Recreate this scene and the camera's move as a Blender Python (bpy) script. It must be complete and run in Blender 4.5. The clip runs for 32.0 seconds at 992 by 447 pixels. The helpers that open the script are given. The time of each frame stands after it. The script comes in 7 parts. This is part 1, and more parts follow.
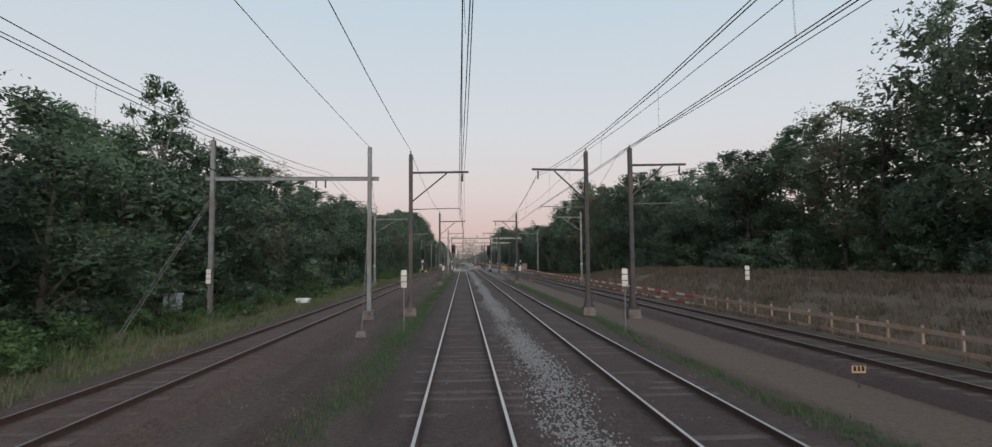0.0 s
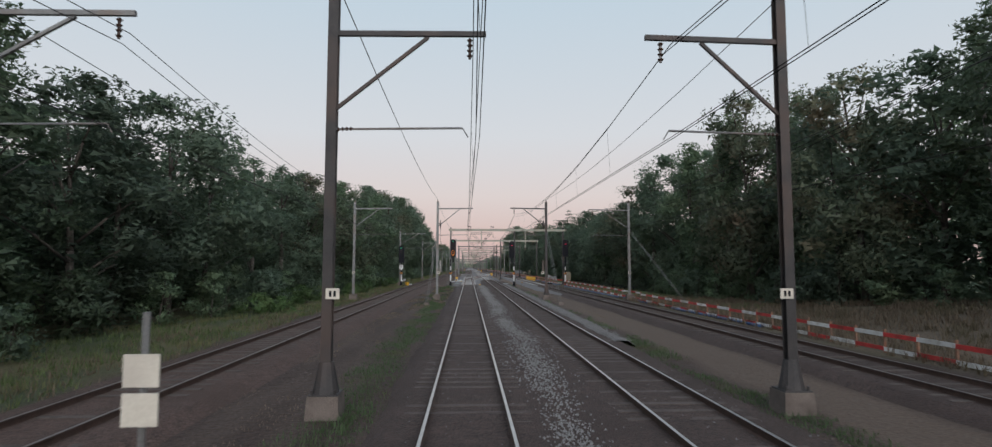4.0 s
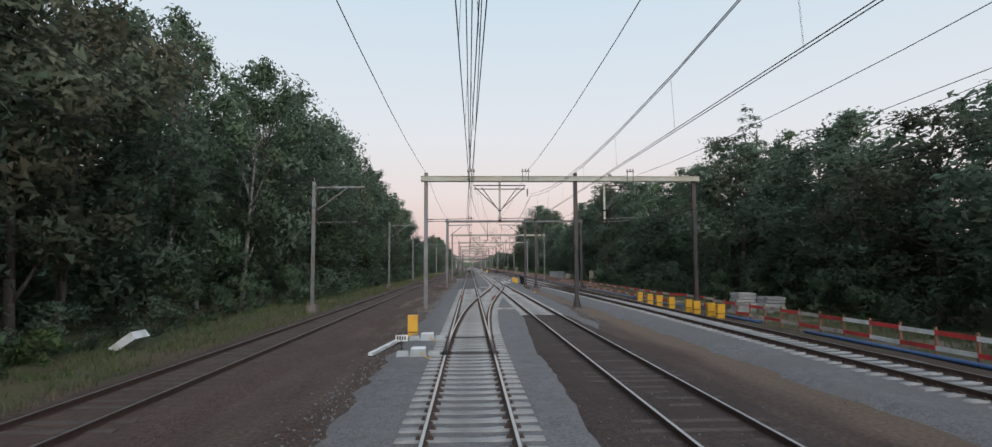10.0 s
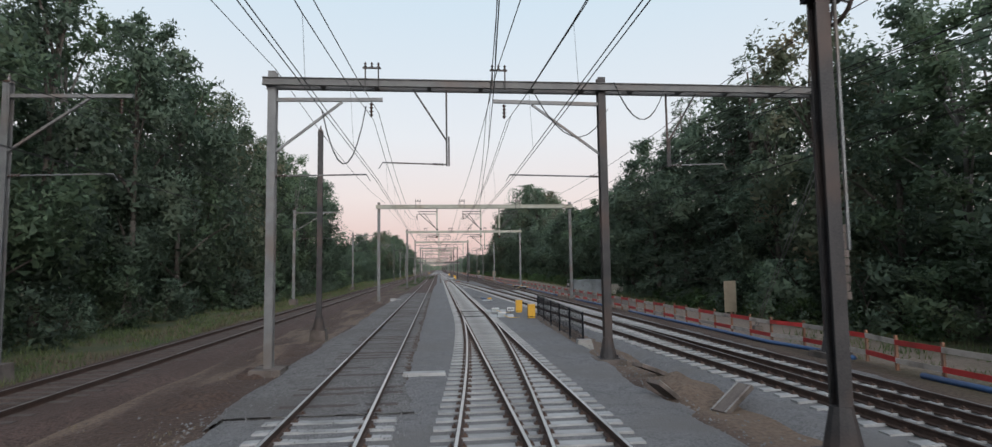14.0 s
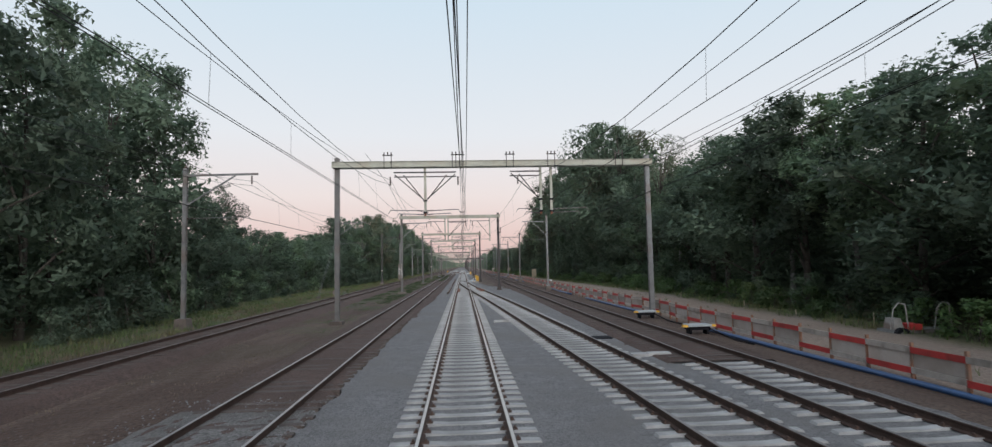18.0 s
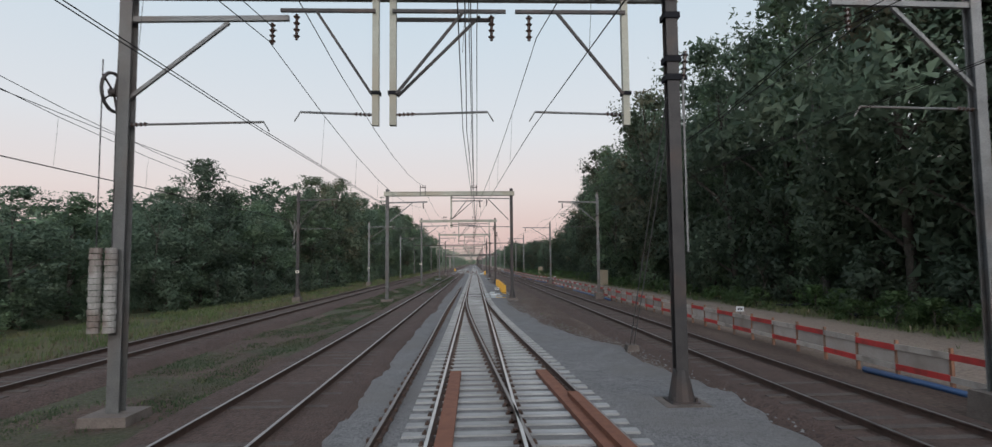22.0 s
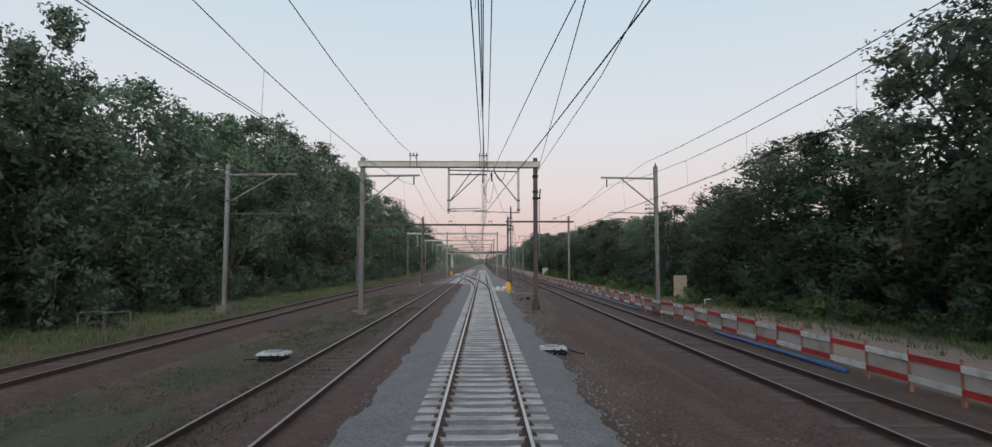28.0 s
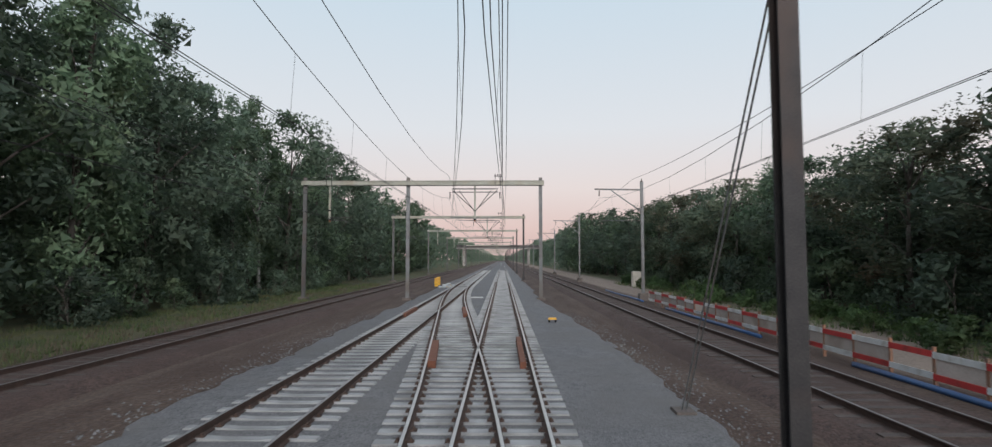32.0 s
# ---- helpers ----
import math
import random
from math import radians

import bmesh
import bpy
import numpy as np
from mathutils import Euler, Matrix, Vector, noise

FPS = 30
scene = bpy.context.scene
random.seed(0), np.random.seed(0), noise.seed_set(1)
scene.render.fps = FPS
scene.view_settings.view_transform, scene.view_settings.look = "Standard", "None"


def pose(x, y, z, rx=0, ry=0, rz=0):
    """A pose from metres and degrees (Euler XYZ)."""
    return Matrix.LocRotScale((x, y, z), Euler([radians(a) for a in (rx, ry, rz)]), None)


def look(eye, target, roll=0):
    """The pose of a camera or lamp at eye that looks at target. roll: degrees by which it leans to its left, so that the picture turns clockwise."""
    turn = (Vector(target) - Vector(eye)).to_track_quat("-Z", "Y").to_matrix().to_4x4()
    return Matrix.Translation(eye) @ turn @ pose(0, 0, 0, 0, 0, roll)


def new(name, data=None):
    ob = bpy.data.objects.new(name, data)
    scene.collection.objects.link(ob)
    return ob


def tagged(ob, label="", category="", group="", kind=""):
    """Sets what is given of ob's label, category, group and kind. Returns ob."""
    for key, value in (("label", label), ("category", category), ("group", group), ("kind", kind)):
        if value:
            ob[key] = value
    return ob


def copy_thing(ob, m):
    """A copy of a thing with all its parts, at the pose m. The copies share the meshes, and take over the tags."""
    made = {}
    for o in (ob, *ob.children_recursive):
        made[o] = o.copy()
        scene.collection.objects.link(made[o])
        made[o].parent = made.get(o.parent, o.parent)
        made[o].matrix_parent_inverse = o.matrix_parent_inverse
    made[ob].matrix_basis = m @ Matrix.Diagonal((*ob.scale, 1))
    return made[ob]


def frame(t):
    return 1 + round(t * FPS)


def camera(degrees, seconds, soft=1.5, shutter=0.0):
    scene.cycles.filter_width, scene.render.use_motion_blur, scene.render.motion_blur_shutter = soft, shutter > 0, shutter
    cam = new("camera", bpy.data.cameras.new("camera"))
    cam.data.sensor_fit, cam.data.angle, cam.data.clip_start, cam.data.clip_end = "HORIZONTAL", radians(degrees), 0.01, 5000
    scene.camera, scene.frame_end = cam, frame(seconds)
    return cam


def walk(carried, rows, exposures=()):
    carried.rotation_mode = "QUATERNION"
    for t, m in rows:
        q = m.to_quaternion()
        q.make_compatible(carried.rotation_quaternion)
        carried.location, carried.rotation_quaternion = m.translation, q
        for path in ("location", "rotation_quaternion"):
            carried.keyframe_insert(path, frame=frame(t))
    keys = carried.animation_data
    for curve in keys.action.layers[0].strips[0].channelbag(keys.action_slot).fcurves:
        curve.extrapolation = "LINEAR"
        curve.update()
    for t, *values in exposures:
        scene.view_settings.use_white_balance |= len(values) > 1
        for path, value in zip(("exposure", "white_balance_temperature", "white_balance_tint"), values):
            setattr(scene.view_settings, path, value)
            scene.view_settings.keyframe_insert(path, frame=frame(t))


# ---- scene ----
LENS = 81.17
cam = camera(LENS, 32.0, 1.3, 0.08)
# seconds, place in metres, then tilt, roll and heading in degrees
PATH = [
    (0.0, 0.000, 0.10, 2.715, 93.64, 0.49, -3.27),
    (0.5, 0.000, 7.68, 2.715, 93.77, -0.01, -3.16),
    (1.0, 0.000, 15.28, 2.715, 93.94, -0.16, -3.05),
    (1.5, 0.000, 22.92, 2.715, 94.27, -0.16, -2.94),
    (2.0, 0.000, 30.62, 2.715, 94.51, -0.44, -2.88),
    (2.5, 0.000, 38.38, 2.715, 94.60, -0.45, -2.86),
    (3.0, 0.000, 46.20, 2.715, 94.66, -0.48, -2.78),
    (3.5, 0.000, 54.02, 2.715, 94.41, -0.41, -2.64),
    (4.0, 0.000, 61.92, 2.715, 94.25, -0.10, -2.69),
    (4.5, 0.000, 69.85, 2.715, 94.10, 0.25, -2.75),
    (5.0, 0.000, 77.83, 2.715, 93.95, 0.63, -2.84),
    (5.5, 0.000, 85.82, 2.715, 93.78, 0.98, -2.96),
    (6.0, 0.000, 93.79, 2.715, 93.67, 1.16, -3.13),
    (6.5, 0.000, 101.63, 2.715, 93.66, 1.15, -3.08),
    (7.0, 0.000, 109.34, 2.715, 93.63, 1.12, -3.00),
    (7.5, 0.000, 116.96, 2.715, 93.64, 0.85, -2.90),
    (8.0, 0.000, 124.52, 2.715, 93.70, 0.76, -2.79),
    (8.5, 0.000, 132.16, 2.715, 93.75, 0.79, -2.75),
    (9.0, 0.000, 139.76, 2.715, 93.88, 0.61, -2.70),
    (9.5, 0.000, 147.29, 2.715, 94.00, 0.45, -2.62),
    (10.0, 0.000, 154.67, 2.715, 94.10, 0.31, -2.59),
    (10.5, 0.000, 162.01, 2.715, 94.20, 0.14, -2.54),
    (11.0, 0.000, 169.41, 2.715, 94.22, -0.05, -2.52),
    (11.5, 0.023, 176.80, 2.715, 94.16, -0.36, -2.49),
    (12.0, 0.080, 184.18, 2.715, 94.10, 0.11, -2.56),
    (12.5, 0.370, 191.44, 2.715, 94.15, -0.47, -3.34),
    (13.0, 0.840, 198.71, 2.715, 94.20, -0.39, -4.20),
    (13.5, 1.400, 206.07, 2.715, 94.33, 0.31, -5.03),
    (14.0, 2.070, 213.53, 2.715, 94.41, 0.80, -5.65),
    (14.5, 2.750, 220.88, 2.715, 94.44, 0.61, -6.28),
    (15.0, 3.300, 228.19, 2.715, 94.32, 0.72, -6.69),
    (15.5, 3.750, 235.46, 2.715, 94.19, 0.81, -6.80),
    (16.0, 4.030, 242.72, 2.715, 94.06, 0.90, -6.52),
    (16.5, 4.160, 249.96, 2.715, 93.97, 0.98, -5.70),
    (17.0, 4.200, 257.17, 2.715, 93.98, 1.00, -4.19),
    (17.5, 4.200, 264.36, 2.715, 94.07, 1.24, -3.43),
    (18.0, 4.200, 271.58, 2.715, 94.12, 1.21, -3.26),
    (18.5, 4.200, 278.82, 2.715, 94.14, 1.44, -3.26),
    (19.0, 4.200, 286.09, 2.715, 94.13, 1.16, -3.29),
    (19.5, 4.200, 293.27, 2.715, 94.10, 0.48, -3.26),
    (20.0, 4.200, 300.28, 2.715, 94.05, 0.32, -3.15),
    (20.5, 4.200, 307.24, 2.715, 94.01, 0.57, -2.81),
    (21.0, 4.200, 314.16, 2.715, 94.02, 0.82, -2.47),
    (21.5, 4.200, 321.34, 2.715, 93.94, 0.98, -2.26),
    (22.0, 4.200, 328.28, 2.715, 93.89, 0.57, -2.13),
    (22.5, 4.200, 334.97, 2.715, 94.01, 0.37, -1.95),
    (23.0, 4.200, 341.64, 2.715, 94.08, 0.22, -1.74),
    (23.5, 4.200, 348.56, 2.715, 94.12, 0.05, -1.56),
    (24.0, 4.200, 355.72, 2.715, 94.12, 0.15, -1.31),
    (24.5, 4.200, 363.01, 2.715, 94.10, 0.29, -1.11),
    (25.0, 4.200, 370.07, 2.715, 94.09, 0.17, -1.09),
    (25.5, 4.200, 377.10, 2.715, 94.10, 0.01, -1.15),
    (26.0, 4.200, 384.23, 2.715, 94.09, -0.16, -1.24),
    (26.5, 4.200, 391.54, 2.715, 94.07, -0.31, -1.34),
    (27.0, 4.200, 399.08, 2.715, 94.04, -0.33, -1.35),
    (27.5, 4.200, 406.88, 2.715, 93.93, -0.14, -1.32),
    (28.0, 4.200, 414.91, 2.715, 93.85, 0.00, -1.30),
    (28.5, 4.200, 423.18, 2.715, 93.66, 0.12, -1.20),
    (29.0, 4.200, 431.73, 2.715, 93.47, 0.25, -0.93),
    (29.5, 4.200, 440.44, 2.715, 93.38, 0.14, -0.52),
    (30.0, 4.200, 449.52, 2.715, 93.39, 0.16, -0.19),
    (30.5, 4.200, 458.88, 2.715, 93.45, 0.05, 0.05),
    (31.0, 4.200, 468.42, 2.715, 93.48, 0.10, 0.25),
    (31.5, 4.200, 478.12, 2.715, 93.52, 0.09, 0.45),
    (32.0, 4.200, 488.02, 2.715, 93.54, -0.02, 0.64)
]
walk(cam, [(r[0], pose(*r[1:])) for r in PATH], [(0.0, -0.17, 6380, 8), (3.5, -0.2, 6380, 8), (6.0, 0.0, 6380, 8), (9.0, 0.0, 6380, 8), (12.0, 0.1, 6380, 8), (17.0, 0.1, 6380, 8), (19.5, 0.0, 6380, 8), (24.0, -0.06, 6380, 8), (32.0, -0.03, 6380, 8)])

# ---- world and light: clear sky a few minutes after sunset, the sun behind the train ----
world = bpy.data.worlds.new("dusk_sky")
scene.world = world
world.use_nodes = True
wn, wl = world.node_tree.nodes, world.node_tree.links
sky = wn.new("ShaderNodeTexSky")
sky.sky_type = "NISHITA"
sky.sun_disc = False
sky.sun_elevation = radians(3.0)
sky.sun_rotation = radians(180.0)
sky.altitude = 10.0
sky.air_density, sky.dust_density, sky.ozone_density = 1.0, 1.0, 1.5
# the pink band of the earth's shadow under a pale blue dome
coords = wn.new("ShaderNodeTexCoord")
split = wn.new("ShaderNodeSeparateXYZ")
wl.new(coords.outputs["Generated"], split.inputs[0])
band = wn.new("ShaderNodeValToRGB")
for k, c in ((0.0, (0.66, 0.46, 0.44)), (0.05, (0.77, 0.57, 0.545)), (0.12, (0.82, 0.71, 0.695)), (0.22, (0.77, 0.775, 0.81)), (0.42, (0.63, 0.73, 0.82)), (0.7, (0.54, 0.64, 0.77)), (1.0, (0.48, 0.58, 0.71))):
    e = band.color_ramp.elements[0] if k == 0 else band.color_ramp.elements[-1] if k == 1.0 else band.color_ramp.elements.new(k)
    e.color = (*c, 1)
wl.new(split.outputs["Z"], band.inputs["Fac"])
strong = wn.new("ShaderNodeMix")
strong.data_type, strong.blend_type = "RGBA", "MULTIPLY"
strong.inputs["Factor"].default_value = 1.0
strong.inputs["B"].default_value = (0.55, 0.55, 0.55, 1)
wl.new(sky.outputs["Color"], strong.inputs["A"])
dome = wn.new("ShaderNodeMix")
dome.data_type = "RGBA"
dome.inputs["Factor"].default_value = 0.98
wl.new(strong.outputs["Result"], dome.inputs["A"])
wl.new(band.outputs["Color"], dome.inputs["B"])
wl.new(dome.outputs["Result"], wn["Background"].inputs["Color"])
wn["Background"].inputs["Strength"].default_value = 1.0
sun = new("sun", bpy.data.lights.new("sun", "SUN"))
sun.data.energy, sun.data.angle, sun.data.color = 5.2, radians(75), (0.97, 0.945, 0.945)
sun.matrix_world = look((14, -60, 7), (0, 0, 0))


# ---- materials ----
def nodes_of(name):
    m = bpy.data.materials.new(name)
    m.use_nodes = True
    return m, m.node_tree.nodes, m.node_tree.links, m.node_tree.nodes["Principled BSDF"]


def surface(name, c1, c2, scale=4.0, rough=0.8, bump=0.3, fine=40.0, metal=0.0, c3=None, big=0.25, per_object=0.0, dist=0.02, coords="Object"):
    """Two noise scales mix the colours, a finer one gives relief."""
    m, n, l, b = nodes_of(name)
    if coords == "World":
        geo = n.new("ShaderNodeNewGeometry")
        vec = geo.outputs["Position"]
    else:
        vec = n.new("ShaderNodeTexCoord").outputs[coords]
    n1 = n.new("ShaderNodeTexNoise")
    n1.inputs["Scale"].default_value, n1.inputs["Detail"].default_value = scale, 6.0
    n2 = n.new("ShaderNodeTexNoise")
    n2.inputs["Scale"].default_value, n2.inputs["Detail"].default_value = fine, 4.0
    n3 = n.new("ShaderNodeTexNoise")
    n3.inputs["Scale"].default_value, n3.inputs["Detail"].default_value = scale * big, 3.0
    for q in (n1, n2, n3):
        l.new(vec, q.inputs["Vector"])
    ramp = n.new("ShaderNodeValToRGB")
    ramp.color_ramp.elements[0].position, ramp.color_ramp.elements[1].position = 0.33, 0.67
    ramp.color_ramp.elements[0].color, ramp.color_ramp.elements[1].color = (*c1, 1), (*c2, 1)
    add = n.new("ShaderNodeMath")
    add.operation = "MULTIPLY_ADD"
    add.inputs[1].default_value = 0.5
    l.new(n2.outputs["Fac"], add.inputs[0])
    half = n.new("ShaderNodeMath")
    half.operation = "MULTIPLY"
    half.inputs[1].default_value = 0.5
    l.new(n1.outputs["Fac"], half.inputs[0])
    l.new(half.outputs[0], add.inputs[2])
    l.new(add.outputs[0], ramp.inputs["Fac"])
    col = ramp.outputs["Color"]
    if c3:
        r3 = n.new("ShaderNodeValToRGB")
        r3.color_ramp.elements[0].position, r3.color_ramp.elements[1].position = 0.48, 0.66
        l.new(n3.outputs["Fac"], r3.inputs["Fac"])
        mix = n.new("ShaderNodeMix")
        mix.data_type = "RGBA"
        l.new(r3.outputs["Color"], mix.inputs["Factor"])
        l.new(col, mix.inputs["A"])
        mix.inputs["B"].default_value = (*c3, 1)
        col = mix.outputs["Result"]
    if per_object:
        info = n.new("ShaderNodeObjectInfo")
        mr = n.new("ShaderNodeMapRange")
        mr.inputs["To Min"].default_value, mr.inputs["To Max"].default_value = 1 - per_object, 1 + per_object
        l.new(info.outputs["Random"], mr.inputs["Value"])
        hsv = n.new("ShaderNodeHueSaturation")
        l.new(mr.outputs["Result"], hsv.inputs["Value"])
        l.new(col, hsv.inputs["Color"])
        col = hsv.outputs["Color"]
    l.new(col, b.inputs["Base Color"])
    b.inputs["Roughness"].default_value, b.inputs["Metallic"].default_value = rough, metal
    if bump:
        bp = n.new("ShaderNodeBump")
        bp.inputs["Strength"].default_value, bp.inputs["Distance"].default_value = bump, dist
        l.new(n2.outputs["Fac"], bp.inputs["Height"])
        l.new(bp.outputs["Normal"], b.inputs["Normal"])
    return m


def gravel(name, c1, c2, size=0.05, bump=0.8, stain=None):
    """Crushed stone: cells of stone with their own tone, dust between and in patches."""
    m, n, l, b = nodes_of(name)
    geo = n.new("ShaderNodeNewGeometry")
    vor = n.new("ShaderNodeTexVoronoi")
    vor.inputs["Scale"].default_value = 1.0 / size
    l.new(geo.outputs["Position"], vor.inputs["Vector"])
    nz = n.new("ShaderNodeTexNoise")
    nz.inputs["Scale"].default_value, nz.inputs["Detail"].default_value = 0.35, 5.0
    l.new(geo.outputs["Position"], nz.inputs["Vector"])
    mid = n.new("ShaderNodeTexNoise")
    mid.inputs["Scale"].default_value, mid.inputs["Detail"].default_value = 3.0, 5.0
    l.new(geo.outputs["Position"], mid.inputs["Vector"])
    sep = n.new("ShaderNodeSeparateColor")
    l.new(vor.outputs["Color"], sep.inputs["Color"])
    a = n.new("ShaderNodeMath")
    a.operation = "MULTIPLY_ADD"
    a.inputs[1].default_value = 0.45
    l.new(sep.outputs[0], a.inputs[0])
    mh = n.new("ShaderNodeMath")
    mh.operation = "MULTIPLY"
    mh.inputs[1].default_value = 0.55
    l.new(mid.outputs["Fac"], mh.inputs[0])
    l.new(mh.outputs[0], a.inputs[2])
    ramp = n.new("ShaderNodeValToRGB")
    ramp.color_ramp.elements[0].position, ramp.color_ramp.elements[1].position = 0.2, 0.75
    ramp.color_ramp.elements[0].color, ramp.color_ramp.elements[1].color = (*c1, 1), (*c2, 1)
    l.new(a.outputs[0], ramp.inputs["Fac"])
    col = ramp.outputs["Color"]
    if stain:
        r3 = n.new("ShaderNodeValToRGB")
        r3.color_ramp.elements[0].position, r3.color_ramp.elements[1].position = 0.45, 0.7
        l.new(nz.outputs["Fac"], r3.inputs["Fac"])
        mix = n.new("ShaderNodeMix")
        mix.data_type = "RGBA"
        l.new(r3.outputs["Color"], mix.inputs["Factor"])
        l.new(col, mix.inputs["A"])
        mix.inputs["B"].default_value = (*stain, 1)
        col = mix.outputs["Result"]
    l.new(col, b.inputs["Base Color"])
    b.inputs["Roughness"].default_value = 0.9
    bp = n.new("ShaderNodeBump")
    bp.inputs["Strength"].default_value, bp.inputs["Distance"].default_value = bump, size * 0.6
    bp.invert = True
    l.new(vor.outputs["Distance"], bp.inputs["Height"])
    l.new(bp.outputs["Normal"], b.inputs["Normal"])
    return m


def leaf_material(name, dark, light, third):
    """Leaves: each one has its own tone; clumps drift towards a third colour; some light passes through."""
    m, n, l, b = nodes_of(name)
    geo = n.new("ShaderNodeNewGeometry")
    info = n.new("ShaderNodeObjectInfo")
    ramp = n.new("ShaderNodeValToRGB")
    ramp.color_ramp.elements[0].color, ramp.color_ramp.elements[1].color = (*dark, 1), (*light, 1)
    l.new(geo.outputs["Random Per Island"], ramp.inputs["Fac"])
    nz = n.new("ShaderNodeTexNoise")
    nz.inputs["Scale"].default_value, nz.inputs["Detail"].default_value = 0.38, 4.0
    l.new(geo.outputs["Position"], nz.inputs["Vector"])
    r3 = n.new("ShaderNodeValToRGB")
    r3.color_ramp.elements[0].position, r3.color_ramp.elements[1].position = 0.5, 0.75
    l.new(nz.outputs["Fac"], r3.inputs["Fac"])
    mix = n.new("ShaderNodeMix")
    mix.data_type = "RGBA"
    l.new(r3.outputs["Color"], mix.inputs["Factor"])
    l.new(ramp.outputs["Color"], mix.inputs["A"])
    mix.inputs["B"].default_value = (*third, 1)
    mr = n.new("ShaderNodeMapRange")
    mr.inputs["To Min"].default_value, mr.inputs["To Max"].default_value = 0.65, 1.4
    l.new(info.outputs["Random"], mr.inputs["Value"])
    hsv = n.new("ShaderNodeHueSaturation")
    l.new(mr.outputs["Result"], hsv.inputs["Value"])
    l.new(mix.outputs["Result"], hsv.inputs["Color"])
    l.new(hsv.outputs["Color"], b.inputs["Base Color"])
    b.inputs["Roughness"].default_value = 0.65
    tr = n.new("ShaderNodeBsdfTranslucent")
    l.new(hsv.outputs["Color"], tr.inputs["Color"])
    ms = n.new("ShaderNodeMixShader")
    ms.inputs[0].default_value = 0.45
    l.new(b.outputs[0], ms.inputs[1])
    l.new(tr.outputs[0], ms.inputs[2])
    l.new(ms.outputs[0], n["Material Output"].inputs["Surface"])
    return m


def lamp_material(name, c, strength):
    m, n, l, b = nodes_of(name)
    b.inputs["Base Color"].default_value = (*[v * 0.5 for v in c], 1)
    b.inputs["Emission Color"].default_value = (*c, 1)
    b.inputs["Emission Strength"].default_value = strength
    return m


def ground_material():
    """Bare sandy earth by the rails, rough grass beyond, a worn sand path behind the barrier."""
    m, n, l, b = nodes_of("earth_and_grass")
    geo = n.new("ShaderNodeNewGeometry")
    sep = n.new("ShaderNodeSeparateXYZ")
    l.new(geo.outputs["Position"], sep.inputs[0])
    big = n.new("ShaderNodeTexNoise")
    big.inputs["Scale"].default_value, big.inputs["Detail"].default_value = 0.25, 6.0
    fine = n.new("ShaderNodeTexNoise")
    fine.inputs["Scale"].default_value, fine.inputs["Detail"].default_value = 11.0, 9.0
    for q in (big, fine):
        l.new(geo.outputs["Position"], q.inputs["Vector"])

    def ramp(src, p0, p1, c0, c1):
        r = n.new("ShaderNodeValToRGB")
        r.color_ramp.elements[0].position, r.color_ramp.elements[1].position = p0, p1
        r.color_ramp.elements[0].color, r.color_ramp.elements[1].color = (*c0, 1), (*c1, 1)
        l.new(src, r.inputs["Fac"])
        return r.outputs["Color"]

    def mixed(fac, a, c):
        x = n.new("ShaderNodeMix")
        x.data_type = "RGBA"
        l.new(fac, x.inputs["Factor"])
        l.new(a, x.inputs["A"])
        l.new(c, x.inputs["B"])
        return x.outputs["Result"]

    def edge(at, width, wobble, sign):
        """0 inside, 1 past x = at (sign 1) or before it (sign -1), with a ragged border."""
        a = n.new("ShaderNodeMath")
        a.operation = "MULTIPLY_ADD"
        l.new(big.outputs["Fac"], a.inputs[0])
        a.inputs[1].default_value = wobble
        l.new(sep.outputs["X"], a.inputs[2])
        r = n.new("ShaderNodeMapRange")
        r.inputs["From Min"].default_value = at + wobble * 0.5 - sign * width
        r.inputs["From Max"].default_value = at + wobble * 0.5 + sign * width
        l.new(a.outputs[0], r.inputs["Value"])
        return r.outputs["Result"]

    streak = n.new("ShaderNodeTexNoise")
    streak.inputs["Scale"].default_value, streak.inputs["Detail"].default_value = 1.1, 6.0
    stretch = n.new("ShaderNodeVectorMath")
    stretch.operation = "MULTIPLY"
    stretch.inputs[1].default_value = (1.0, 0.16, 1.0)
    l.new(geo.outputs["Position"], stretch.inputs[0])
    l.new(stretch.outputs[0], streak.inputs["Vector"])
    dirt = mixed(ramp(streak.outputs["Fac"], 0.42, 0.66, (0, 0, 0), (1, 1, 1)),
                 ramp(fine.outputs["Fac"], 0.36, 0.66, (0.042, 0.0235, 0.0165), (0.092, 0.054, 0.039)),
                 ramp(fine.outputs["Fac"], 0.36, 0.66, (0.066, 0.042, 0.031), (0.145, 0.097, 0.072)))
    grass = mixed(ramp(big.outputs["Fac"], 0.38, 0.54, (0, 0, 0), (1, 1, 1)),
                  ramp(fine.outputs["Fac"], 0.3, 0.7, (0.03, 0.042, 0.017), (0.066, 0.08, 0.032)),
                  ramp(fine.outputs["Fac"], 0.3, 0.7, (0.062, 0.058, 0.025), (0.13, 0.112, 0.05)))
    sand = ramp(fine.outputs["Fac"], 0.3, 0.7, (0.2, 0.145, 0.112), (0.31, 0.235, 0.19))
    moss = ramp(big.outputs["Fac"], 0.47, 0.56, (0, 0, 0), (1, 1, 1))
    past = n.new("ShaderNodeMapRange")
    past.inputs["From Min"].default_value, past.inputs["From Max"].default_value = 285.0, 330.0
    past.inputs["To Max"].default_value = 0.7
    l.new(sep.outputs["Y"], past.inputs["Value"])
    ends = n.new("ShaderNodeMapRange")
    ends.inputs["From Min"].default_value, ends.inputs["From Max"].default_value = 475.0, 440.0
    l.new(sep.outputs["Y"], ends.inputs["Value"])
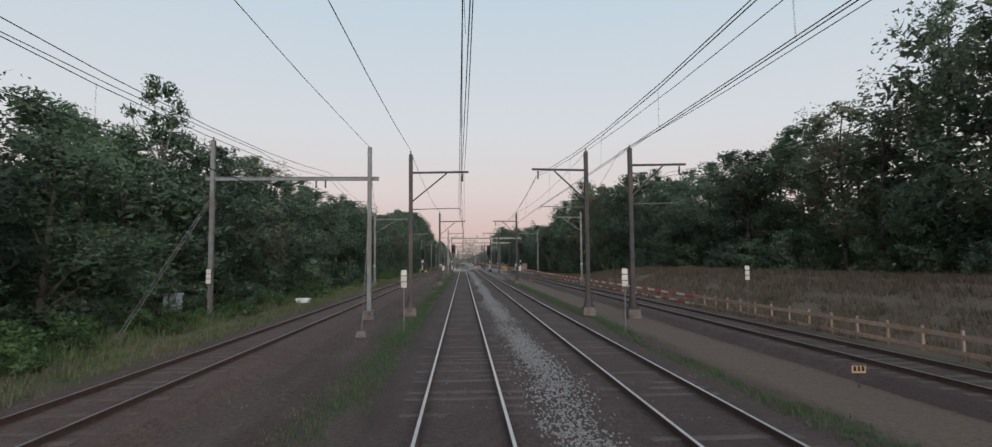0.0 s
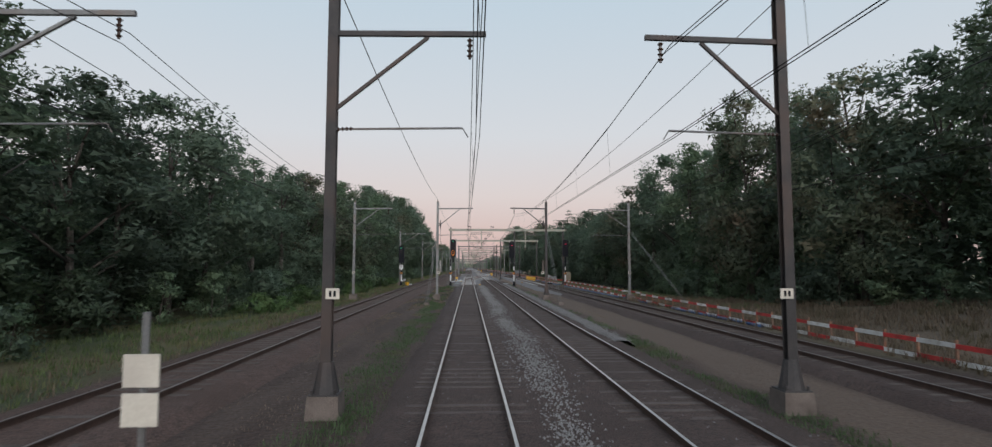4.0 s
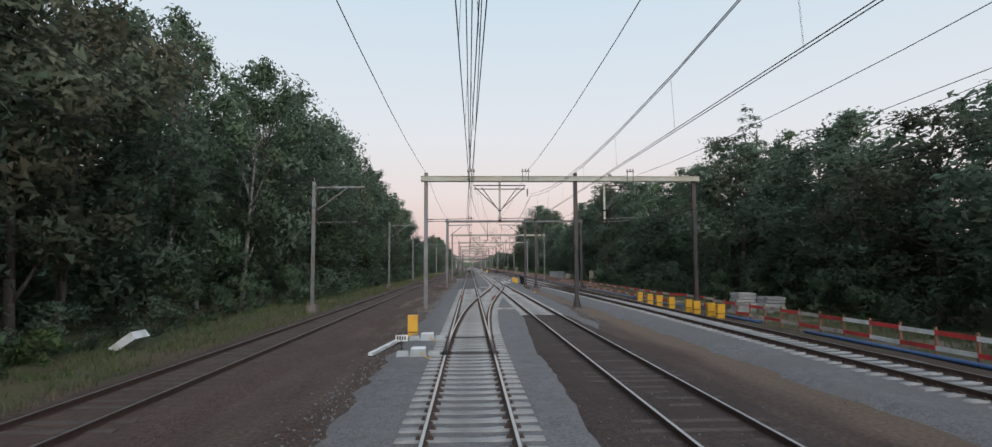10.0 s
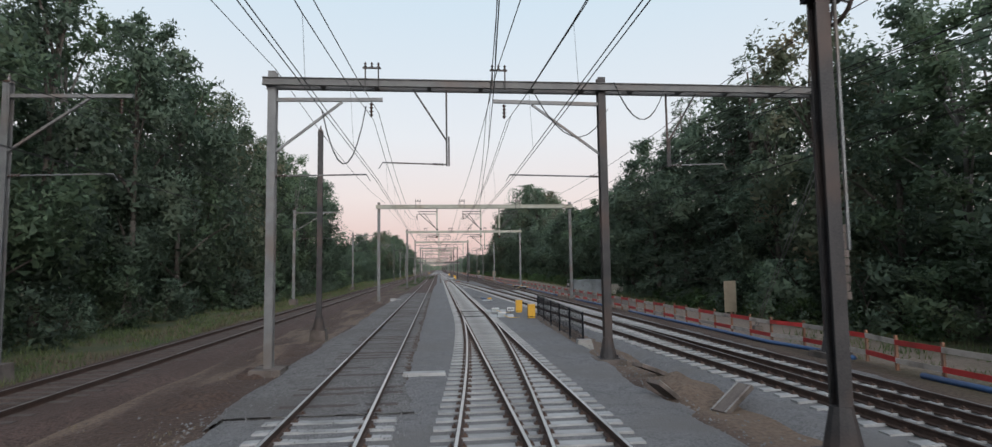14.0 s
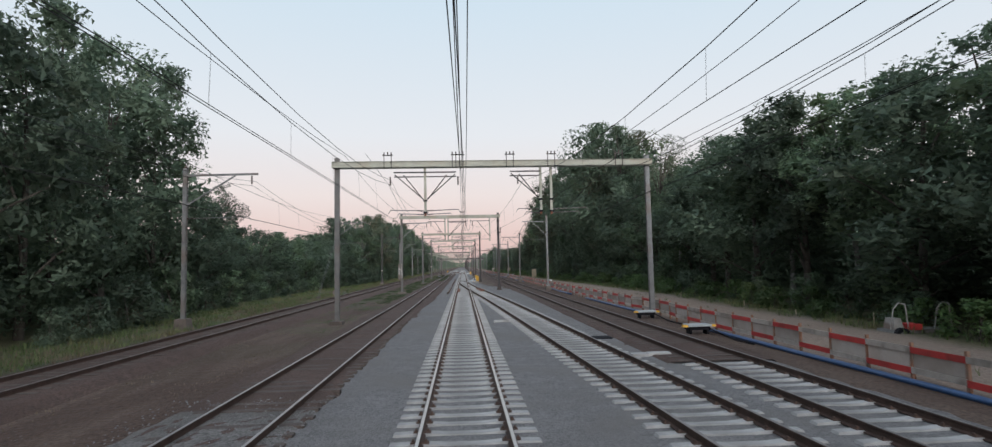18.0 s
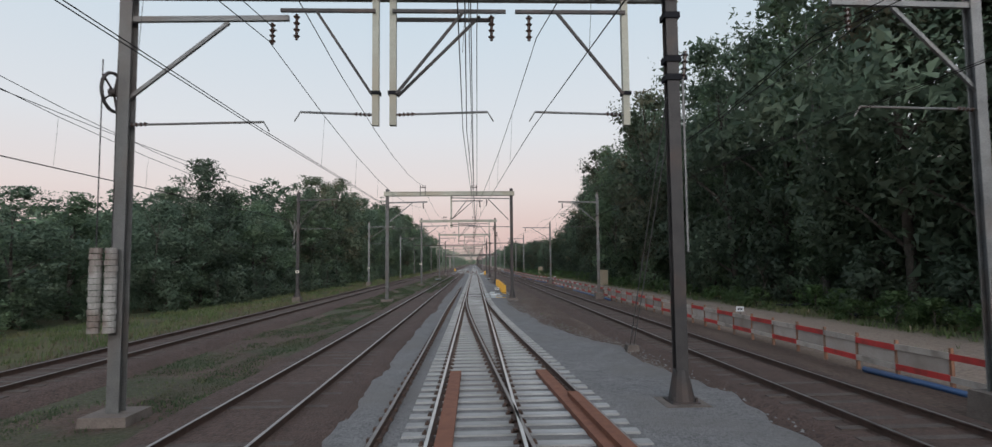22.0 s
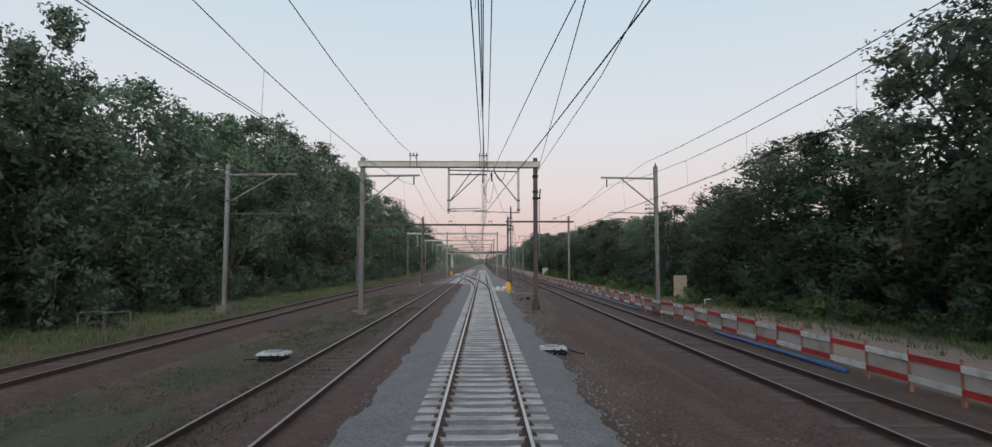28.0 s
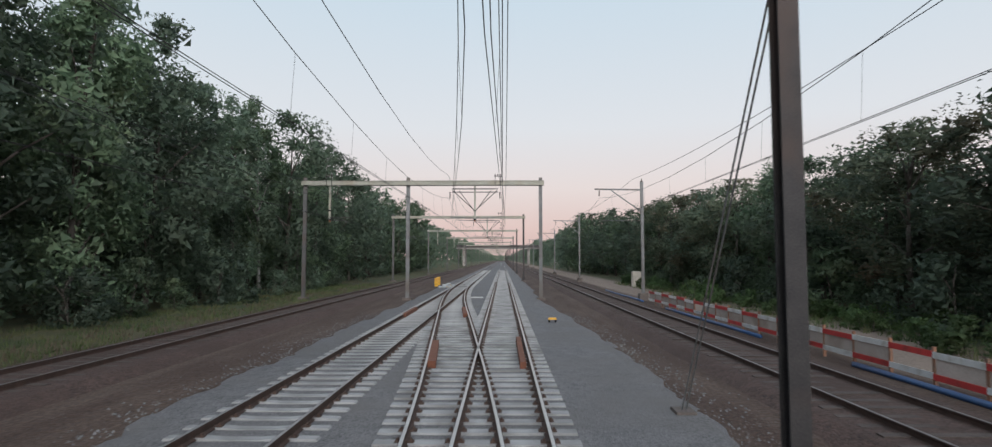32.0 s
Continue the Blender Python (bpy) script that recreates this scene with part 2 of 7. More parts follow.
    both = n.new("ShaderNodeMath")
    both.operation = "MULTIPLY"
    l.new(past.outputs["Result"], both.inputs[0])
    l.new(moss, both.inputs[1])
    span = n.new("ShaderNodeMath")
    span.operation = "MULTIPLY"
    l.new(both.outputs[0], span.inputs[0])
    l.new(ends.outputs["Result"], span.inputs[1])
    near = n.new("ShaderNodeMath")
    near.operation = "MULTIPLY"
    l.new(span.outputs[0], near.inputs[0])
    l.new(edge(-1.7, 0.4, 1.0, -1), near.inputs[1])
    c = mixed(near.outputs[0], dirt, ramp(fine.outputs["Fac"], 0.3, 0.7, (0.026, 0.038, 0.015), (0.06, 0.075, 0.03)))
    worn = ramp(fine.outputs["Fac"], 0.3, 0.7, (0.115, 0.075, 0.051), (0.2, 0.139, 0.1))

    def times(a, q):
        x = n.new("ShaderNodeMath")
        x.operation = "MULTIPLY"
        l.new(a, x.inputs[0])
        l.new(q, x.inputs[1])
        return x.outputs[0]

    def before(y0, y1):
        r = n.new("ShaderNodeMapRange")
        r.inputs["From Min"].default_value, r.inputs["From Max"].default_value = y1, y0
        l.new(sep.outputs["Y"], r.inputs["Value"])
        return r.outputs["Result"]

    strip = times(times(edge(7.3, 0.35, 1.2, 1), edge(9.6, 0.3, 1.0, -1)), before(225.0, 265.0))
    c = mixed(strip, c, worn)
    left = times(times(edge(-2.2, 0.4, 1.2, -1), edge(-5.4, 0.6, 1.5, 1)), times(before(255.0, 285.0), ramp(streak.outputs["Fac"], 0.5, 0.62, (0, 0, 0), (1, 1, 1))))
    after = n.new("ShaderNodeMapRange")
    after.inputs["From Min"].default_value, after.inputs["From Max"].default_value = 175.0, 205.0
    l.new(sep.outputs["Y"], after.inputs["Value"])
    c = mixed(times(left, after.outputs["Result"]), c, worn)
    # bare ground multiplied darker before y 140, easing off by y 185
    darken = n.new("ShaderNodeMix")
    darken.data_type, darken.blend_type = "RGBA", "MULTIPLY"
    l.new(before(140.0, 185.0), darken.inputs["Factor"])
    l.new(c, darken.inputs["A"])
    darken.inputs["B"].default_value = (0.67, 0.685, 0.72, 1)
    c = darken.outputs["Result"]
    c = mixed(edge(-10.0, 0.8, 3.0, -1), c, grass)
    c = mixed(edge(15.3, 0.35, 0.8, 1), c, sand)
    dry = ramp(fine.outputs["Fac"], 0.3, 0.7, (0.085, 0.064, 0.045), (0.16, 0.12, 0.085))
    c = mixed(times(times(edge(14.6, 0.6, 1.6, 1), before(215.0, 240.0)), ramp(big.outputs["Fac"], 0.38, 0.52, (0, 0, 0), (1, 1, 1))), c, grass)
    c = mixed(edge(19.6, 0.7, 2.4, 1), c, grass)
    c = mixed(times(times(edge(14.8, 0.4, 1.0, 1), edge(36.0, 3.0, 3.0, -1)), before(85.0, 112.0)), c, dry)
    l.new(c, b.inputs["Base Color"])
    b.inputs["Roughness"].default_value = 0.95
    bp = n.new("ShaderNodeBump")
    bp.inputs["Strength"].default_value, bp.inputs["Distance"].default_value = 0.8, 0.09
    lumps = n.new("ShaderNodeTexNoise")
    lumps.inputs["Scale"].default_value, lumps.inputs["Detail"].default_value = 2.6, 5.0
    l.new(geo.outputs["Position"], lumps.inputs["Vector"])
    relief = n.new("ShaderNodeMath")
    relief.operation = "MULTIPLY_ADD"
    l.new(lumps.outputs["Fac"], relief.inputs[0])
    relief.inputs[1].default_value = 1.6
    l.new(fine.outputs["Fac"], relief.inputs[2])
    l.new(relief.outputs[0], bp.inputs["Height"])
    l.new(bp.outputs["Normal"], b.inputs["Normal"])
    return m


M_GROUND = ground_material()
M_BROWN = gravel("rust_brown_ballast", (0.034, 0.019, 0.0148), (0.112, 0.067, 0.053), 0.045, 1.0, (0.06, 0.034, 0.0255))
# brown ballast about a third darker, for beds along the first stretch
M_DARKBROWN = gravel("dark_brown_ballast", (0.023, 0.0135, 0.011), (0.076, 0.047, 0.0385), 0.045, 1.0, (0.04, 0.0235, 0.0185))
M_GREY = gravel("grey_crushed_stone", (0.091, 0.085, 0.085), (0.215, 0.204, 0.202), 0.034, 0.85, (0.148, 0.135, 0.127))
M_MIX = gravel("grey_dusted_old_ballast", (0.06, 0.053, 0.05), (0.2, 0.185, 0.178), 0.045, 0.9, (0.105, 0.092, 0.085))
M_STONE = surface("pale_ballast_stone", (0.1, 0.096, 0.095), (0.24, 0.232, 0.228), 9, 0.85, 0.3, 60)
M_RAILSIDE = surface("rusted_rail_steel", (0.045, 0.028, 0.022), (0.11, 0.065, 0.05), 6, 0.75, 0.2, 50, 0.3)
M_RAILTOP = surface("polished_rail_head", (0.42, 0.41, 0.4), (0.6, 0.59, 0.58), 3, 0.3, 0.05, 60, 1.0)
M_WORNTOP = surface("half_dull_rail_head", (0.26, 0.235, 0.225), (0.42, 0.39, 0.375), 3, 0.4, 0.05, 60, 0.9)
M_DULLTOP = surface("dull_rail_head", (0.16, 0.135, 0.125), (0.29, 0.265, 0.25), 3, 0.45, 0.05, 60, 0.8)
M_SLEEPER = surface("concrete_sleeper", (0.27, 0.262, 0.255), (0.45, 0.44, 0.43), 2.5, 0.9, 0.25, 60, 0, (0.22, 0.21, 0.2), 0.4, 0.12)
M_WOOD = surface("tarred_timber_sleeper", (0.045, 0.033, 0.028), (0.115, 0.088, 0.076), 5, 0.9, 0.4, 40)
M_FASTEN = surface("rusty_baseplate", (0.05, 0.032, 0.026), (0.12, 0.07, 0.05), 12, 0.8, 0.2, 60, 0.2)
M_STEEL = surface("weathered_mast_steel", (0.11, 0.11, 0.11), (0.215, 0.213, 0.21), 2.5, 0.6, 0.15, 40, 0.3, (0.15, 0.125, 0.11), 0.3, 0.12)
M_MIDSTEEL = surface("dull_grey_mast_steel", (0.075, 0.073, 0.072), (0.15, 0.145, 0.14), 2.5, 0.65, 0.15, 40, 0.2, (0.11, 0.09, 0.08), 0.3, 0.12)
M_DARKSTEEL = surface("dark_rusty_mast_steel", (0.028, 0.026, 0.027), (0.065, 0.057, 0.055), 2.5, 0.7, 0.2, 40, 0.2, (0.075, 0.052, 0.044), 0.3, 0.1)
M_BEAM = surface("grey_green_painted_beam", (0.24, 0.235, 0.195), (0.38, 0.37, 0.31), 1.8, 0.65, 0.1, 40, 0.05, (0.3, 0.27, 0.21), 0.4, 0.06)
M_WIRE = surface("tarnished_copper_wire", (0.02, 0.02, 0.022), (0.05, 0.045, 0.045), 3, 0.6, 0, 40, 0.5)
M_INSUL = surface("brown_glazed_insulator", (0.03, 0.018, 0.015), (0.07, 0.04, 0.03), 8, 0.25, 0, 40)
M_CONC = surface("stained_concrete", (0.2, 0.185, 0.17), (0.38, 0.36, 0.34), 3, 0.9, 0.3, 40, 0, (0.16, 0.12, 0.1), 0.5, 0.1)
M_PALECONC = surface("pale_dusty_concrete", (0.3, 0.29, 0.28), (0.45, 0.44, 0.43), 3, 0.9, 0.25, 40, 0, (0.24, 0.22, 0.2), 0.5, 0.12)
M_WHITE = surface("grubby_white_paint", (0.55, 0.56, 0.57), (0.78, 0.78, 0.78), 4, 0.6, 0.05, 50, 0, (0.5, 0.47, 0.43), 0.5)
M_BLACK = surface("matt_black_paint", (0.006, 0.006, 0.008), (0.014, 0.014, 0.018), 4, 0.85, 0.05, 50)
M_BLACK.node_tree.nodes["Principled BSDF"].inputs["Specular IOR Level"].default_value = 0.2
M_YELLOW = surface("signal_yellow_paint", (0.56, 0.285, 0.012), (0.7, 0.38, 0.024), 4, 0.5, 0.05, 50, 0, (0.55, 0.28, 0.03), 0.5)
M_ORANGE = surface("orange_plate", (0.6, 0.22, 0.04), (0.75, 0.3, 0.06), 4, 0.5, 0.05, 50)
M_FADED = surface("faded_orange_plate", (0.36, 0.2, 0.1), (0.48, 0.29, 0.16), 4, 0.7, 0.05, 50)
M_RED = surface("red_barrier_board", (0.42, 0.03, 0.03), (0.58, 0.05, 0.045), 5, 0.6, 0.1, 50, 0, (0.3, 0.035, 0.03), 0.5, 0.12)
M_BOARD = surface("white_barrier_board", (0.55, 0.54, 0.53), (0.74, 0.73, 0.71), 5, 0.6, 0.1, 50, 0, (0.45, 0.42, 0.38), 0.5, 0.1)
M_FPOST = surface("orange_brown_timber_post", (0.2, 0.095, 0.06), (0.36, 0.18, 0.11), 5, 0.85, 0.3, 50, 0, (0.18, 0.12, 0.09), 0.5, 0.15)
M_FENCEWOOD = surface("raw_fence_timber", (0.25, 0.15, 0.1), (0.42, 0.27, 0.19), 5, 0.85, 0.3, 50, 0, (0.3, 0.24, 0.2), 0.5, 0.15)
M_FOOT = surface("brown_stained_concrete", (0.1, 0.077, 0.065), (0.19, 0.155, 0.137), 3, 0.9, 0.3, 40, 0, (0.07, 0.055, 0.046), 0.5, 0.1)
M_GRIMY = surface("grimy_white_board", (0.36, 0.305, 0.265), (0.52, 0.46, 0.415), 5, 0.7, 0.1, 50, 0, (0.26, 0.22, 0.19), 0.5, 0.12)
M_SHEET = surface("dusty_translucent_sheet", (0.4, 0.35, 0.32), (0.56, 0.51, 0.48), 2, 0.5, 0.1, 30, 0, (0.34, 0.28, 0.24), 0.5, 0.2)
M_SHEET.node_tree.nodes["Principled BSDF"].inputs["Alpha"].default_value = 0.55
M_BLUE = surface("blue_plastic_pipe", (0.028, 0.07, 0.17), (0.045, 0.11, 0.25), 5, 0.45, 0.05, 40)
M_GREYBOX = surface("grey_cabinet_paint", (0.3, 0.32, 0.33), (0.42, 0.44, 0.45), 3, 0.6, 0.05, 50, 0, (0.26, 0.27, 0.26), 0.5)
M_BOXGREY = surface("blue_grey_cabinet_paint", (0.15, 0.168, 0.182), (0.24, 0.26, 0.275), 3, 0.55, 0.05, 50, 0, (0.13, 0.14, 0.145), 0.5)
M_CREAM = surface("cream_cabinet_paint", (0.5, 0.45, 0.38), (0.62, 0.57, 0.49), 3, 0.65, 0.05, 50, 0, (0.4, 0.35, 0.3), 0.5)
M_TAN = surface("plywood_board", (0.26, 0.21, 0.15), (0.36, 0.3, 0.22), 4, 0.8, 0.1, 50)
M_RUST = surface("fresh_rust_plate", (0.12, 0.042, 0.025), (0.22, 0.085, 0.045), 6, 0.85, 0.2, 50)
M_BARK = surface("grey_brown_bark", (0.05, 0.04, 0.032), (0.12, 0.1, 0.085), 4, 0.95, 0.7, 25)
M_BIRCH = surface("pale_birch_bark", (0.1, 0.092, 0.083), (0.26, 0.245, 0.225), 3, 0.85, 0.3, 20)
M_LEAF = leaf_material("dark_green_leaves", (0.090, 0.127, 0.087), (0.139, 0.191, 0.127), (0.132, 0.160, 0.101))
M_LEAF2 = leaf_material("fresh_green_leaves", (0.100, 0.151, 0.090), (0.159, 0.222, 0.127), (0.153, 0.186, 0.100))
M_LEAF3 = leaf_material("browning_leaves", (0.094, 0.118, 0.076), (0.151, 0.179, 0.112), (0.206, 0.153, 0.098))
M_PALELEAF = leaf_material("pale_thin_leaves", (0.12, 0.13, 0.1), (0.2, 0.205, 0.16), (0.19, 0.165, 0.12))
M_FERN = leaf_material("bright_undergrowth_leaves", (0.07, 0.13, 0.045), (0.13, 0.2, 0.075), (0.12, 0.15, 0.06))
M_GRASS = leaf_material("grass_blades", (0.052, 0.078, 0.027), (0.13, 0.165, 0.062), (0.2, 0.165, 0.082))
M_WEED = leaf_material("fresh_weed_leaves", (0.045, 0.074, 0.03), (0.085, 0.125, 0.055), (0.105, 0.1, 0.055))
M_DRYGRASS = leaf_material("dry_grass_blades", (0.13, 0.097, 0.066), (0.27, 0.205, 0.145), (0.13, 0.115, 0.06))
M_RED_ON = lamp_material("red_signal_light", (1.0, 0.03, 0.1), 1.1)
M_GREEN_ON = lamp_material("green_signal_light", (0.03, 0.8, 0.4), 0.5)
M_AMBER_ON = lamp_material("amber_number_light", (1.0, 0.3, 0.05), 2.2)


# ---- mesh building ----
class Mesh:
    """Collects vertices and faces of one mesh."""

    def __init__(self):
        self.v, self.f = [], []

    def hexa(self, p):
        i = len(self.v)
        self.v += [tuple(q) for q in p]
        self.f += [(i, i + 3, i + 2, i + 1), (i + 4, i + 5, i + 6, i + 7), (i, i + 1, i + 5, i + 4), (i + 1, i + 2, i + 6, i + 5),
                   (i + 2, i + 3, i + 7, i + 6), (i + 3, i, i + 4, i + 7)]
        return self

    def box(self, x0, x1, y0, y1, z0, z1, taper=0.0):
        t = taper
        return self.hexa([(x0, y0, z0), (x1, y0, z0), (x1, y1, z0), (x0, y1, z0),
                          (x0 + t, y0 + t, z1), (x1 - t, y0 + t, z1), (x1 - t, y1 - t, z1), (x0 + t, y1 - t, z1)])

    def bar(self, a, b, w, h=None):
        """A square bar from a to b."""
        a, b, h = Vector(a), Vector(b), h or w
        d = (b - a).normalized()
        side = d.cross(Vector((0, 0, 1)))
        side = side.normalized() if side.length > 0.01 else Vector((1, 0, 0))
        up = side.cross(d).normalized()
        s, u = side * w / 2, up * h / 2
        return self.hexa([a - s - u, a + s - u, a + s + u, a - s + u, b - s - u, b + s - u, b + s + u, b - s + u])

    def tube(self, a, b, r, n=8, r2=None):
        a, b, r2 = Vector(a), Vector(b), r if r2 is None else r2
        d = (b - a).normalized()
        s = d.orthogonal().normalized()
        u = d.cross(s)
        i = len(self.v)
        for c, q in ((a, r), (b, r2)):
            for k in range(n):
                w = 2 * math.pi * k / n
                self.v.append(tuple(c + s * math.cos(w) * q + u * math.sin(w) * q))
        self.f += [(i + k, i + (k + 1) % n, i + n + (k + 1) % n, i + n + k) for k in range(n)]
        self.f += [tuple(range(i + n - 1, i - 1, -1)), tuple(range(i + n, i + 2 * n))]
        return self

    def line(self, pts, r, n=3):
        for a, b in zip(pts, pts[1:]):
            self.tube(a, b, r, n)
        return self

    def sweep(self, profile, centre, lift=0.0):
        """A closed profile (x, z) swept along points (x, y), with its ends shut."""
        i, n = len(self.v), len(profile)
        for cx, cy in centre:
            self.v += [(cx + px, cy, pz + lift) for px, pz in profile]
        for k in range(len(centre) - 1):
            a = i + k * n
            self.f += [(a + j, a + (j + 1) % n, a + n + (j + 1) % n, a + n + j) for j in range(n)]
        self.f += [tuple(range(i, i + n))[::-1], tuple(range(i + (len(centre) - 1) * n, i + len(centre) * n))]
        return self

    def data(self, name, mat, smooth=False):
        me = bpy.data.meshes.new(name)
        me.from_pydata(self.v, [], self.f)
        me.materials.append(mat)
        if smooth:
            me.shade_smooth()
        me.update()
        return me


def part(name, m, mat, parent=None, label="", smooth=False):
    ob = new(name, m if isinstance(m, bpy.types.Mesh) else m.data(name, mat, smooth))
    ob.parent = parent
    return tagged(ob, label)


def thing(name, label, category, group="", kind="", at=(0, 0, 0)):
    ob = new(name)
    ob.location = at
    ob.empty_display_size = 0.2
    return tagged(ob, label, category, group, kind)


# ---- ground ----
PATH_Y, PATH_Z = (262, 285, 300, 315, 345, 370, 440, 480), (0, 0.3, 0.4, 0.55, 0.5, 0.35, 0.25, 0.1)


def ground_height(x, y):
    z = -0.36 + 0.05 * noise.noise((x * 0.35, y * 0.35, 0))
    if x > 15.6:
        bank = max(0.0, min(1.0, (x - 15.6) / 7.0)) * max(0.0, min(1.0, (118 - y) / 50.0)) if y < 118 else 0
        z += 1.9 * bank * bank * (3 - 2 * bank)
    if x > 15.4:
        z += max(0.0, min(1.0, (x - 15.4) / 2.2)) * float(np.interp(y, PATH_Y, PATH_Z))
    if x < -11:
        z += 0.25 * noise.noise((x * 0.1, y * 0.06, 3)) * min(1, (-11 - x) / 4)
    return z


def build_ground():
    xs = [-3000, -900, -300, -120, -60] + [-40 + 2 * i for i in range(13)] + [-15 + 0.6 * i for i in range(60)] + [22 + 2 * i for i in range(12)] + [60, 120, 300, 900, 3000]
    ys = [-3000, -800, -200, -60] + [-30 + 2.0 * i for i in range(330)] + [650, 700, 800, 1000, 1400, 2200, 4500]
    m = Mesh()
    for y in ys:
        for x in xs:
            m.v.append((x, y, ground_height(x, y)))
    w = len(xs)
    for j in range(len(ys) - 1):
        for i in range(w - 1):
            a = j * w + i
            m.f.append((a, a + 1, a + w + 1, a + w))
    ob = part("ground", m, M_GROUND, None, "sandy brown earth with rough grass verges beside the railway", True)
    tagged(ob, category="ground", kind="structure")


build_ground()

# ---- track plan: centre lines over y ----
X0, X1, X2, X3 = -7.42, 0.0, 4.2, 11.57
END = 1250.0


def turnout_curve(y, y0, length, shift, bend=30.0):
    """Sideways shift of a crossover: an arc, a straight and an opposite arc."""
    s = max(0.0, min(length, y - y0))
    m = shift / (length - bend)
    if s < bend:
        return m * s * s / (2 * bend)
    if s > length - bend:
        e = length - s
        return shift - m * e * e / (2 * bend)
    return m * (s - bend / 2)


CROSS_A = (172.5, 78.0)
CROSS_C = (474.0, 78.0)


def centre_a(y):
    return X1 + turnout_curve(y, CROSS_A[0], CROSS_A[1], X2 - X1)


def centre_b(y):
    ky = (191, 221, 247, 265, 289, 305, 321, 337, 351, 362, 376)
    kx = (7.4, 6.7, 5.8, 5.1, 4.1, 3.4, 2.6, 1.6, 0.85, 0.3, 0.0)
    return X2 + float(sum(np.interp(y + d, ky, kx) for d in (-8, -4, 0, 4, 8))) / 5


def centre_c(y):
    return X2 - turnout_curve(y, CROSS_C[0], CROSS_C[1], X2 - X1)


RAIL_FOOT = [(-0.07, -0.17), (0.07, -0.17), (0.07, -0.155), (0.012, -0.135), (0.012, -0.045), (0.036, -0.03), (0.036, -0.004), (-0.036, -0.004),
             (-0.036, -0.03), (-0.012, -0.045), (-0.012, -0.135), (-0.07, -0.155)]
RAIL_HEAD = [(-0.03, -0.004), (0.03, -0.004), (0.026, 0.0), (-0.026, 0.0)]


def lay_rail(parent, f, y0, y1, step, off, top):
    n = max(1, int(math.ceil((y1 - y0) / step)))
    pts = [(f(y0 + (y1 - y0) * i / n) + off, y0 + (y1 - y0) * i / n) for i in range(n + 1)]
    r = part("rail", Mesh().sweep(RAIL_FOOT, pts), M_RAILSIDE, parent)
    part("rail_head", Mesh().sweep(RAIL_HEAD, pts), top, r)


def straight(x):
    return lambda y: x


def bed(name, rows, mat, label, z=-0.2, edge=0.28, ragged=0.15):
    """A bed of ballast: rows of (y, left, right) at the crown, with sloping shoulders."""
    m = Mesh()
    ys = []
    for (ya, la, ra), (yb, lb, rb) in zip(rows, rows[1:]):
        k = max(1, int((yb - ya) / 0.45)) if yb < 620 else 6
        ys += [(ya + (yb - ya) * i / k, la + (lb - la) * i / k, ra + (rb - ra) * i / k) for i in range(k)]
    ys.append(rows[-1])
    cols = 9
    for y, a, b in ys:
        j1 = ragged * (0.6 * noise.noise((a, y * 0.3, 1)) + 0.6 * noise.noise((a, y * 1.7, 2)))
        j2 = ragged * (0.6 * noise.noise((b, y * 0.3, 5)) + 0.6 * noise.noise((b, y * 1.7, 6)))
        m.v.append((a - edge * 1.7 + j1, y, z - edge))
        for i in range(cols):
            x = a + j1 + (b + j2 - a - j1) * i / (cols - 1)
            m.v.append((x, y, z + 0.02 * noise.noise((x * 1.3, y * 0.8, 7))))
        m.v.append((b + edge * 1.7 + j2, y, z - edge))
    w = cols + 2
    for j in range(len(ys) - 1):
        for i in range(w - 1):
            q = j * w + i
            m.f.append((q, q + 1, q + w + 1, q + w))
    ob = part(name, m, mat, None, label, True)
    tagged(ob, category="ballast", kind="structure")
    return ob


bed("ballast_bed_1", [(-60, X0 - 1.6, X0 + 1.7), (620, X0 - 1.6, X0 + 1.7), (END, X0 - 1.6, X0 + 1.7)], M_BROWN, "rust-brown old ballast under the outer track", -0.15)
bed("ballast_bed_2", [(-60, X1 - 1.5, X2 + 1.6), (150, X1 - 1.5, X2 + 1.6), (156, X1 + 2.0, X2 + 1.6), (176, X1 + 2.4, X2 + 1.6), (188, X1 + 3.1, X2 + 1.2)], M_DARKBROWN,
    "rust-brown old ballast between two old tracks", -0.14)
bed("ballast_bed_6", [(225.5, X1 - 2.2, X1 + 1.5), (230, X1 - 2.3, X1 + 1.05), (262, X1 - 2.2, X1 + 1.05), (284, X1 - 1.7, X1 + 1.05)], M_MIX, "old ballast dusted with grey stone under the track", -0.139, 0.28, 0.3)
bed("ballast_bed_3", [(272, X1 - 1.6, X1 + 1.05), (300, X1 - 1.6, X1 + 1.05), (330, X1 - 1.6, X1 + 1.6), (494, X1 - 1.6, X1 + 1.4)], M_BROWN, "rust-brown old ballast under a disused-looking track", -0.14)
bed("ballast_bed_4", [(-60, X3 - 1.5, X3 + 1.5), (150, X3 - 1.5, X3 + 1.5)], M_DARKBROWN, "dark brown ballast beside the barrier", -0.15)
bed("gravel_bed_2", [(116, X3 - 1.1, X3 + 1.1), (124, X3 - 1.6, X3 + 1.4), (138, X3 - 2.6, X3 + 1.5), (160, X3 - 2.7, X3 + 1.6), (205, X3 - 2.7, X3 + 1.6), (236, X3 - 2.7, X3 + 1.6), (292, X3 - 2.0, X3 + 1.5)], M_GREY, "blue-grey crushed stone under the relaid outer track", -0.188, 0.28, 0.4)
bed("ballast_bed_5", [(288, X3 - 1.5, X3 + 1.5), (620, X3 - 1.5, X3 + 1.5), (END, X3 - 1.5, X3 + 1.5)], M_BROWN, "dark brown ballast beside the barrier", -0.15)
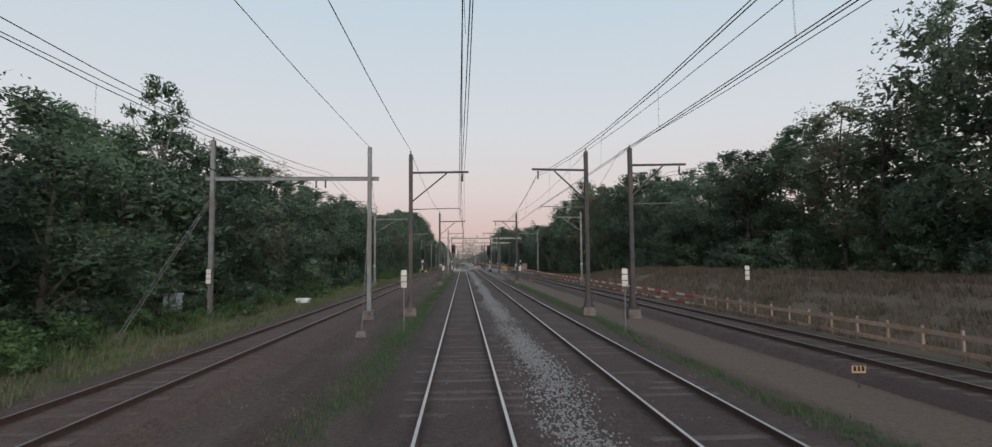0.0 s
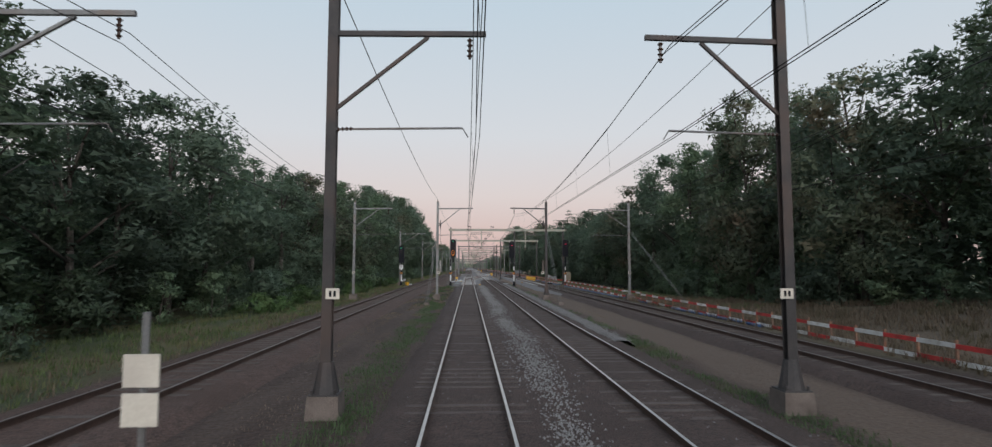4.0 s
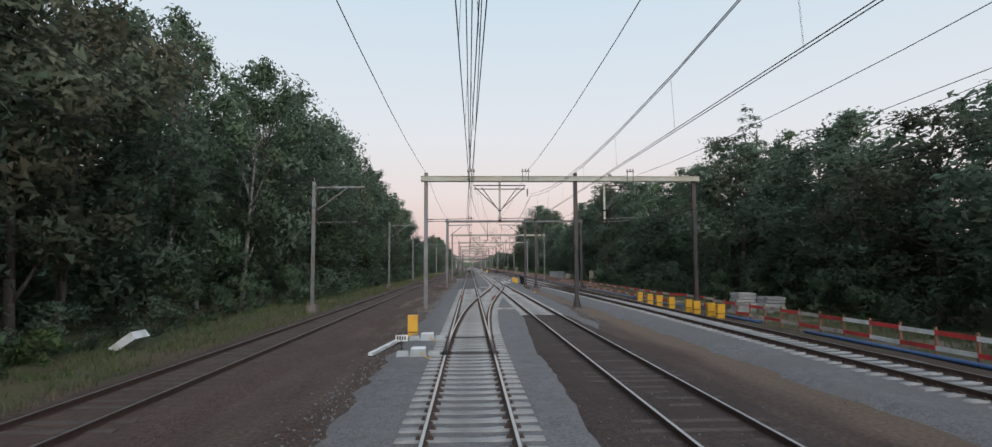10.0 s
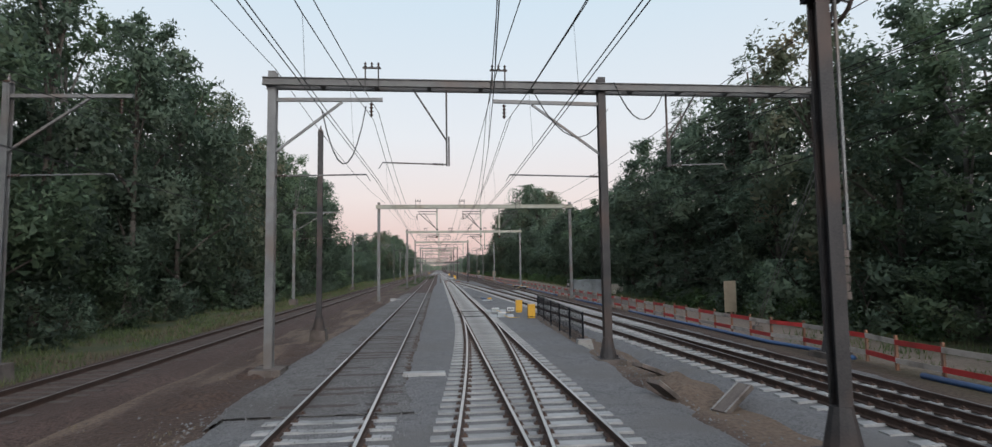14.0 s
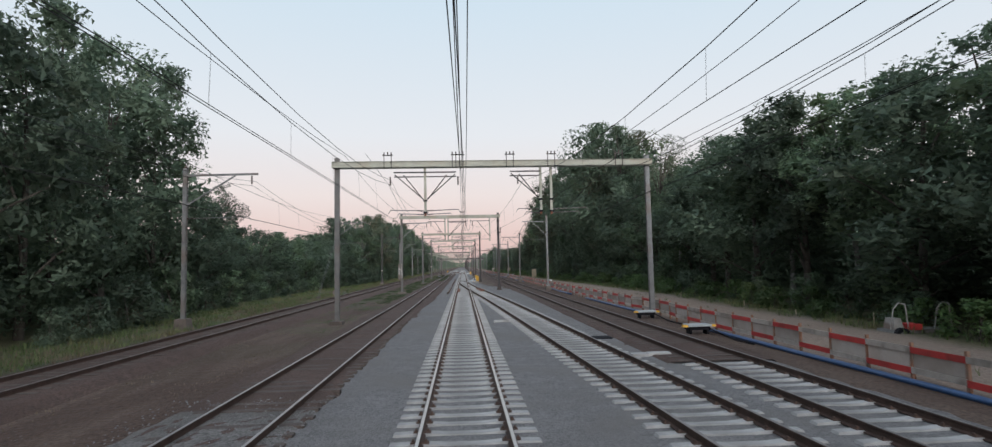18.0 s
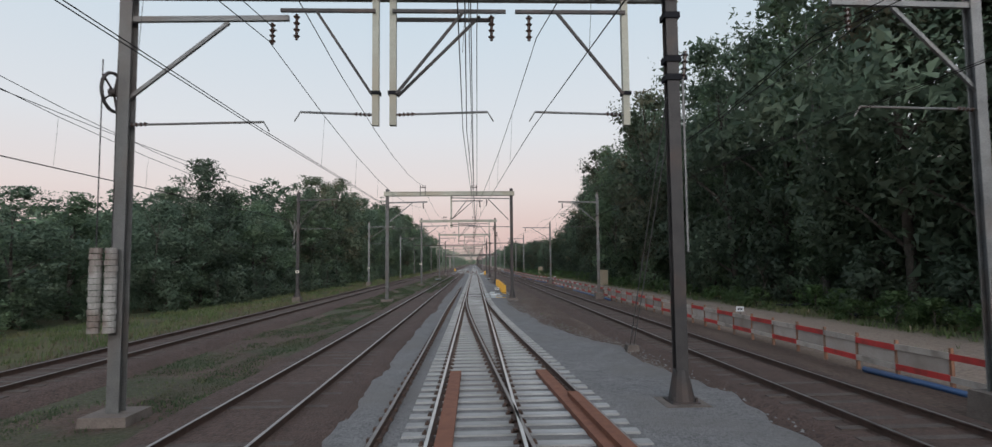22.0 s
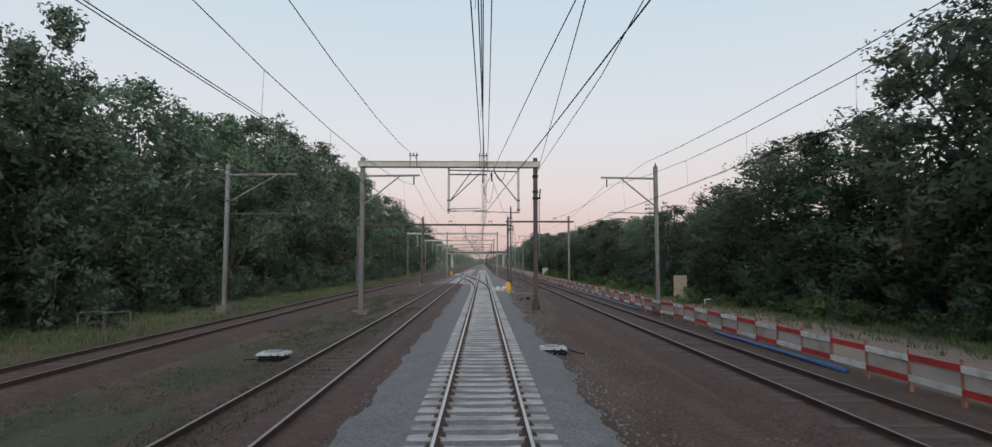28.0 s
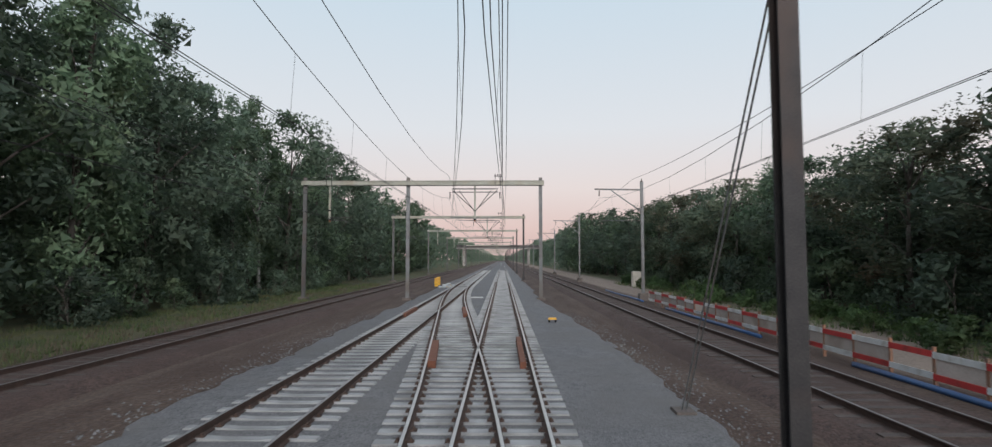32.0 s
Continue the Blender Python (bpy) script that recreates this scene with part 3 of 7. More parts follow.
GRAVEL = [(149, -1.9, 1.8), (156, -2.3, 2.1), (174, -2.3, 2.5), (184, -2.3, 6.3), (200, -2.3, 6.6), (226, -2.2, 6.9), (230, 1.1, 7.0), (234, 1.2, 7.1), (250, 1.2, 7.5), (262, 1.2, 9.7), (300, 1.3, 10.1),
                   (330, 1.7, 10.0), (341, 1.7, 9.6), (349, 1.7, 8.8), (356, 1.7, 7.2), (372, 1.8, 6.4), (384, 1.8, 6.9), (404, 1.9, 6.9), (412, 1.9, 6.2), (468, 1.9, 6.2), (478, 1.9, 6.7), (489, 1.6, 7.1), (496, -2.3, 7.7), (504, -2.3, 8.0), (514, -2.3, 7.7), (528, -2.3, 6.8), (575, -2.3, 6.8), (END, -2.2, 6.6)]
bed("gravel_bed", GRAVEL, M_GREY,
    "fresh pale grey crushed stone round the relaid tracks", -0.185, 0.28, 0.6)


bed("gravel_bed_3", [(84, X2 + 1.5, X2 + 1.85), (96, X2 + 1.5, X2 + 2.05), (122, X2 + 1.5, X2 + 1.9), (158, X2 + 1.55, X2 + 1.75)], M_MIX, "narrow shoulder of grey crushed stone beside the old track", -0.1, 0.28, 0.3)


# ---- sleepers and rails ----
def sleeper_mesh(half):
    """A concrete sleeper: higher under the rails, dished in the middle."""
    m = Mesh()
    xs = [-half, -half + 0.03, -0.95, -0.55, -0.3, 0.3, 0.55, 0.95, half - 0.03, half]
    zt = [-0.19, -0.15, -0.14, -0.145, -0.165, -0.165, -0.145, -0.14, -0.15, -0.19]
    for x, z in zip(xs, zt):
        m.v += [(x, -0.145, -0.3), (x, -0.1, z), (x, 0.1, z), (x, 0.145, -0.3)]
    n = len(xs)
    for i in range(n - 1):
        a = i * 4
        m.f += [(a + j, a + j + 1, a + j + 5, a + j + 4) for j in range(3)]
    m.f += [(3, 2, 1, 0), (4 * n - 4, 4 * n - 3, 4 * n - 2, 4 * n - 1)]
    return m.data("sleeper", M_SLEEPER)


def fastener_row(m, x, y):
    for s in (-0.7525, 0.7525):
        m.box(x + s - 0.16, x + s + 0.16, y - 0.07, y + 0.07, -0.16, -0.125, 0.012)
        for e in (-0.105, 0.105):
            m.box(x + s + e - 0.022, x + s + e + 0.022, y - 0.03, y + 0.03, -0.13, -0.085, 0.006)


SLEEPER = sleeper_mesh(1.26)
BEARER = Mesh().box(-1.26, 1.26, -0.14, 0.14, -0.3, -0.15, 0.015).data("sleeper", M_SLEEPER)


def track(name, label, runs, f, top, limit=300, stretch=()):
    """runs: (y0, y1, kind) with kind concrete or timber."""
    t = thing(name, label, "railway track", "railway tracks", "structure")
    count = 0
    lo, hi = runs[0][0], runs[-1][1]
    bend = f(lo) != f(hi) or f(lo) != f((lo + hi) / 2)
    step = 3.0 if bend else 60.0
    for s in (-0.7525, 0.7525):
        a = lo
        for b, mat in (top if isinstance(top, list) else [(hi, top)]):
            lay_rail(t, f, a, b, step, s, mat)
            a = b
    rest, clips, wood = Mesh(), Mesh(), Mesh()
    for y0, y1, kind in runs:
        k = int((min(y1, 640) - y0) / 0.6)
        for i in range(k):
            y = y0 + 0.3 + i * 0.6
            x = f(y)
            if kind == "concrete":
                if y < 560:
                    fastener_row(clips, x, y)
                lo_x, hi_x = x - 1.26, x + 1.26
                for g, ya, yb in stretch:
                    if ya < y < yb:
                        lo_x, hi_x = min(lo_x, g(y) - 1.26), max(hi_x, g(y) + 1.26)
                        fastener_row(clips, g(y), y)
                if count < limit:
                    ob = part("sleeper", SLEEPER if hi_x - lo_x < 2.53 else BEARER, None, t)
                    ob.location = ((lo_x + hi_x) / 2, y, random.uniform(-0.006, 0.004))
                    ob.scale = ((hi_x - lo_x) / 2.52, 1, 1)
                    ob.rotation_euler = (0, 0, random.uniform(-0.006, 0.006))
                    count += 1
                else:
                    src, k0, sx = SLEEPER if hi_x - lo_x < 2.53 else BEARER, len(rest.v), (hi_x - lo_x) / 2.52
                    rest.v += [((lo_x + hi_x) / 2 + v.co.x * sx, y + v.co.y, v.co.z + random.uniform(-0.003, 0.003)) for v in src.vertices]
                    rest.f += [tuple(k0 + q for q in pl.vertices) for pl in src.polygons]
            elif kind == "timber" and y < 560:
                j = random.uniform(-0.04, 0.04)
                wood.box(x - 1.25 + j, x + 1.25 + j, y - 0.11, y + 0.11, -0.3, -0.137 + random.uniform(-0.02, 0.012), 0.01)
    if rest.v:
        tagged(part("far_sleepers", rest, M_SLEEPER, t), kind="stuff")
    if clips.v:
        tagged(part("rail_fastenings", clips, M_FASTEN, t), kind="stuff")
    if wood.v:
        tagged(part("timber_sleepers", wood, M_WOOD, t), kind="stuff")
    return t


# ---- overhead line ----
def h_post(m, x, y, z0, z1, w=0.21, d=0.21):
    """An I-section upright, flanges across the track."""
    a, b, t, g = w / 2, d / 2, 0.022, 0.014
    pts = [(-a, -b), (a, -b), (a, -b + t), (g, -b + t), (g, b - t), (a, b - t), (a, b), (-a, b), (-a, b - t), (-g, b - t), (-g, -b + t), (-a, -b + t)]
    i, n = len(m.v), 12
    m.v += [(x + p, y + q, z0) for p, q in pts] + [(x + p, y + q, z1) for p, q in pts]
    m.f += [(i + k, i + (k + 1) % n, i + n + (k + 1) % n, i + n + k) for k in range(n)]
    m.f += [tuple(range(i, i + n))[::-1], tuple(range(i + n, i + 2 * n))]
    return m


def flare(parent, x, y, mat, z=0.1):
    part("flared_base", Mesh().box(x - 0.29, x + 0.29, y - 0.29, y + 0.29, z - 0.01, z + 0.03).tube((x, y, z + 0.03), (x, y, z + 0.65), 0.27, 12, 0.15), mat, parent)
    for dx in (-0.23, 0.23):
        part("anchor_bolt", Mesh().tube((x + dx, y - 0.23, z + 0.03), (x + dx, y - 0.23, z + 0.12), 0.03, 6), M_DARKSTEEL, parent)


def plinth(parent, x, y, size=0.72, z=0.1):
    m = Mesh().box(x - size / 2, x + size / 2, y - size / 2, y + size / 2, -0.7, z, 0.05)
    part("concrete_foot", m, M_FOOT, parent, "brown-stained concrete foot")


def insulator(parent, a, b, n=5, r=0.055):
    """A string of sheds between two points."""
    a, b = Vector(a), Vector(b)
    m = Mesh().tube(a, b, r * 0.45, 6)
    for i in range(n):
        c = a + (b - a) * ((i + 0.5) / n)
        h = (b - a).normalized() * 0.018
        m.tube(c - h, c + h, r, 8, r * 0.6)
    part("insulator", m, M_INSUL, parent, "brown ribbed insulator")


def steady_arm(parent, x0, x1, y, z):
    """A thin registration arm from x0 out to the wire at x1, with an insulator at its root."""
    d = 1 if x1 > x0 else -1
    insulator(parent, (x0 + d * 0.1, y, z), (x0 + d * 0.45, y, z + 0.02), 4, 0.05)
    part("steady_arm", Mesh().tube((x0, y, z), (x1, y, z + 0.06), 0.024, 6).tube((x1, y, z + 0.06), (x1 + d * 0.12, y, z - 0.14), 0.014, 5), M_STEEL, parent)


def cantilever(parent, x0, x1, y, z, mat):
    """Top arm with its brace, from the post at x0 out past x1 over a track, and a suspension insulator."""
    d = 1 if x1 > x0 else -1
    part("top_arm", Mesh().bar((x0, y - 0.03, z), (x1 + d * 0.35, y - 0.03, z + 0.05), 0.09, 0.11), mat, parent)
    part("brace", Mesh().bar((x0, y, z - 1.7), (x1 - d * 0.9, y, z - 0.03), 0.07), mat, parent)
    insulator(parent, (x1, y, z - 0.04), (x1, y, z - 0.5), 4, 0.07)
    steady_arm(parent, x0, x1 - d * 0.15, y, 5.62)


def tension_gear(t, x, y, d, mat, stacks=(), zw=6.6):
    """A spoked wheel, its rope and a stack of weights beside a post."""
    wx = x + d * 0.26
    w = part("tension_wheel", Mesh().tube((wx - 0.07, y, zw), (wx + 0.07, y, zw), 0.09, 10), M_DARKSTEEL, t, "dark spoked tensioning wheel")
    rim = [(wx, y + 0.4 * math.cos(k * 0.3927), zw + 0.4 * math.sin(k * 0.3927)) for k in range(17)]
    part("rim", Mesh().line(rim, 0.035, 6), M_DARKSTEEL, w)
    for k in range(5):
        part("spoke", Mesh().bar((wx, y, zw), (wx, y + 0.38 * math.cos(k * 1.2566), zw + 0.38 * math.sin(k * 1.2566)), 0.03), M_DARKSTEEL, w)
    for z in (zw - 0.15, zw + 0.25):
        part("wheel_bracket", Mesh().bar((x, y, z), (wx, y, zw), 0.06), M_DARKSTEEL, t)
    for sx, sy in stacks or ((wx - x, 0.2),):
        part("weight_rope", Mesh().tube((x + sx, y + sy, 2.9), (x + sx, y + sy, 6.9), 0.012, 4), M_DARKSTEEL, t)
        z0, n = (1.42, 14) if stacks else (2.2, 9)
        for k in range(n):
            j = 0.008 * math.sin(k * 2.7 + sx * 9)
            part("tension_weight", Mesh().tube((x + sx + j, y + sy, z0 + 0.12 * k), (x + sx + j, y + sy, z0 + 0.108 + 0.12 * k), 0.115, 12), M_FOOT if mat is M_DARKSTEEL else M_CONC, t, "grey concrete weight")


def mast(x, y, sides, height=8.7, mat=None, label="", arm_z=8.0, foot=True, wheel=False, gear=0, wide=0.21):
    """A catenary mast with a cantilever to each track in sides."""
    mat = mat or M_STEEL
    t = thing("catenary_mast", label or "weathered steel catenary mast with a cantilever arm", "catenary mast", "catenary masts")
    part("post", h_post(Mesh(), x, y, -0.4, height, wide, wide), mat, t)
    part("cap", Mesh().box(x - 0.1, x + 0.1, y - 0.1, y + 0.1, height, height + 0.06).tube((x, y, height + 0.06), (x, y, height + 0.26), 0.05, 8, 0.03), M_INSUL, t)
    if foot:
        plinth(t, x, y, 0.72, 0.1 if mat is M_DARKSTEEL else 0.17)
        if mat is M_DARKSTEEL:
            flare(t, x, y, mat)
    for sx in sides:
        cantilever(t, x, sx, y, arm_z, mat)
    if wheel:
        tension_gear(t, x, y, gear or (1 if sides and sides[0] > x else -1), mat)
    return t


def tension_fittings(t, x, y):
    """Clamps, a tie rod and an insulator on a mast that anchors wires."""
    for z in (6.55, 6.95, 7.9):
        part("clamp", Mesh().box(x - 0.17, x + 0.17, y - 0.16, y + 0.16, z, z + 0.13), M_BLACK, t)
    part("tie_rod", Mesh().tube((x + 0.22, y - 0.05, 2.9), (x + 0.22, y - 0.05, 6.7), 0.028, 6), M_STEEL, t)
    insulator(t, (x + 0.24, y - 0.05, 6.6), (x + 0.3, y - 0.05, 7.2), 4, 0.08)
    part("bracket_arm", Mesh().bar((x, y, 6.62), (x + 0.32, y - 0.05, 6.62), 0.08), M_BLACK, t)


def stay(x, y, dx, dy, z=6.2, pair=(-0.07, 0.07)):
    """A guy wire pair from a mast down to a concrete anchor."""
    t = thing("mast_stay", "steel guy wires down to a stained concrete anchor block", "guy wire", "mast stays")
    for s in pair:
        part("guy_wire", Mesh().tube((x + s, y, z), (x + dx + s, y + dy, -0.2), 0.016, 5), M_STEEL, t)
    part("anchor_block", Mesh().box(x + dx - 0.24, x + dx + 0.24, y + dy - 0.28, y + dy + 0.28, -0.5, -0.14, 0.06), M_FOOT, t)


def drop_tube(parent, x, y, ztop, arms, zlow=5.75, mat=None, yoke=True):
    """A hanging post under a portal beam, with a yoke that carries the wires of the tracks on either side."""
    part("drop_post", Mesh().box(x - 0.068, x + 0.068, y - 0.068, y + 0.068, zlow, ztop), M_BEAM, parent)
    part("post_tip", Mesh().box(x - 0.06, x + 0.06, y - 0.06, y + 0.06, zlow - 0.18, zlow), M_RUST, parent, "rusty lower end")
    for z in (zlow - 0.05, zlow + 0.62):
        part("clamp", Mesh().box(x - 0.11, x + 0.11, y - 0.11, y + 0.11, z, z + 0.09), M_BLACK, parent)
    if yoke:
        for s in ((-1, 1) if yoke is True else (yoke,)):
            far = x + s * 1.75
            part("yoke_bar", Mesh().bar((x, y - 0.1, ztop - 0.28), (far, y - 0.1, ztop - 0.28), 0.07), M_DARKSTEEL, parent)
            part("yoke_bar", Mesh().bar((x, y + 0.1, ztop - 0.5), (far, y + 0.1, ztop - 0.5), 0.06), M_DARKSTEEL, parent)
            for e in (-0.12, 0.12):
                part("yoke_brace", Mesh().bar((x + s * 0.12, y + e, zlow + 0.75), (far - s * (0.3 + e * 2), y + e, ztop - 0.4), 0.055), M_DARKSTEEL, parent)
    for ax in arms:
        steady_arm(parent, x, ax, y, zlow + 0.1)
        steady_arm(parent, x, ax + (0.45 if ax < x else -0.45), y + 0.08, zlow - 0.1)
        if yoke:
            insulator(parent, (ax, y, ztop - 0.5), (ax, y, ztop - 1.0), 4, 0.07)


def top_bracket(t, wx, y, z, depth):
    """A little table over the beam that carries feeder wires."""
    for s in (-0.2, 0.2):
        part("bracket_leg", Mesh().box(wx + s - 0.02, wx + s + 0.02, y - 0.36, y - 0.32, z - 0.05, z + depth + 0.3), M_DARKSTEEL, t)
    part("bracket", Mesh().bar((wx - 0.28, y - 0.34, z + depth + 0.32), (wx + 0.28, y - 0.34, z + depth + 0.32), 0.05), M_DARKSTEEL, t)
    for s in (-0.2, 0, 0.2):
        insulator(t, (wx + s, y - 0.34, z + depth + 0.34), (wx + s, y - 0.34, z + depth + 0.5), 2, 0.05)


def drop_frame(parent, xa, xb, y, ztop, wire, zlow=5.9, right_post=False):
    """Two slim hanging posts (or one and a portal post) joined by a pair of bars, braced up to their middle, over one track."""
    xm = (xa + xb) / 2
    for x in (xa,) if right_post else (xa, xb):
        part("drop_post", Mesh().box(x - 0.068, x + 0.068, y - 0.068, y + 0.068, zlow - 0.2, ztop), M_BEAM, parent)
        for z in (zlow - 0.04, zlow + 0.55):
            part("clamp", Mesh().box(x - 0.1, x + 0.1, y - 0.1, y + 0.1, z, z + 0.07), M_BLACK, parent)
    part("yoke_bar", Mesh().bar((xa, y - 0.1, ztop - 0.18), (xb - (0.0 if right_post else 0.1), y - 0.1, ztop - 0.26), 0.07), M_DARKSTEEL, parent)
    part("yoke_bar", Mesh().bar((xa, y + 0.1, ztop - 0.42), (xm + 0.2, y + 0.1, ztop - 0.42), 0.07), M_DARKSTEEL, parent)
    for e, q in ((-0.1, 1.35), (0.1, 1.95)):
        part("yoke_brace", Mesh().bar((xa + 0.1, y + e, zlow + 0.55), (xa + q, y + e, ztop - 0.3), 0.055), M_DARKSTEEL, parent)
    part("yoke_brace", Mesh().bar((xb - 0.1, y, zlow + (0.6 if not right_post else 0.45)), (xm + 0.65, y, ztop - 0.28), 0.06), M_DARKSTEEL, parent)
    for q, h in ((-0.05, 0.42), (0.5, 0.3)):
        insulator(parent, (xm + q, y, ztop - h), (xm + q, y, ztop - h - 0.55), 4, 0.075)
    steady_arm(parent, xa, wire, y, zlow + 0.05)
    steady_arm(parent, xa, wire + 0.45, y + 0.08, zlow - 0.08)
    steady_arm(parent, xb, wire - 0.3, y - 0.08, zlow - 0.16)


def half_yoke(parent, x, far, y, ztop, bars=1, zlow=5.75):
    """A hanging post with bars out to one side, braced from below, over one track."""
    d = 1 if far > x else -1
    part("drop_post", Mesh().box(x - 0.068, x + 0.068, y - 0.068, y + 0.068, zlow - 0.15, ztop), M_BEAM, parent)
    part("clamp", Mesh().box(x - 0.1, x + 0.1, y - 0.1, y + 0.1, zlow + 0.5, zlow + 0.57), M_BLACK, parent)
    for k in range(bars):
        part("yoke_bar", Mesh().bar((x, y - 0.1 + 0.2 * k, ztop - 0.36 - 0.1 * k), (far - d * 0.25 * k, y - 0.1 + 0.2 * k, ztop - 0.36 - 0.1 * k), 0.07), M_DARKSTEEL, parent)
        part("yoke_brace", Mesh().bar((x + d * 0.08, y - 0.1 + 0.2 * k, zlow + 0.5), (x + (far - x) * (0.62 + 0.15 * k), y - 0.1 + 0.2 * k, ztop - 0.38), 0.055), M_DARKSTEEL, parent)
    insulator(parent, (far - d * 0.3, y, ztop - 0.4), (far - d * 0.3, y, ztop - 0.95), 4, 0.075)
    steady_arm(parent, x, far - d * 0.4, y, zlow + 0.08)


def portal(y, posts, tubes, z=8.35, depth=0.34, post_mat=None, beam_mat=None, x0=None, x1=None, label="", over=0.25):
    """A portal over several tracks: posts, a box beam, drop posts and wire brackets on top."""
    post_mat, beam_mat = post_mat or M_STEEL, beam_mat or M_BEAM
    t = thing("catenary_portal", label or "grey-green steel catenary portal spanning the tracks on tall posts", "catenary portal", "catenary portals")
    for k, x in enumerate(posts):
        part("post", h_post(Mesh(), x, y, -0.4, z + depth + over, 0.25, 0.25), post_mat if k else M_MIDSTEEL if y > 300 else M_STEEL, t)
        dark = post_mat is M_DARKSTEEL
        plinth(t, x, y, 1.0 if dark else 0.75, -0.17)
        if k and dark:
            flare(t, x, y, post_mat, -0.17)
    a, b = (x0 if x0 is not None else min(posts) - 0.25), (x1 if x1 is not None else max(posts) + 0.25)
    m = Mesh()
    for s in (-0.27, 0.2):
        m.box(a, b, y + s, y + s + 0.02, z, z + depth)
        m.box(a, b, y + s - 0.05, y + s + 0.07, z, z + 0.02)
        m.box(a, b, y + s - 0.05, y + s + 0.07, z + depth - 0.02, z + depth)
    n = int((b - a) / 1.6)
    for i in range(n + 1):
        x = a + 0.1 + (b - a - 0.2) * i / n
        m.box(x - 0.06, x + 0.06, y - 0.24, y + 0.2, z + 0.03, z + depth - 0.03)
    part("beam", m, beam_mat, t)
    for x, arms, yoke in tubes:
        drop_tube(t, x, y, z, arms, 5.75, None, yoke)
        top_bracket(t, x + 1.75 * (1 if yoke is True else yoke), y, z, depth)
    return t


# rows of single masts before the signals
mast(-13.3, 31.6, [], 9.2, None, "tall weathered steel post of a frame over the outer track", foot=False)
side = thing("catenary_portal", "weathered steel frame with a flat crossbar over the outer track", "catenary portal", "catenary portals")
part("post", h_post(Mesh(), -5.0, 31.5, -0.4, 8.9), M_STEEL, side)
part("crossbar", Mesh().box(-13.7, -4.55, 31.64, 31.8, 7.1, 7.27).box(-13.7, -4.55, 31.6, 31.84, 7.27, 7.3), M_STEEL, side)
plinth(side, -5.0, 31.5, 0.6)
insulator(side, (-7.9, 31.72, 7.09), (-7.9, 31.72, 6.7), 4, 0.07)
insulator(side, (-7.4, 31.72, 7.09), (-7.4, 31.72, 6.7), 4, 0.07)
stay(-13.3, 31.6, -0.6, -7.0)
stay(-5.0, 31.5, 0.85, -7.2, 6.2, (0,))
for y in (32.2, 74.2, 115.6):
    mast(-2.92, y + (0.5 if y > 100 else 0.7 if y < 40 else 0), [X1], 8.7, M_DARKSTEEL if y < 100 else None, arm_z=8.1 if y > 100 else 7.7, wheel=y > 100)
    mast(7.2 if y > 100 else 6.9, y - (0.3 if y < 40 else 0), [X2], 8.7, M_DARKSTEEL, arm_z=8.1 if y > 100 else 7.7, wheel=y > 100)
    if y > 40:
        mast(-11.1 if y < 100 else -10.5, y, [X0], 8.6)
mast(8.9, 30.2, [X3], 8.55, M_DARKSTEEL, arm_z=7.7)
mast(14.75, 71.7, [X3], 8.6)
mast(15.0, 115.6, [X3], 8.7)
stay(-2.92, 116.1, -0.4, -7.5)
stay(7.2, 115.6, 0.2, -7.0)
stay(15.0, 115.6, 2.2, -8.5)
stay(14.75, 71.7, 4.0, 6.0)

YOKE_T1 = (2.05, [0.25, 3.95], True)
for y, z in ((156.6, 8.5), (193.9, 8.4)):
    pt = portal(y, [-2.95, 7.45 if y < 160 else 7.25, 15.5], [YOKE_T1 if y < 160 else (2.05, [3.95], True), (9.25, [11.5], 1)], post_mat=M_DARKSTEEL, z=z, x0=-3.3, x1=15.85)
    top_bracket(pt, 0.1, y, z, 0.34)
    if y > 160:
        steady_arm(pt, -2.95, 0.25, y, 5.8)
        steady_arm(pt, -2.95, 0.0, y - 0.1, 5.66)
mast(-11.2, 157.2, [X0], 8.4)
mast(-10.5, 194.1, [X0], 8.4)
p3 = portal(231.7, [-3.0, 7.4, 14.9], [], post_mat=M_DARKSTEEL, beam_mat=M_MIDSTEEL, depth=0.24, z=8.4)
cantilever(p3, -3.0, X1, 231.7, 8.0, M_STEEL)
cantilever(p3, 7.4, X2, 231.7, 8.0, M_STEEL)
for hx, dx in ((2.35, -1.05), (9.6, 1.0)):
    part("hanger", Mesh().bar((hx, 231.7, 8.4), (hx, 231.7, 5.95), 0.055).bar((hx + 0.07, 231.7, 6.9), (hx + 0.07, 231.7, 5.95), 0.05), M_DARKSTEEL, p3)
    part("hanger_brace", Mesh().bar((hx + dx, 231.66, 8.4), (hx, 231.66, 6.75), 0.05), M_DARKSTEEL, p3)
    steady_arm(p3, hx, hx - 2.0 if dx < 0 else hx + 1.9, 231.7, 6.0)
for wx in (0.05, 4.0):
    top_bracket(p3, wx, 231.7, 8.4, 0.24)
tension_fittings(mast(7.6, 221.2, [], 8.5, M_DARKSTEEL, wheel=True, gear=1), 7.6, 221.2)
mast(-3.2, 240.0, [], 9.0, M_DARKSTEEL)
mast(-10.6, 231.7, [X0], 8.4)
stay(14.9, 231.7, 2.0, 8.0)
portal(267.8, [-3.4, 14.6], [(1.95, [0.1], -1), (6.05, [4.4], -1), (7.8, [9.6], 1)])
mast(-11.0, 267.8, [X0], 8.3)
pe = portal(304.2, [-2.75, 14.9], [(2.15, [0.2, 4.0], True), (8.7, [7.4], -1), (9.3, [11.3], False)], z=8.3)
for wx in (0.1, 4.1, 13.2):
    top_bracket(pe, wx, 304.2, 8.3, 0.34)
mast(-11.0, 304.2, [X0], 8.4)
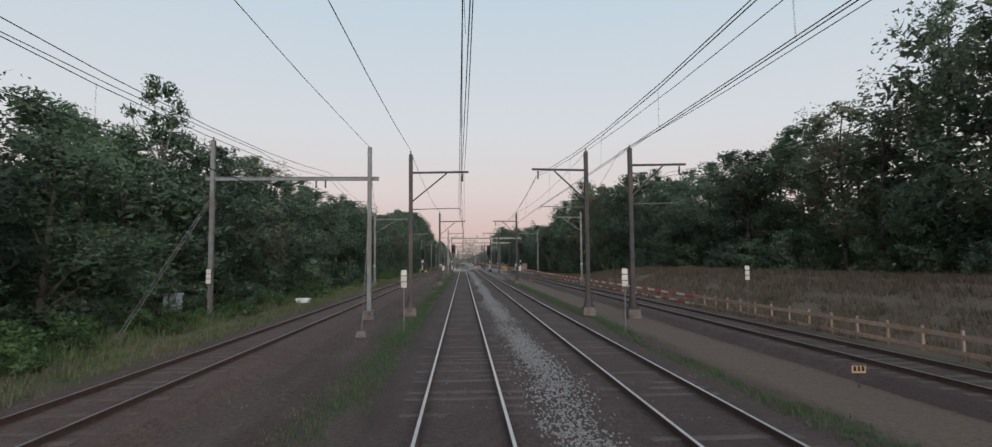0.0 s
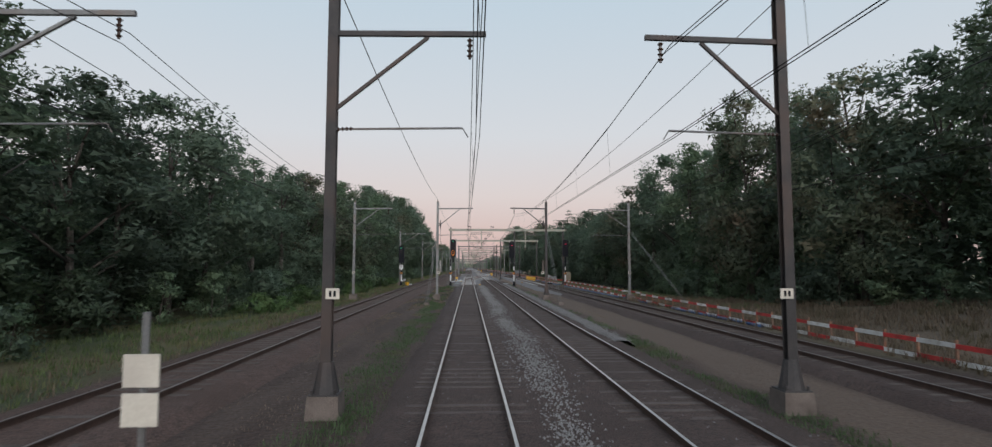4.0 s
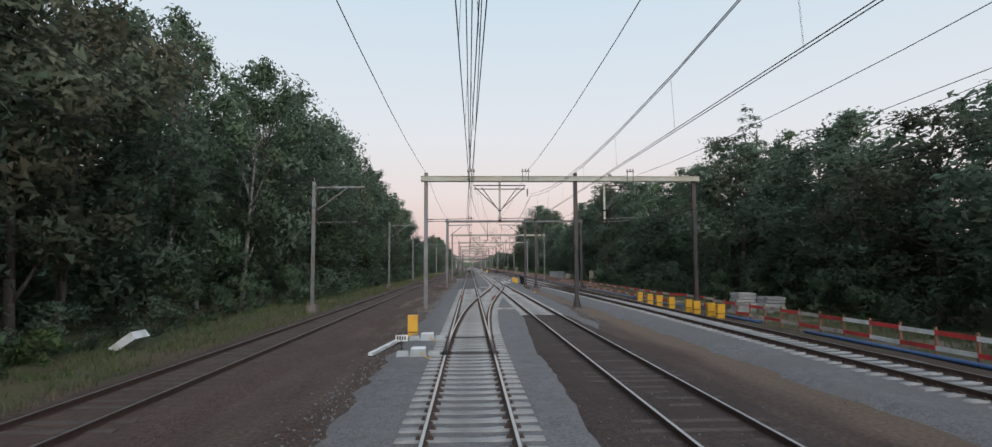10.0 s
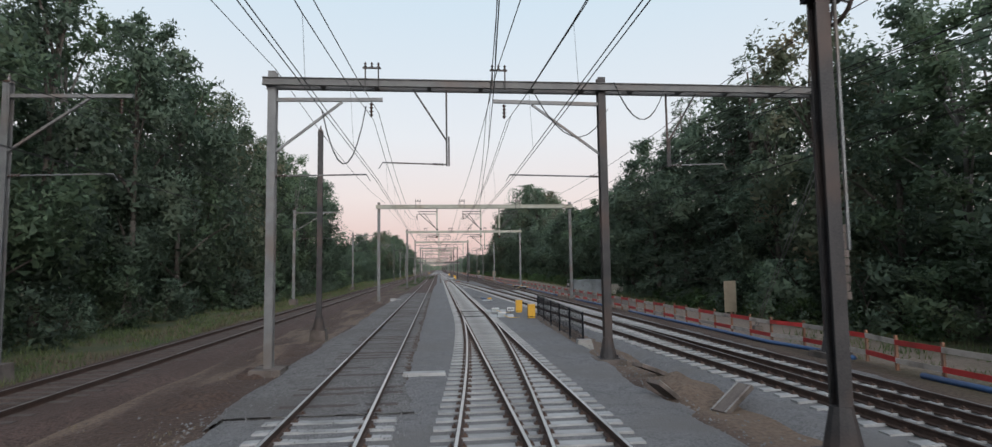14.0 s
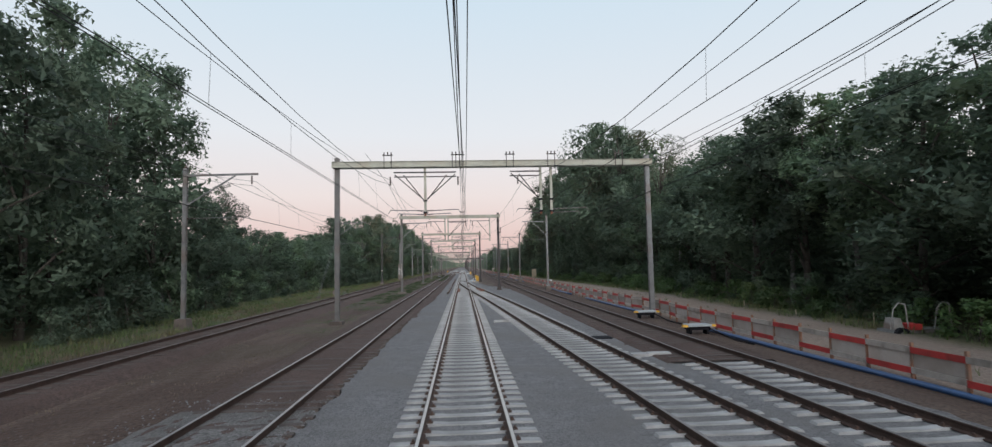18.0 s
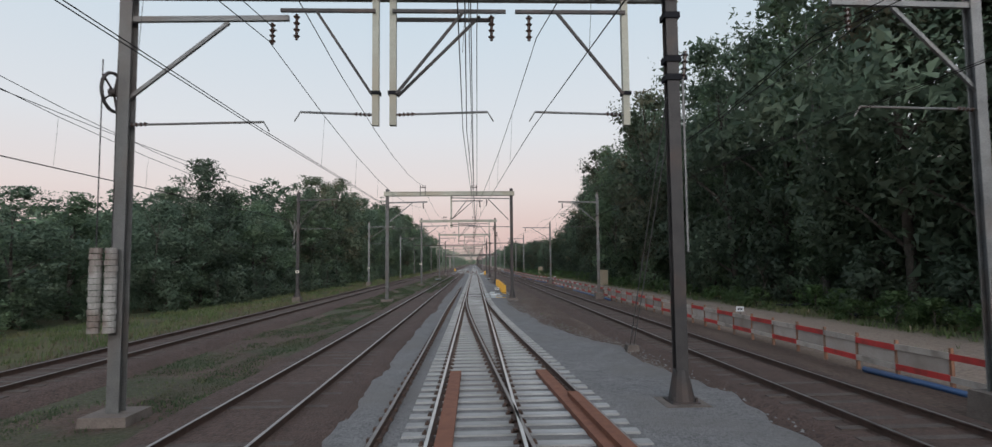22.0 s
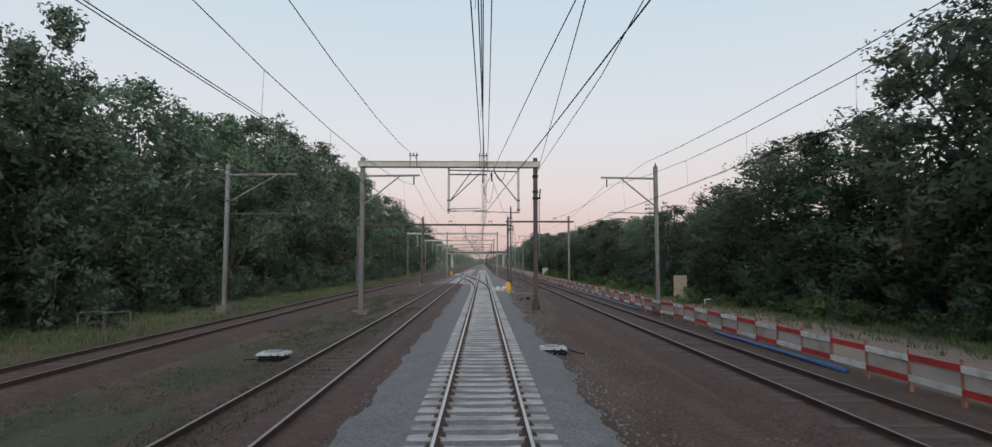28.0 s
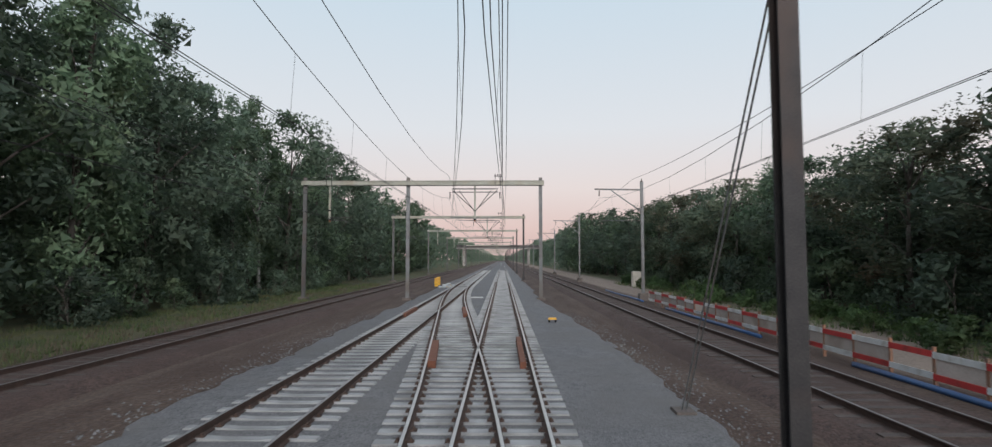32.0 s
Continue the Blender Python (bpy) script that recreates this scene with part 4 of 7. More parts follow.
for y, xr, z in ((340.3, 8.45, 8.38), (376.2, 7.3, 8.3), (411.5, 7.2, 8.6), (450.0, 7.4, 8.5)):
    pt = portal(y, [-3.1 if y > 440 else -3.35 if y > 400 else -2.95, xr], [], post_mat=M_DARKSTEEL, z=z)
    if y < 350:
        half_yoke(pt, 2.16, 0.2, y, z, 1)
        half_yoke(pt, 2.52, 4.9, y, z, 2)
        half_yoke(pt, 7.45, 5.1, y, z, 1)
        tension_gear(pt, -2.95, y, -1, M_STEEL, ((-0.32, -0.28), (-0.02, -0.28)), 6.3)
        tension_fittings(pt, xr, y)
    elif y < 400:
        drop_frame(pt, 2.32, xr - 0.15, y, z, 4.0, 5.85, True)
    else:
        drop_frame(pt, 1.98 if y < 440 else 2.12, 6.36, y, z, 4.0)
    cantilever(pt, -3.3 if 400 < y < 440 else -2.95, X1, y, min(z - 0.55, 8.05), M_STEEL)
    top_bracket(pt, 0.0, y, z, 0.34)
    top_bracket(pt, 4.2, y, z, 0.34)
    if y > 405:
        tension_fittings(pt, xr, y)
        if y < 440:
            tension_gear(pt, xr, y, -1, M_DARKSTEEL, ((0.05, 0.3),), 7.6)
    mast({340.3: 14.1, 411.5: 15.15}.get(y, 14.5), y - (1.2 if y < 350 else 1.0 if y > 440 else 0), [X3], 8.4, arm_z=7.7)
    mast({340.3: -10.6, 376.2: -10.2, 411.5: -10.8, 450.0: -11.2}[y], y, [X0], 8.6, M_DARKSTEEL if 350 < y < 400 else None)
stay(8.4, 340.3, 1.2, 8.0)
stay(7.3, 411.5, 2.6, 0.9, 7.2)
stay(-10.6, 340.3, -0.3, -7.0)
stay(-4.1, 495.0, 0.5, -8.2, 8.6, (0,))
stay(7.65, 495.0, 0.9, -7.0, 8.6, (0,))
stay(7.65, 495.0, 0.0, 4.3, 6.5, (-0.04, 0.04))
p10 = portal(495.0, [-13.0, -4.1, 7.65], [], post_mat=M_DARKSTEEL, beam_mat=M_DARKSTEEL, z=7.8, depth=0.22, over=1.0)
steady_arm(p10, 7.5, 4.5, 495.0, 6.35)
part("hanger", Mesh().bar((1.8, 495.0, 7.8), (1.8, 495.0, 6.0), 0.055), M_DARKSTEEL, p10)
part("hanger_brace", Mesh().bar((1.1, 494.96, 7.8), (1.8, 494.96, 6.7), 0.05), M_DARKSTEEL, p10)
steady_arm(p10, 1.8, -0.2, 495.0, 6.1)
steady_arm(p10, 1.8, 3.6, 495.0, 6.2)
for wx in (-8.0, -0.3, 5.2):
    top_bracket(p10, wx, 495.0, 7.8, 0.22)
p11 = portal(495.6, [16.2], [], post_mat=M_DARKSTEEL, beam_mat=M_DARKSTEEL, z=8.3, x0=7.4, x1=16.9, depth=0.22, over=0.7)
top_bracket(p11, 14.2, 495.6, 8.3, 0.22)
tension_fittings(mast(7.5, 483.4, [], 9.2, M_DARKSTEEL, "tall dark rusty steel mast with long guy wires", wheel=True, wide=0.17), 7.5, 483.4)
stay(7.5, 483.4, 2.2, 12.0, 8.6)
for i, y in enumerate((532.0, 568.0, 606.0, 646.0, 688.0, 730.0, 775.0, 820.0, 870.0, 920.0, 980.0, 1040.0, 1110.0)):
    portal(y, [-10.9, -3.0, 7.1] if i == 0 else [-10.9, 7.1], [(-9.0, [X0], False), (2.1, [0.2, 4.0], i < 4)], post_mat=M_DARKSTEEL if i else None)
    mast(14.8, y, [X3], 8.6)


# ---- wires ----
def wire_run(name, label, f, supports, low, high, r_low=0.009, r_high=0.011, twin=True, drop=True, aux_to=2000):
    """Contact wires, the messenger that sags between supports, and droppers."""
    t = thing(name, label, "overhead wire", "overhead wires")
    con, mes, drp, aux = Mesh(), Mesh(), Mesh(), Mesh()
    for k, (a, b) in enumerate(zip(supports, supports[1:])):
        sa, sb = (0.18 if k % 2 else -0.18), (-0.18 if k % 2 else 0.18)
        n = 8 if b < 620 else 3
        pc, pm = [], []
        for i in range(n + 1):
            u = i / n
            y = a + (b - a) * u
            x = f(y)
            pc.append(Vector((x + sa + (sb - sa) * u, y, low)))
            pm.append(Vector((x + (sa + (sb - sa) * u) * 0.4, y, high - 4 * 1.05 * u * (1 - u))))
        for s in ((-0.04, 0.04) if twin else (0,)):
            con.line([p + Vector((s, 0, 0)) for p in pc], r_low)
        mes.line(pm, r_high)
        if twin and b <= aux_to:
            aux.line([p + Vector((0.16, 0, 0.22)) for p in pm], r_high)
        if drop and b < 620:
            for i in range(1, n):
                drp.tube(pc[i], pm[i], 0.004, 3)
    part("contact_wire", con, M_WIRE, t)
    part("messenger_wire", mes, M_WIRE, t)
    if aux.v:
        part("feeder_wire", aux, M_WIRE, t)
    if drp.v:
        tagged(part("dropper_rest", drp, M_WIRE, t), kind="stuff")


SUP = [-45, -8, 32.2, 74.2, 115.6, 157.2, 194.1, 231.7, 267.8, 304.2, 340.3, 376.2, 411.5, 450.0, 495.0, 532.0, 568.0, 606.0, 646.0, 688.0, 730.0, 775.0, 820.0, 870.0, 920.0, 980.0, 1040.0, 1110.0]
for xc in (X0, X1, X2, X3):
    wire_run("overhead_wires", "dark copper contact wires hung by droppers from a sagging messenger", straight(xc), SUP, 5.5, 7.4, aux_to={X1: 345, X3: 380}.get(xc, 2000))
wire_run("overhead_wires", "wires of a crossover that cross between two tracks", centre_a, [157.2, 194.1, 231.7, 267.8], 5.55, 7.5, twin=False)
wire_run("overhead_wires", "wires of a long crossover that swing between two tracks", centre_b, [193.9, 231.7, 267.8, 304.2, 340.3, 376.2], 5.55, 7.5, twin=False)
wire_run("overhead_wires", "wires of a crossover that cross between two tracks", centre_c, [450.0, 495.0, 532.0, 568.0], 5.55, 7.5, twin=False)


def feeder(x, z, y0=-60, y1=2000, sag=0.5):
    """A cable along the supports; x is a place or a table of (y, x)."""
    t = thing("feeder_cable", "sagging dark feeder cable along the mast tops", "feeder cable", "feeder cables")
    m, pts = Mesh(), []
    at = (lambda y: x) if not isinstance(x, tuple) else (lambda y: float(np.interp(y, [q[0] for q in x], [q[1] for q in x])))
    for a, b in zip(SUP, SUP[1:]):
        if a < y0 or b > y1:
            continue
        n = 6 if b < 620 else 2
        pts += [(at(a + (b - a) * i / n), a + (b - a) * i / n, z - 4 * sag * (i / n) * (1 - i / n)) for i in range(0 if not pts else 1, n + 1)]
    for px, py, pz in pts:
        m.v += [(px + 0.014 * math.cos(k * 1.5708), py, pz + 0.014 * math.sin(k * 1.5708)) for k in range(4)]
    m.f += [(4 * i + k, 4 * i + (k + 1) % 4, 4 * i + 4 + (k + 1) % 4, 4 * i + 4 + k) for i in range(len(pts) - 1) for k in range(4)]
    part("cable", m, M_WIRE, t)


feeder(((268, -2.95), (304, -2.3), (340, -2.9)), 9.0, -60, 345)
feeder(((31.6, -5.1), (74.2, -11.0)), 9.1, -60, 75)
feeder(((304, -1.2), (340.3, 0.05)), 9.15, 304, 2000, 0.9)
feeder(((150, 3.9), (377, 4.2)), 9.15, 150)
feeder(((115, 7.15), (157, 11.8)), 8.95, -60, 310)
feeder(((-60, 8.9), (32.2, 8.9), (74.2, 14.75), (157, 15.2), (304, 14.7), (340, 14.1)), 8.8)
feeder(-11.0, 8.75)


def loop_wire(x, y, dx, dy, z, sag):
    """A slack jumper between two wires."""
    t = thing("jumper_wire", "slack looping jumper cable between overhead wires", "jumper wire", "jumper wires")
    n = 9
    part("loop", Mesh().line([(x + dx * i / n, y + dy * i / n, z - sag * 4 * (i / n) * (1 - i / n) + 0.5 * (i / n)) for i in range(n + 1)], 0.013, 4), M_WIRE, t)


for pts in (((6.9, 411.5, 7.7), (5.6, 428, 7.3), (4.3, 449, 7.1)), ((7.0, 411.4, 6.1), (5.7, 428, 5.7), (4.3, 449, 5.6)), ((4.3, 395, 6.9), (5.9, 423, 7.3), (7.35, 449.8, 7.6)), ((7.2, 411.7, 8.2), (7.36, 430, 7.7), (7.4, 449.8, 8.1)), ((4.4, 440, 6.9), (5.9, 465, 7.3), (7.45, 483.2, 7.9))):
    t = thing("anchor_wire", "tensioned wire end led aside to an anchoring mast", "overhead wire", "anchor wires")
    part("wire", Mesh().line(pts, 0.012, 4), M_WIRE, t)
for x, y, dx, dy, z, sag in ((4.2, 226, 2.6, 3, 6.6, 0.9), (5.4, 224, 1.8, 2, 6.2, 0.7), (4.25, 312, 0.35, 2.2, 6.0, 1.0), (4.5, 316, 0.4, 3, 6.0, 0.8), (4.25, 442, 0.5, 2.5, 6.2, 0.8),
                             (4.6, 436, 0.6, 2, 6.2, 0.6), (4.4, 120, 2.2, 5, 6.0, 0.7), (0.0, 224, 0.6, 1.5, 5.6, 1.1)):
    loop_wire(x, y, dx, dy, z, sag)


# ---- trees ----
def tree_crown(rng, height, radius, low, n, leaf, dense=True):
    """Leaves in clumps that sit on a branching crown: most lie near the clumps' skins."""
    clumps = []
    k = int(10 + height * 1.3)
    for i in range(k):
        u = low + (1 - low) * (i + rng.random()) / k
        prof = math.sin(math.pi * min(1, max(0.04, (u - low) / (1 - low) * 0.88 + 0.1))) ** 0.6
        a, q = rng.random() * 6.283, radius * prof * math.sqrt(rng.random())
        clumps.append((Vector((math.cos(a) * q, math.sin(a) * q, u * height)), radius * rng.uniform(0.28, 0.5) * (0.75 if u > 0.85 else 1)))
    m, normals = Mesh(), []
    weights = np.array([c[1] ** 2 for c in clumps])
    core = n // 3 if dense else 0
    lobes = [[Vector((rng.gauss(0, 1), rng.gauss(0, 1), rng.gauss(0.25, 0.8))).normalized() for _ in range(7)] for _ in clumps]
    pick = np.random.RandomState(rng.randrange(1 << 30)).choice(len(clumps), n, p=weights / weights.sum())
    for q, i in enumerate(pick):
        c, r = clumps[i]
        d = Vector((rng.gauss(0, 1), rng.gauss(0, 1), rng.gauss(0, 0.85))).normalized()
        inner = q < core
        lobe = rng.choice(lobes[i])
        p = c + (d * r * rng.uniform(0.1, 0.72) if inner else lobe * r * 0.66 + d * r * (0.3 + 0.16 * rng.random() + 0.12 * abs(rng.gauss(0, 0.6))))
        p.z = max(0.1, min(p.z, height * 1.02))
        s = leaf * rng.uniform(0.6, 1.35) * (1.95 if inner else 1.0)
        e1 = Vector((rng.gauss(0, 1), rng.gauss(0, 1), rng.gauss(0, 0.7))).normalized()
        e2 = e1.cross(Vector((rng.gauss(0, 1), rng.gauss(0, 1), rng.gauss(0, 1)))).normalized()
        j = len(m.v)
        m.v += [tuple(p - e1 * s * 0.55), tuple(p + e2 * s * 0.4 + e1 * s * 0.05), tuple(p + e1 * s * 0.6 - e2 * s * 0.14)]
        # leaves turn their faces outwards from the lobe, the clump and the crown
        out = (d * 0.45 + lobe * 0.4 + Vector((p.x, p.y, (p.z - height * 0.45) * 0.5)).normalized() * 0.55 + Vector((rng.gauss(0, 0.18), rng.gauss(0, 0.18), rng.gauss(0, 0.18) + 0.1))).normalized()
        m.f.append((j, j + 1, j + 2) if e2.cross(e1).dot(out) > 0 else (j, j + 2, j + 1))
        normals += [tuple(out)] * 3
    return m, clumps, normals


def spruce_crown(rng, height, radius, n, leaf):
    """Whorls of boughs that shorten towards a pointed tip, each hung with sprays of needles."""
    m, normals, boughs = Mesh(), [], []
    k = int(height * 1.5)
    for w in range(k):
        u = 0.06 + 0.92 * w / k
        for _ in range(9 if u < 0.8 else 6):
            a = rng.random() * 6.283
            boughs.append((u, a, radius * (1 - u) ** 0.85 * rng.uniform(0.75, 1.12) + 0.12))
    share = np.array([b[2] for b in boughs])
    pick = np.random.RandomState(4).choice(len(boughs), n, p=share / share.sum())
    for i in pick:
        u, a, r = boughs[i]
        q = math.sqrt(rng.random())
        side = rng.gauss(0, 0.16) * r * (1.1 - q)
        d = Vector((math.cos(a), math.sin(a), 0))
        p = d * r * q + Vector((-d.y, d.x, 0)) * side + Vector((0, 0, u * height + 0.25 * r * q - 0.45 * r * q * q + rng.gauss(0, 0.08) - 0.1 * rng.random()))
        p.z = max(0.1, p.z)
        s = leaf * rng.uniform(0.6, 1.3)
        e1 = (d + Vector((rng.gauss(0, 0.6), rng.gauss(0, 0.6), rng.gauss(-0.2, 0.5)))).normalized()
        e2 = e1.cross(Vector((rng.gauss(0, 1), rng.gauss(0, 1), rng.gauss(0, 1)))).normalized()
        out = (d * 0.8 + Vector((rng.gauss(0, 0.3), rng.gauss(0, 0.3), 0.35 + rng.gauss(0, 0.25)))).normalized()
        j = len(m.v)
        m.v += [tuple(p - e1 * s * 0.6), tuple(p + e2 * s * 0.26), tuple(p + e1 * s * 0.7)]
        m.f.append((j, j + 1, j + 2) if e2.cross(e1).dot(out) > 0 else (j, j + 2, j + 1))
        normals += [tuple(out)] * 3
    return m, [(Vector((math.cos(a) * r * 0.7, math.sin(a) * r * 0.7, u * height)), 0.4) for u, a, r in boughs], normals


def make_tree(name, label, seed, height, radius, low, n, leaf, leaf_mat, bark, pointed=False, limbs=9, dense=True):
    rng = random.Random(seed)
    t = thing(name, label, "tree" if height > 4 else "shrub", "trackside trees" if height > 4 else "trackside shrubs", at=(0, 0, -200))
    crown, clumps, normals = spruce_crown(rng, height, radius, n, leaf) if pointed else tree_crown(rng, height, radius, low, n, leaf, dense)
    r0 = height * (0.0105 if bark is M_BIRCH else 0.013) + 0.03
    m = Mesh()
    bend = Vector((rng.uniform(-0.5, 0.5), rng.uniform(-0.5, 0.5), 0))
    pts = [Vector((0, 0, -0.3)) + bend * (u * u) + Vector((0, 0, u * height * 0.85)) for u in (0, 0.2, 0.4, 0.6, 0.8, 1)]
    for i in range(5):
        m.tube(pts[i], pts[i + 1], r0 * (1 - i * 0.17), 7, r0 * (1 - (i + 1) * 0.17))
    for c, r in rng.sample(clumps, min(limbs, len(clumps))):
        u = max(0.12, min(0.85, c.z / height - 0.12))
        base = bend * (u * u) + Vector((0, 0, u * height * 0.85 - 0.2))
        mid = (base + c) / 2 + Vector((0, 0, 0.2))
        m.tube(base, mid, r0 * 0.4, 5, r0 * 0.25)
        m.tube(mid, c, r0 * 0.25, 5, r0 * 0.08)
    part("trunk", m, bark, t, "", True)
    me = crown.data("crown", leaf_mat, True)
    me.normals_split_custom_set_from_vertices(normals)
    part("crown", me, leaf_mat, t)
    return t


TREES = [
    make_tree("broadleaf_tree", "tall dark green broadleaf tree at the forest edge", 11, 15, 4.2, 0.08, 9300, 0.235, M_LEAF, M_BARK),
    make_tree("broadleaf_tree", "dense dark green oak with a rounded crown", 12, 14, 4.8, 0.1, 9600, 0.235, M_LEAF, M_BARK),
    make_tree("broadleaf_tree", "fresh green tree with foliage down to the verge", 13, 15, 3.8, 0.05, 8900, 0.235, M_LEAF2, M_BARK),
    make_tree("birch_tree", "slender birch with airy fresh green foliage", 14, 15, 2.9, 0.15, 7600, 0.2, M_LEAF2, M_BIRCH),
    make_tree("broadleaf_tree", "broad tree whose leaves begin to brown at the top", 15, 15, 4.6, 0.12, 9300, 0.235, M_LEAF3, M_BARK),
    make_tree("poplar_tree", "tall narrow poplar with dark leaves in the tree line", 16, 17, 3.2, 0.08, 8900, 0.235, M_LEAF, M_BARK),
]
TALL = [
    make_tree("forest_tree", "tall tree with a bare trunk under a high dark crown", 51, 17, 3.6, 0.3, 9000, 0.235, M_LEAF, M_BARK),
    make_tree("forest_tree", "tall slender tree with bare pale trunk and high crown", 52, 17, 3.0, 0.36, 8200, 0.235, M_LEAF2, M_BIRCH),
]
BACK = [
    make_tree("forest_tree", "dark tree in the depth of the wood", 21, 16, 4.6, 0.05, 1700, 0.42, M_LEAF, M_BARK, limbs=4),
    make_tree("forest_tree", "green tree in the depth of the wood", 22, 15, 4.4, 0.05, 1700, 0.42, M_LEAF2, M_BARK, limbs=4),
]
SHRUBS = [
    make_tree("shrub", "dense green shrub at the foot of the trees", 31, 3.0, 1.7, 0.0, 1700, 0.15, M_LEAF2, M_BARK, limbs=4),
    make_tree("shrub", "dark green bramble thicket under the trees", 32, 2.4, 1.9, 0.0, 1700, 0.15, M_LEAF, M_BARK, limbs=4),
]
PALE = make_tree("birch_tree", "small birch with pale thin foliage turning brown", 61, 10, 2.1, 0.2, 7600, 0.15, M_PALELEAF, M_BIRCH, limbs=16, dense=False)
AIRY = make_tree("broadleaf_tree", "tall tree with a thin open crown and bare limbs", 62, 15, 4.0, 0.3, 8200, 0.15, M_LEAF3, M_BARK, limbs=26, dense=False)
FERN = make_tree("undergrowth_clump", "low bright green undergrowth at the edge of the wood", 33, 1.5, 1.3, 0.0, 1300, 0.13, M_FERN, M_BARK, limbs=4)
SPRUCE = make_tree("spruce_tree", "dark pointed spruce behind the verge", 41, 14, 3.0, 0.05, 9000, 0.22, M_LEAF, M_BARK, True)

LEFT_H = [(10, 8.8), (32, 8.8), (41, 10.6), (46, 9.4), (55, 10.0), (66, 10.2), (87, 10.2), (108, 10.6), (115, 10.1), (129, 11.3), (137, 11.5), (150, 10.6), (157, 11.2), (164, 13.2), (171, 14.3), (185, 15.0), (199, 16.4), (206, 17.1), (220, 15.6), (234, 15.0), (241, 16.0), (248, 15.3), (262, 16.9), (269, 16.6), (276, 15.6), (290, 15.0), (297, 15.0), (311, 15.8), (319, 15.6), (322, 9.0), (328, 6.6), (339, 6.6), (346, 7.2), (360, 6.4), (367, 6.1), (374, 7.2), (381, 8.4), (388, 7.6), (402, 10.2), (409, 12.8), (430, 13.1), (440, 13.0), (446, 11.0), (458, 12.4), (472, 14.6), (486, 16.0), (500, 15.8), (507, 15.8), (535, 14.6), (564, 13.3), (610, 14), (1300, 14)]
RIGHT_H = [(10, 12.5), (31, 13.6), (36, 10.0), (52, 10.6), (59, 10.2), (66, 9.2), (73, 9.8), (87, 12.4), (94, 12.3), (108, 14.1), (129, 15.0), (136, 13.8), (143, 11.9), (157, 10.1), (164, 11.0), (178, 9.7), (199, 11.6), (213, 11.7), (220, 10.7), (227, 12), (234, 11.7), (248, 13.9), (255, 13.2), (269, 12), (276, 9.8), (304, 10.0), (325, 9.5), (338, 9.6), (342, 14.0), (346, 17.3), (360, 18.6), (374, 17.6), (381, 16.8), (402, 17.1), (409, 15.9), (430, 15.0), (438, 13.8), (443, 10.0), (458, 8.4), (466, 7.4), (484, 7.7), (493, 8.0), (514, 8.2), (528, 8.0), (548, 8), (590, 9.5), (680, 13.5), (1300, 13)]
LEFT_X = [(-20, -17.5), (50, -17.5), (120, -16.3), (300, -16.3), (330, -18.5), (380, -18), (420, -17), (1300, -17)]
RIGHT_X = [(-20, 27), (60, 26), (120, 23), (170, 22), (260, 22), (300, 22.6), (345, 24.6), (362, 24.0), (385, 22.8), (400, 22.5), (430, 24), (475, 24), (520, 22.5), (1300, 22)]


def prof(table, y):
    return float(np.interp(y, [p[0] for p in table], [p[1] for p in table]))


def plant(proto, x, y, h, rng, squash=1.0):
    top = max(v[2] for c in proto.children for v in c.bound_box)
    s = h * 1.24 / top
    m = pose(x, y, ground_height(x, y), rng.uniform(-3, 3), rng.uniform(-3, 3), rng.uniform(0, 360)) @ Matrix.Diagonal((s * squash, s * squash, s, 1))
    return copy_thing(proto, m)


def plant_woods():
    rng = random.Random(5)
    for sgn, ht, ex in ((-1, LEFT_H, LEFT_X), (1, RIGHT_H, RIGHT_X)):
        y = -14.0
        while y < 640:
            h = prof(ht, y) * rng.uniform(0.88, 1.05)
            x = prof(ex, y) + sgn * rng.uniform(0.4, 2.4)
            p = rng.choice(TALL if sgn > 0 and 272 < y < 324 else TALL + TREES[4:6] + TREES[:1] if sgn > 0 and 250 < y < 300 else TREES)
            if h < 9:
                p = rng.choice(TREES[:3] if sgn < 0 or y < 455 else [TREES[4], TREES[4], TREES[2], TREES[1]])
            if y > 565:
                p = rng.choice(BACK)
            plant(p, x, y, h, rng, min(1.35, max(0.85, 13 / h)))
            y += rng.uniform(3.6, 5.2) * (1.5 if y > 560 else 0.62 if sgn > 0 and 272 < y < 324 else 1.0)
        y = -10.0
        while y < 640:
            h = prof(ht, y) * rng.uniform(0.85, 1.05)
            plant(rng.choice(BACK), prof(ex, y) + sgn * rng.uniform(5.0, 7.5), y, h, rng, min(1.6, max(0.9, 14 / h)))
            y += rng.uniform(4.5, 6.5)
        y = -8.0
        while y < 560:
            x = prof(ex, y) - sgn * (rng.uniform(0.6, 2.2) if sgn < 0 else rng.uniform(0.0, 1.3))
            tall_wood = sgn > 0 and 250 < y < 324
            plant(rng.choice(SHRUBS), x, y, rng.uniform(0.9, 1.6) if tall_wood else rng.uniform(1.3, 2.9), rng)
            y += rng.uniform(2.9, 4.9)


plant_woods()


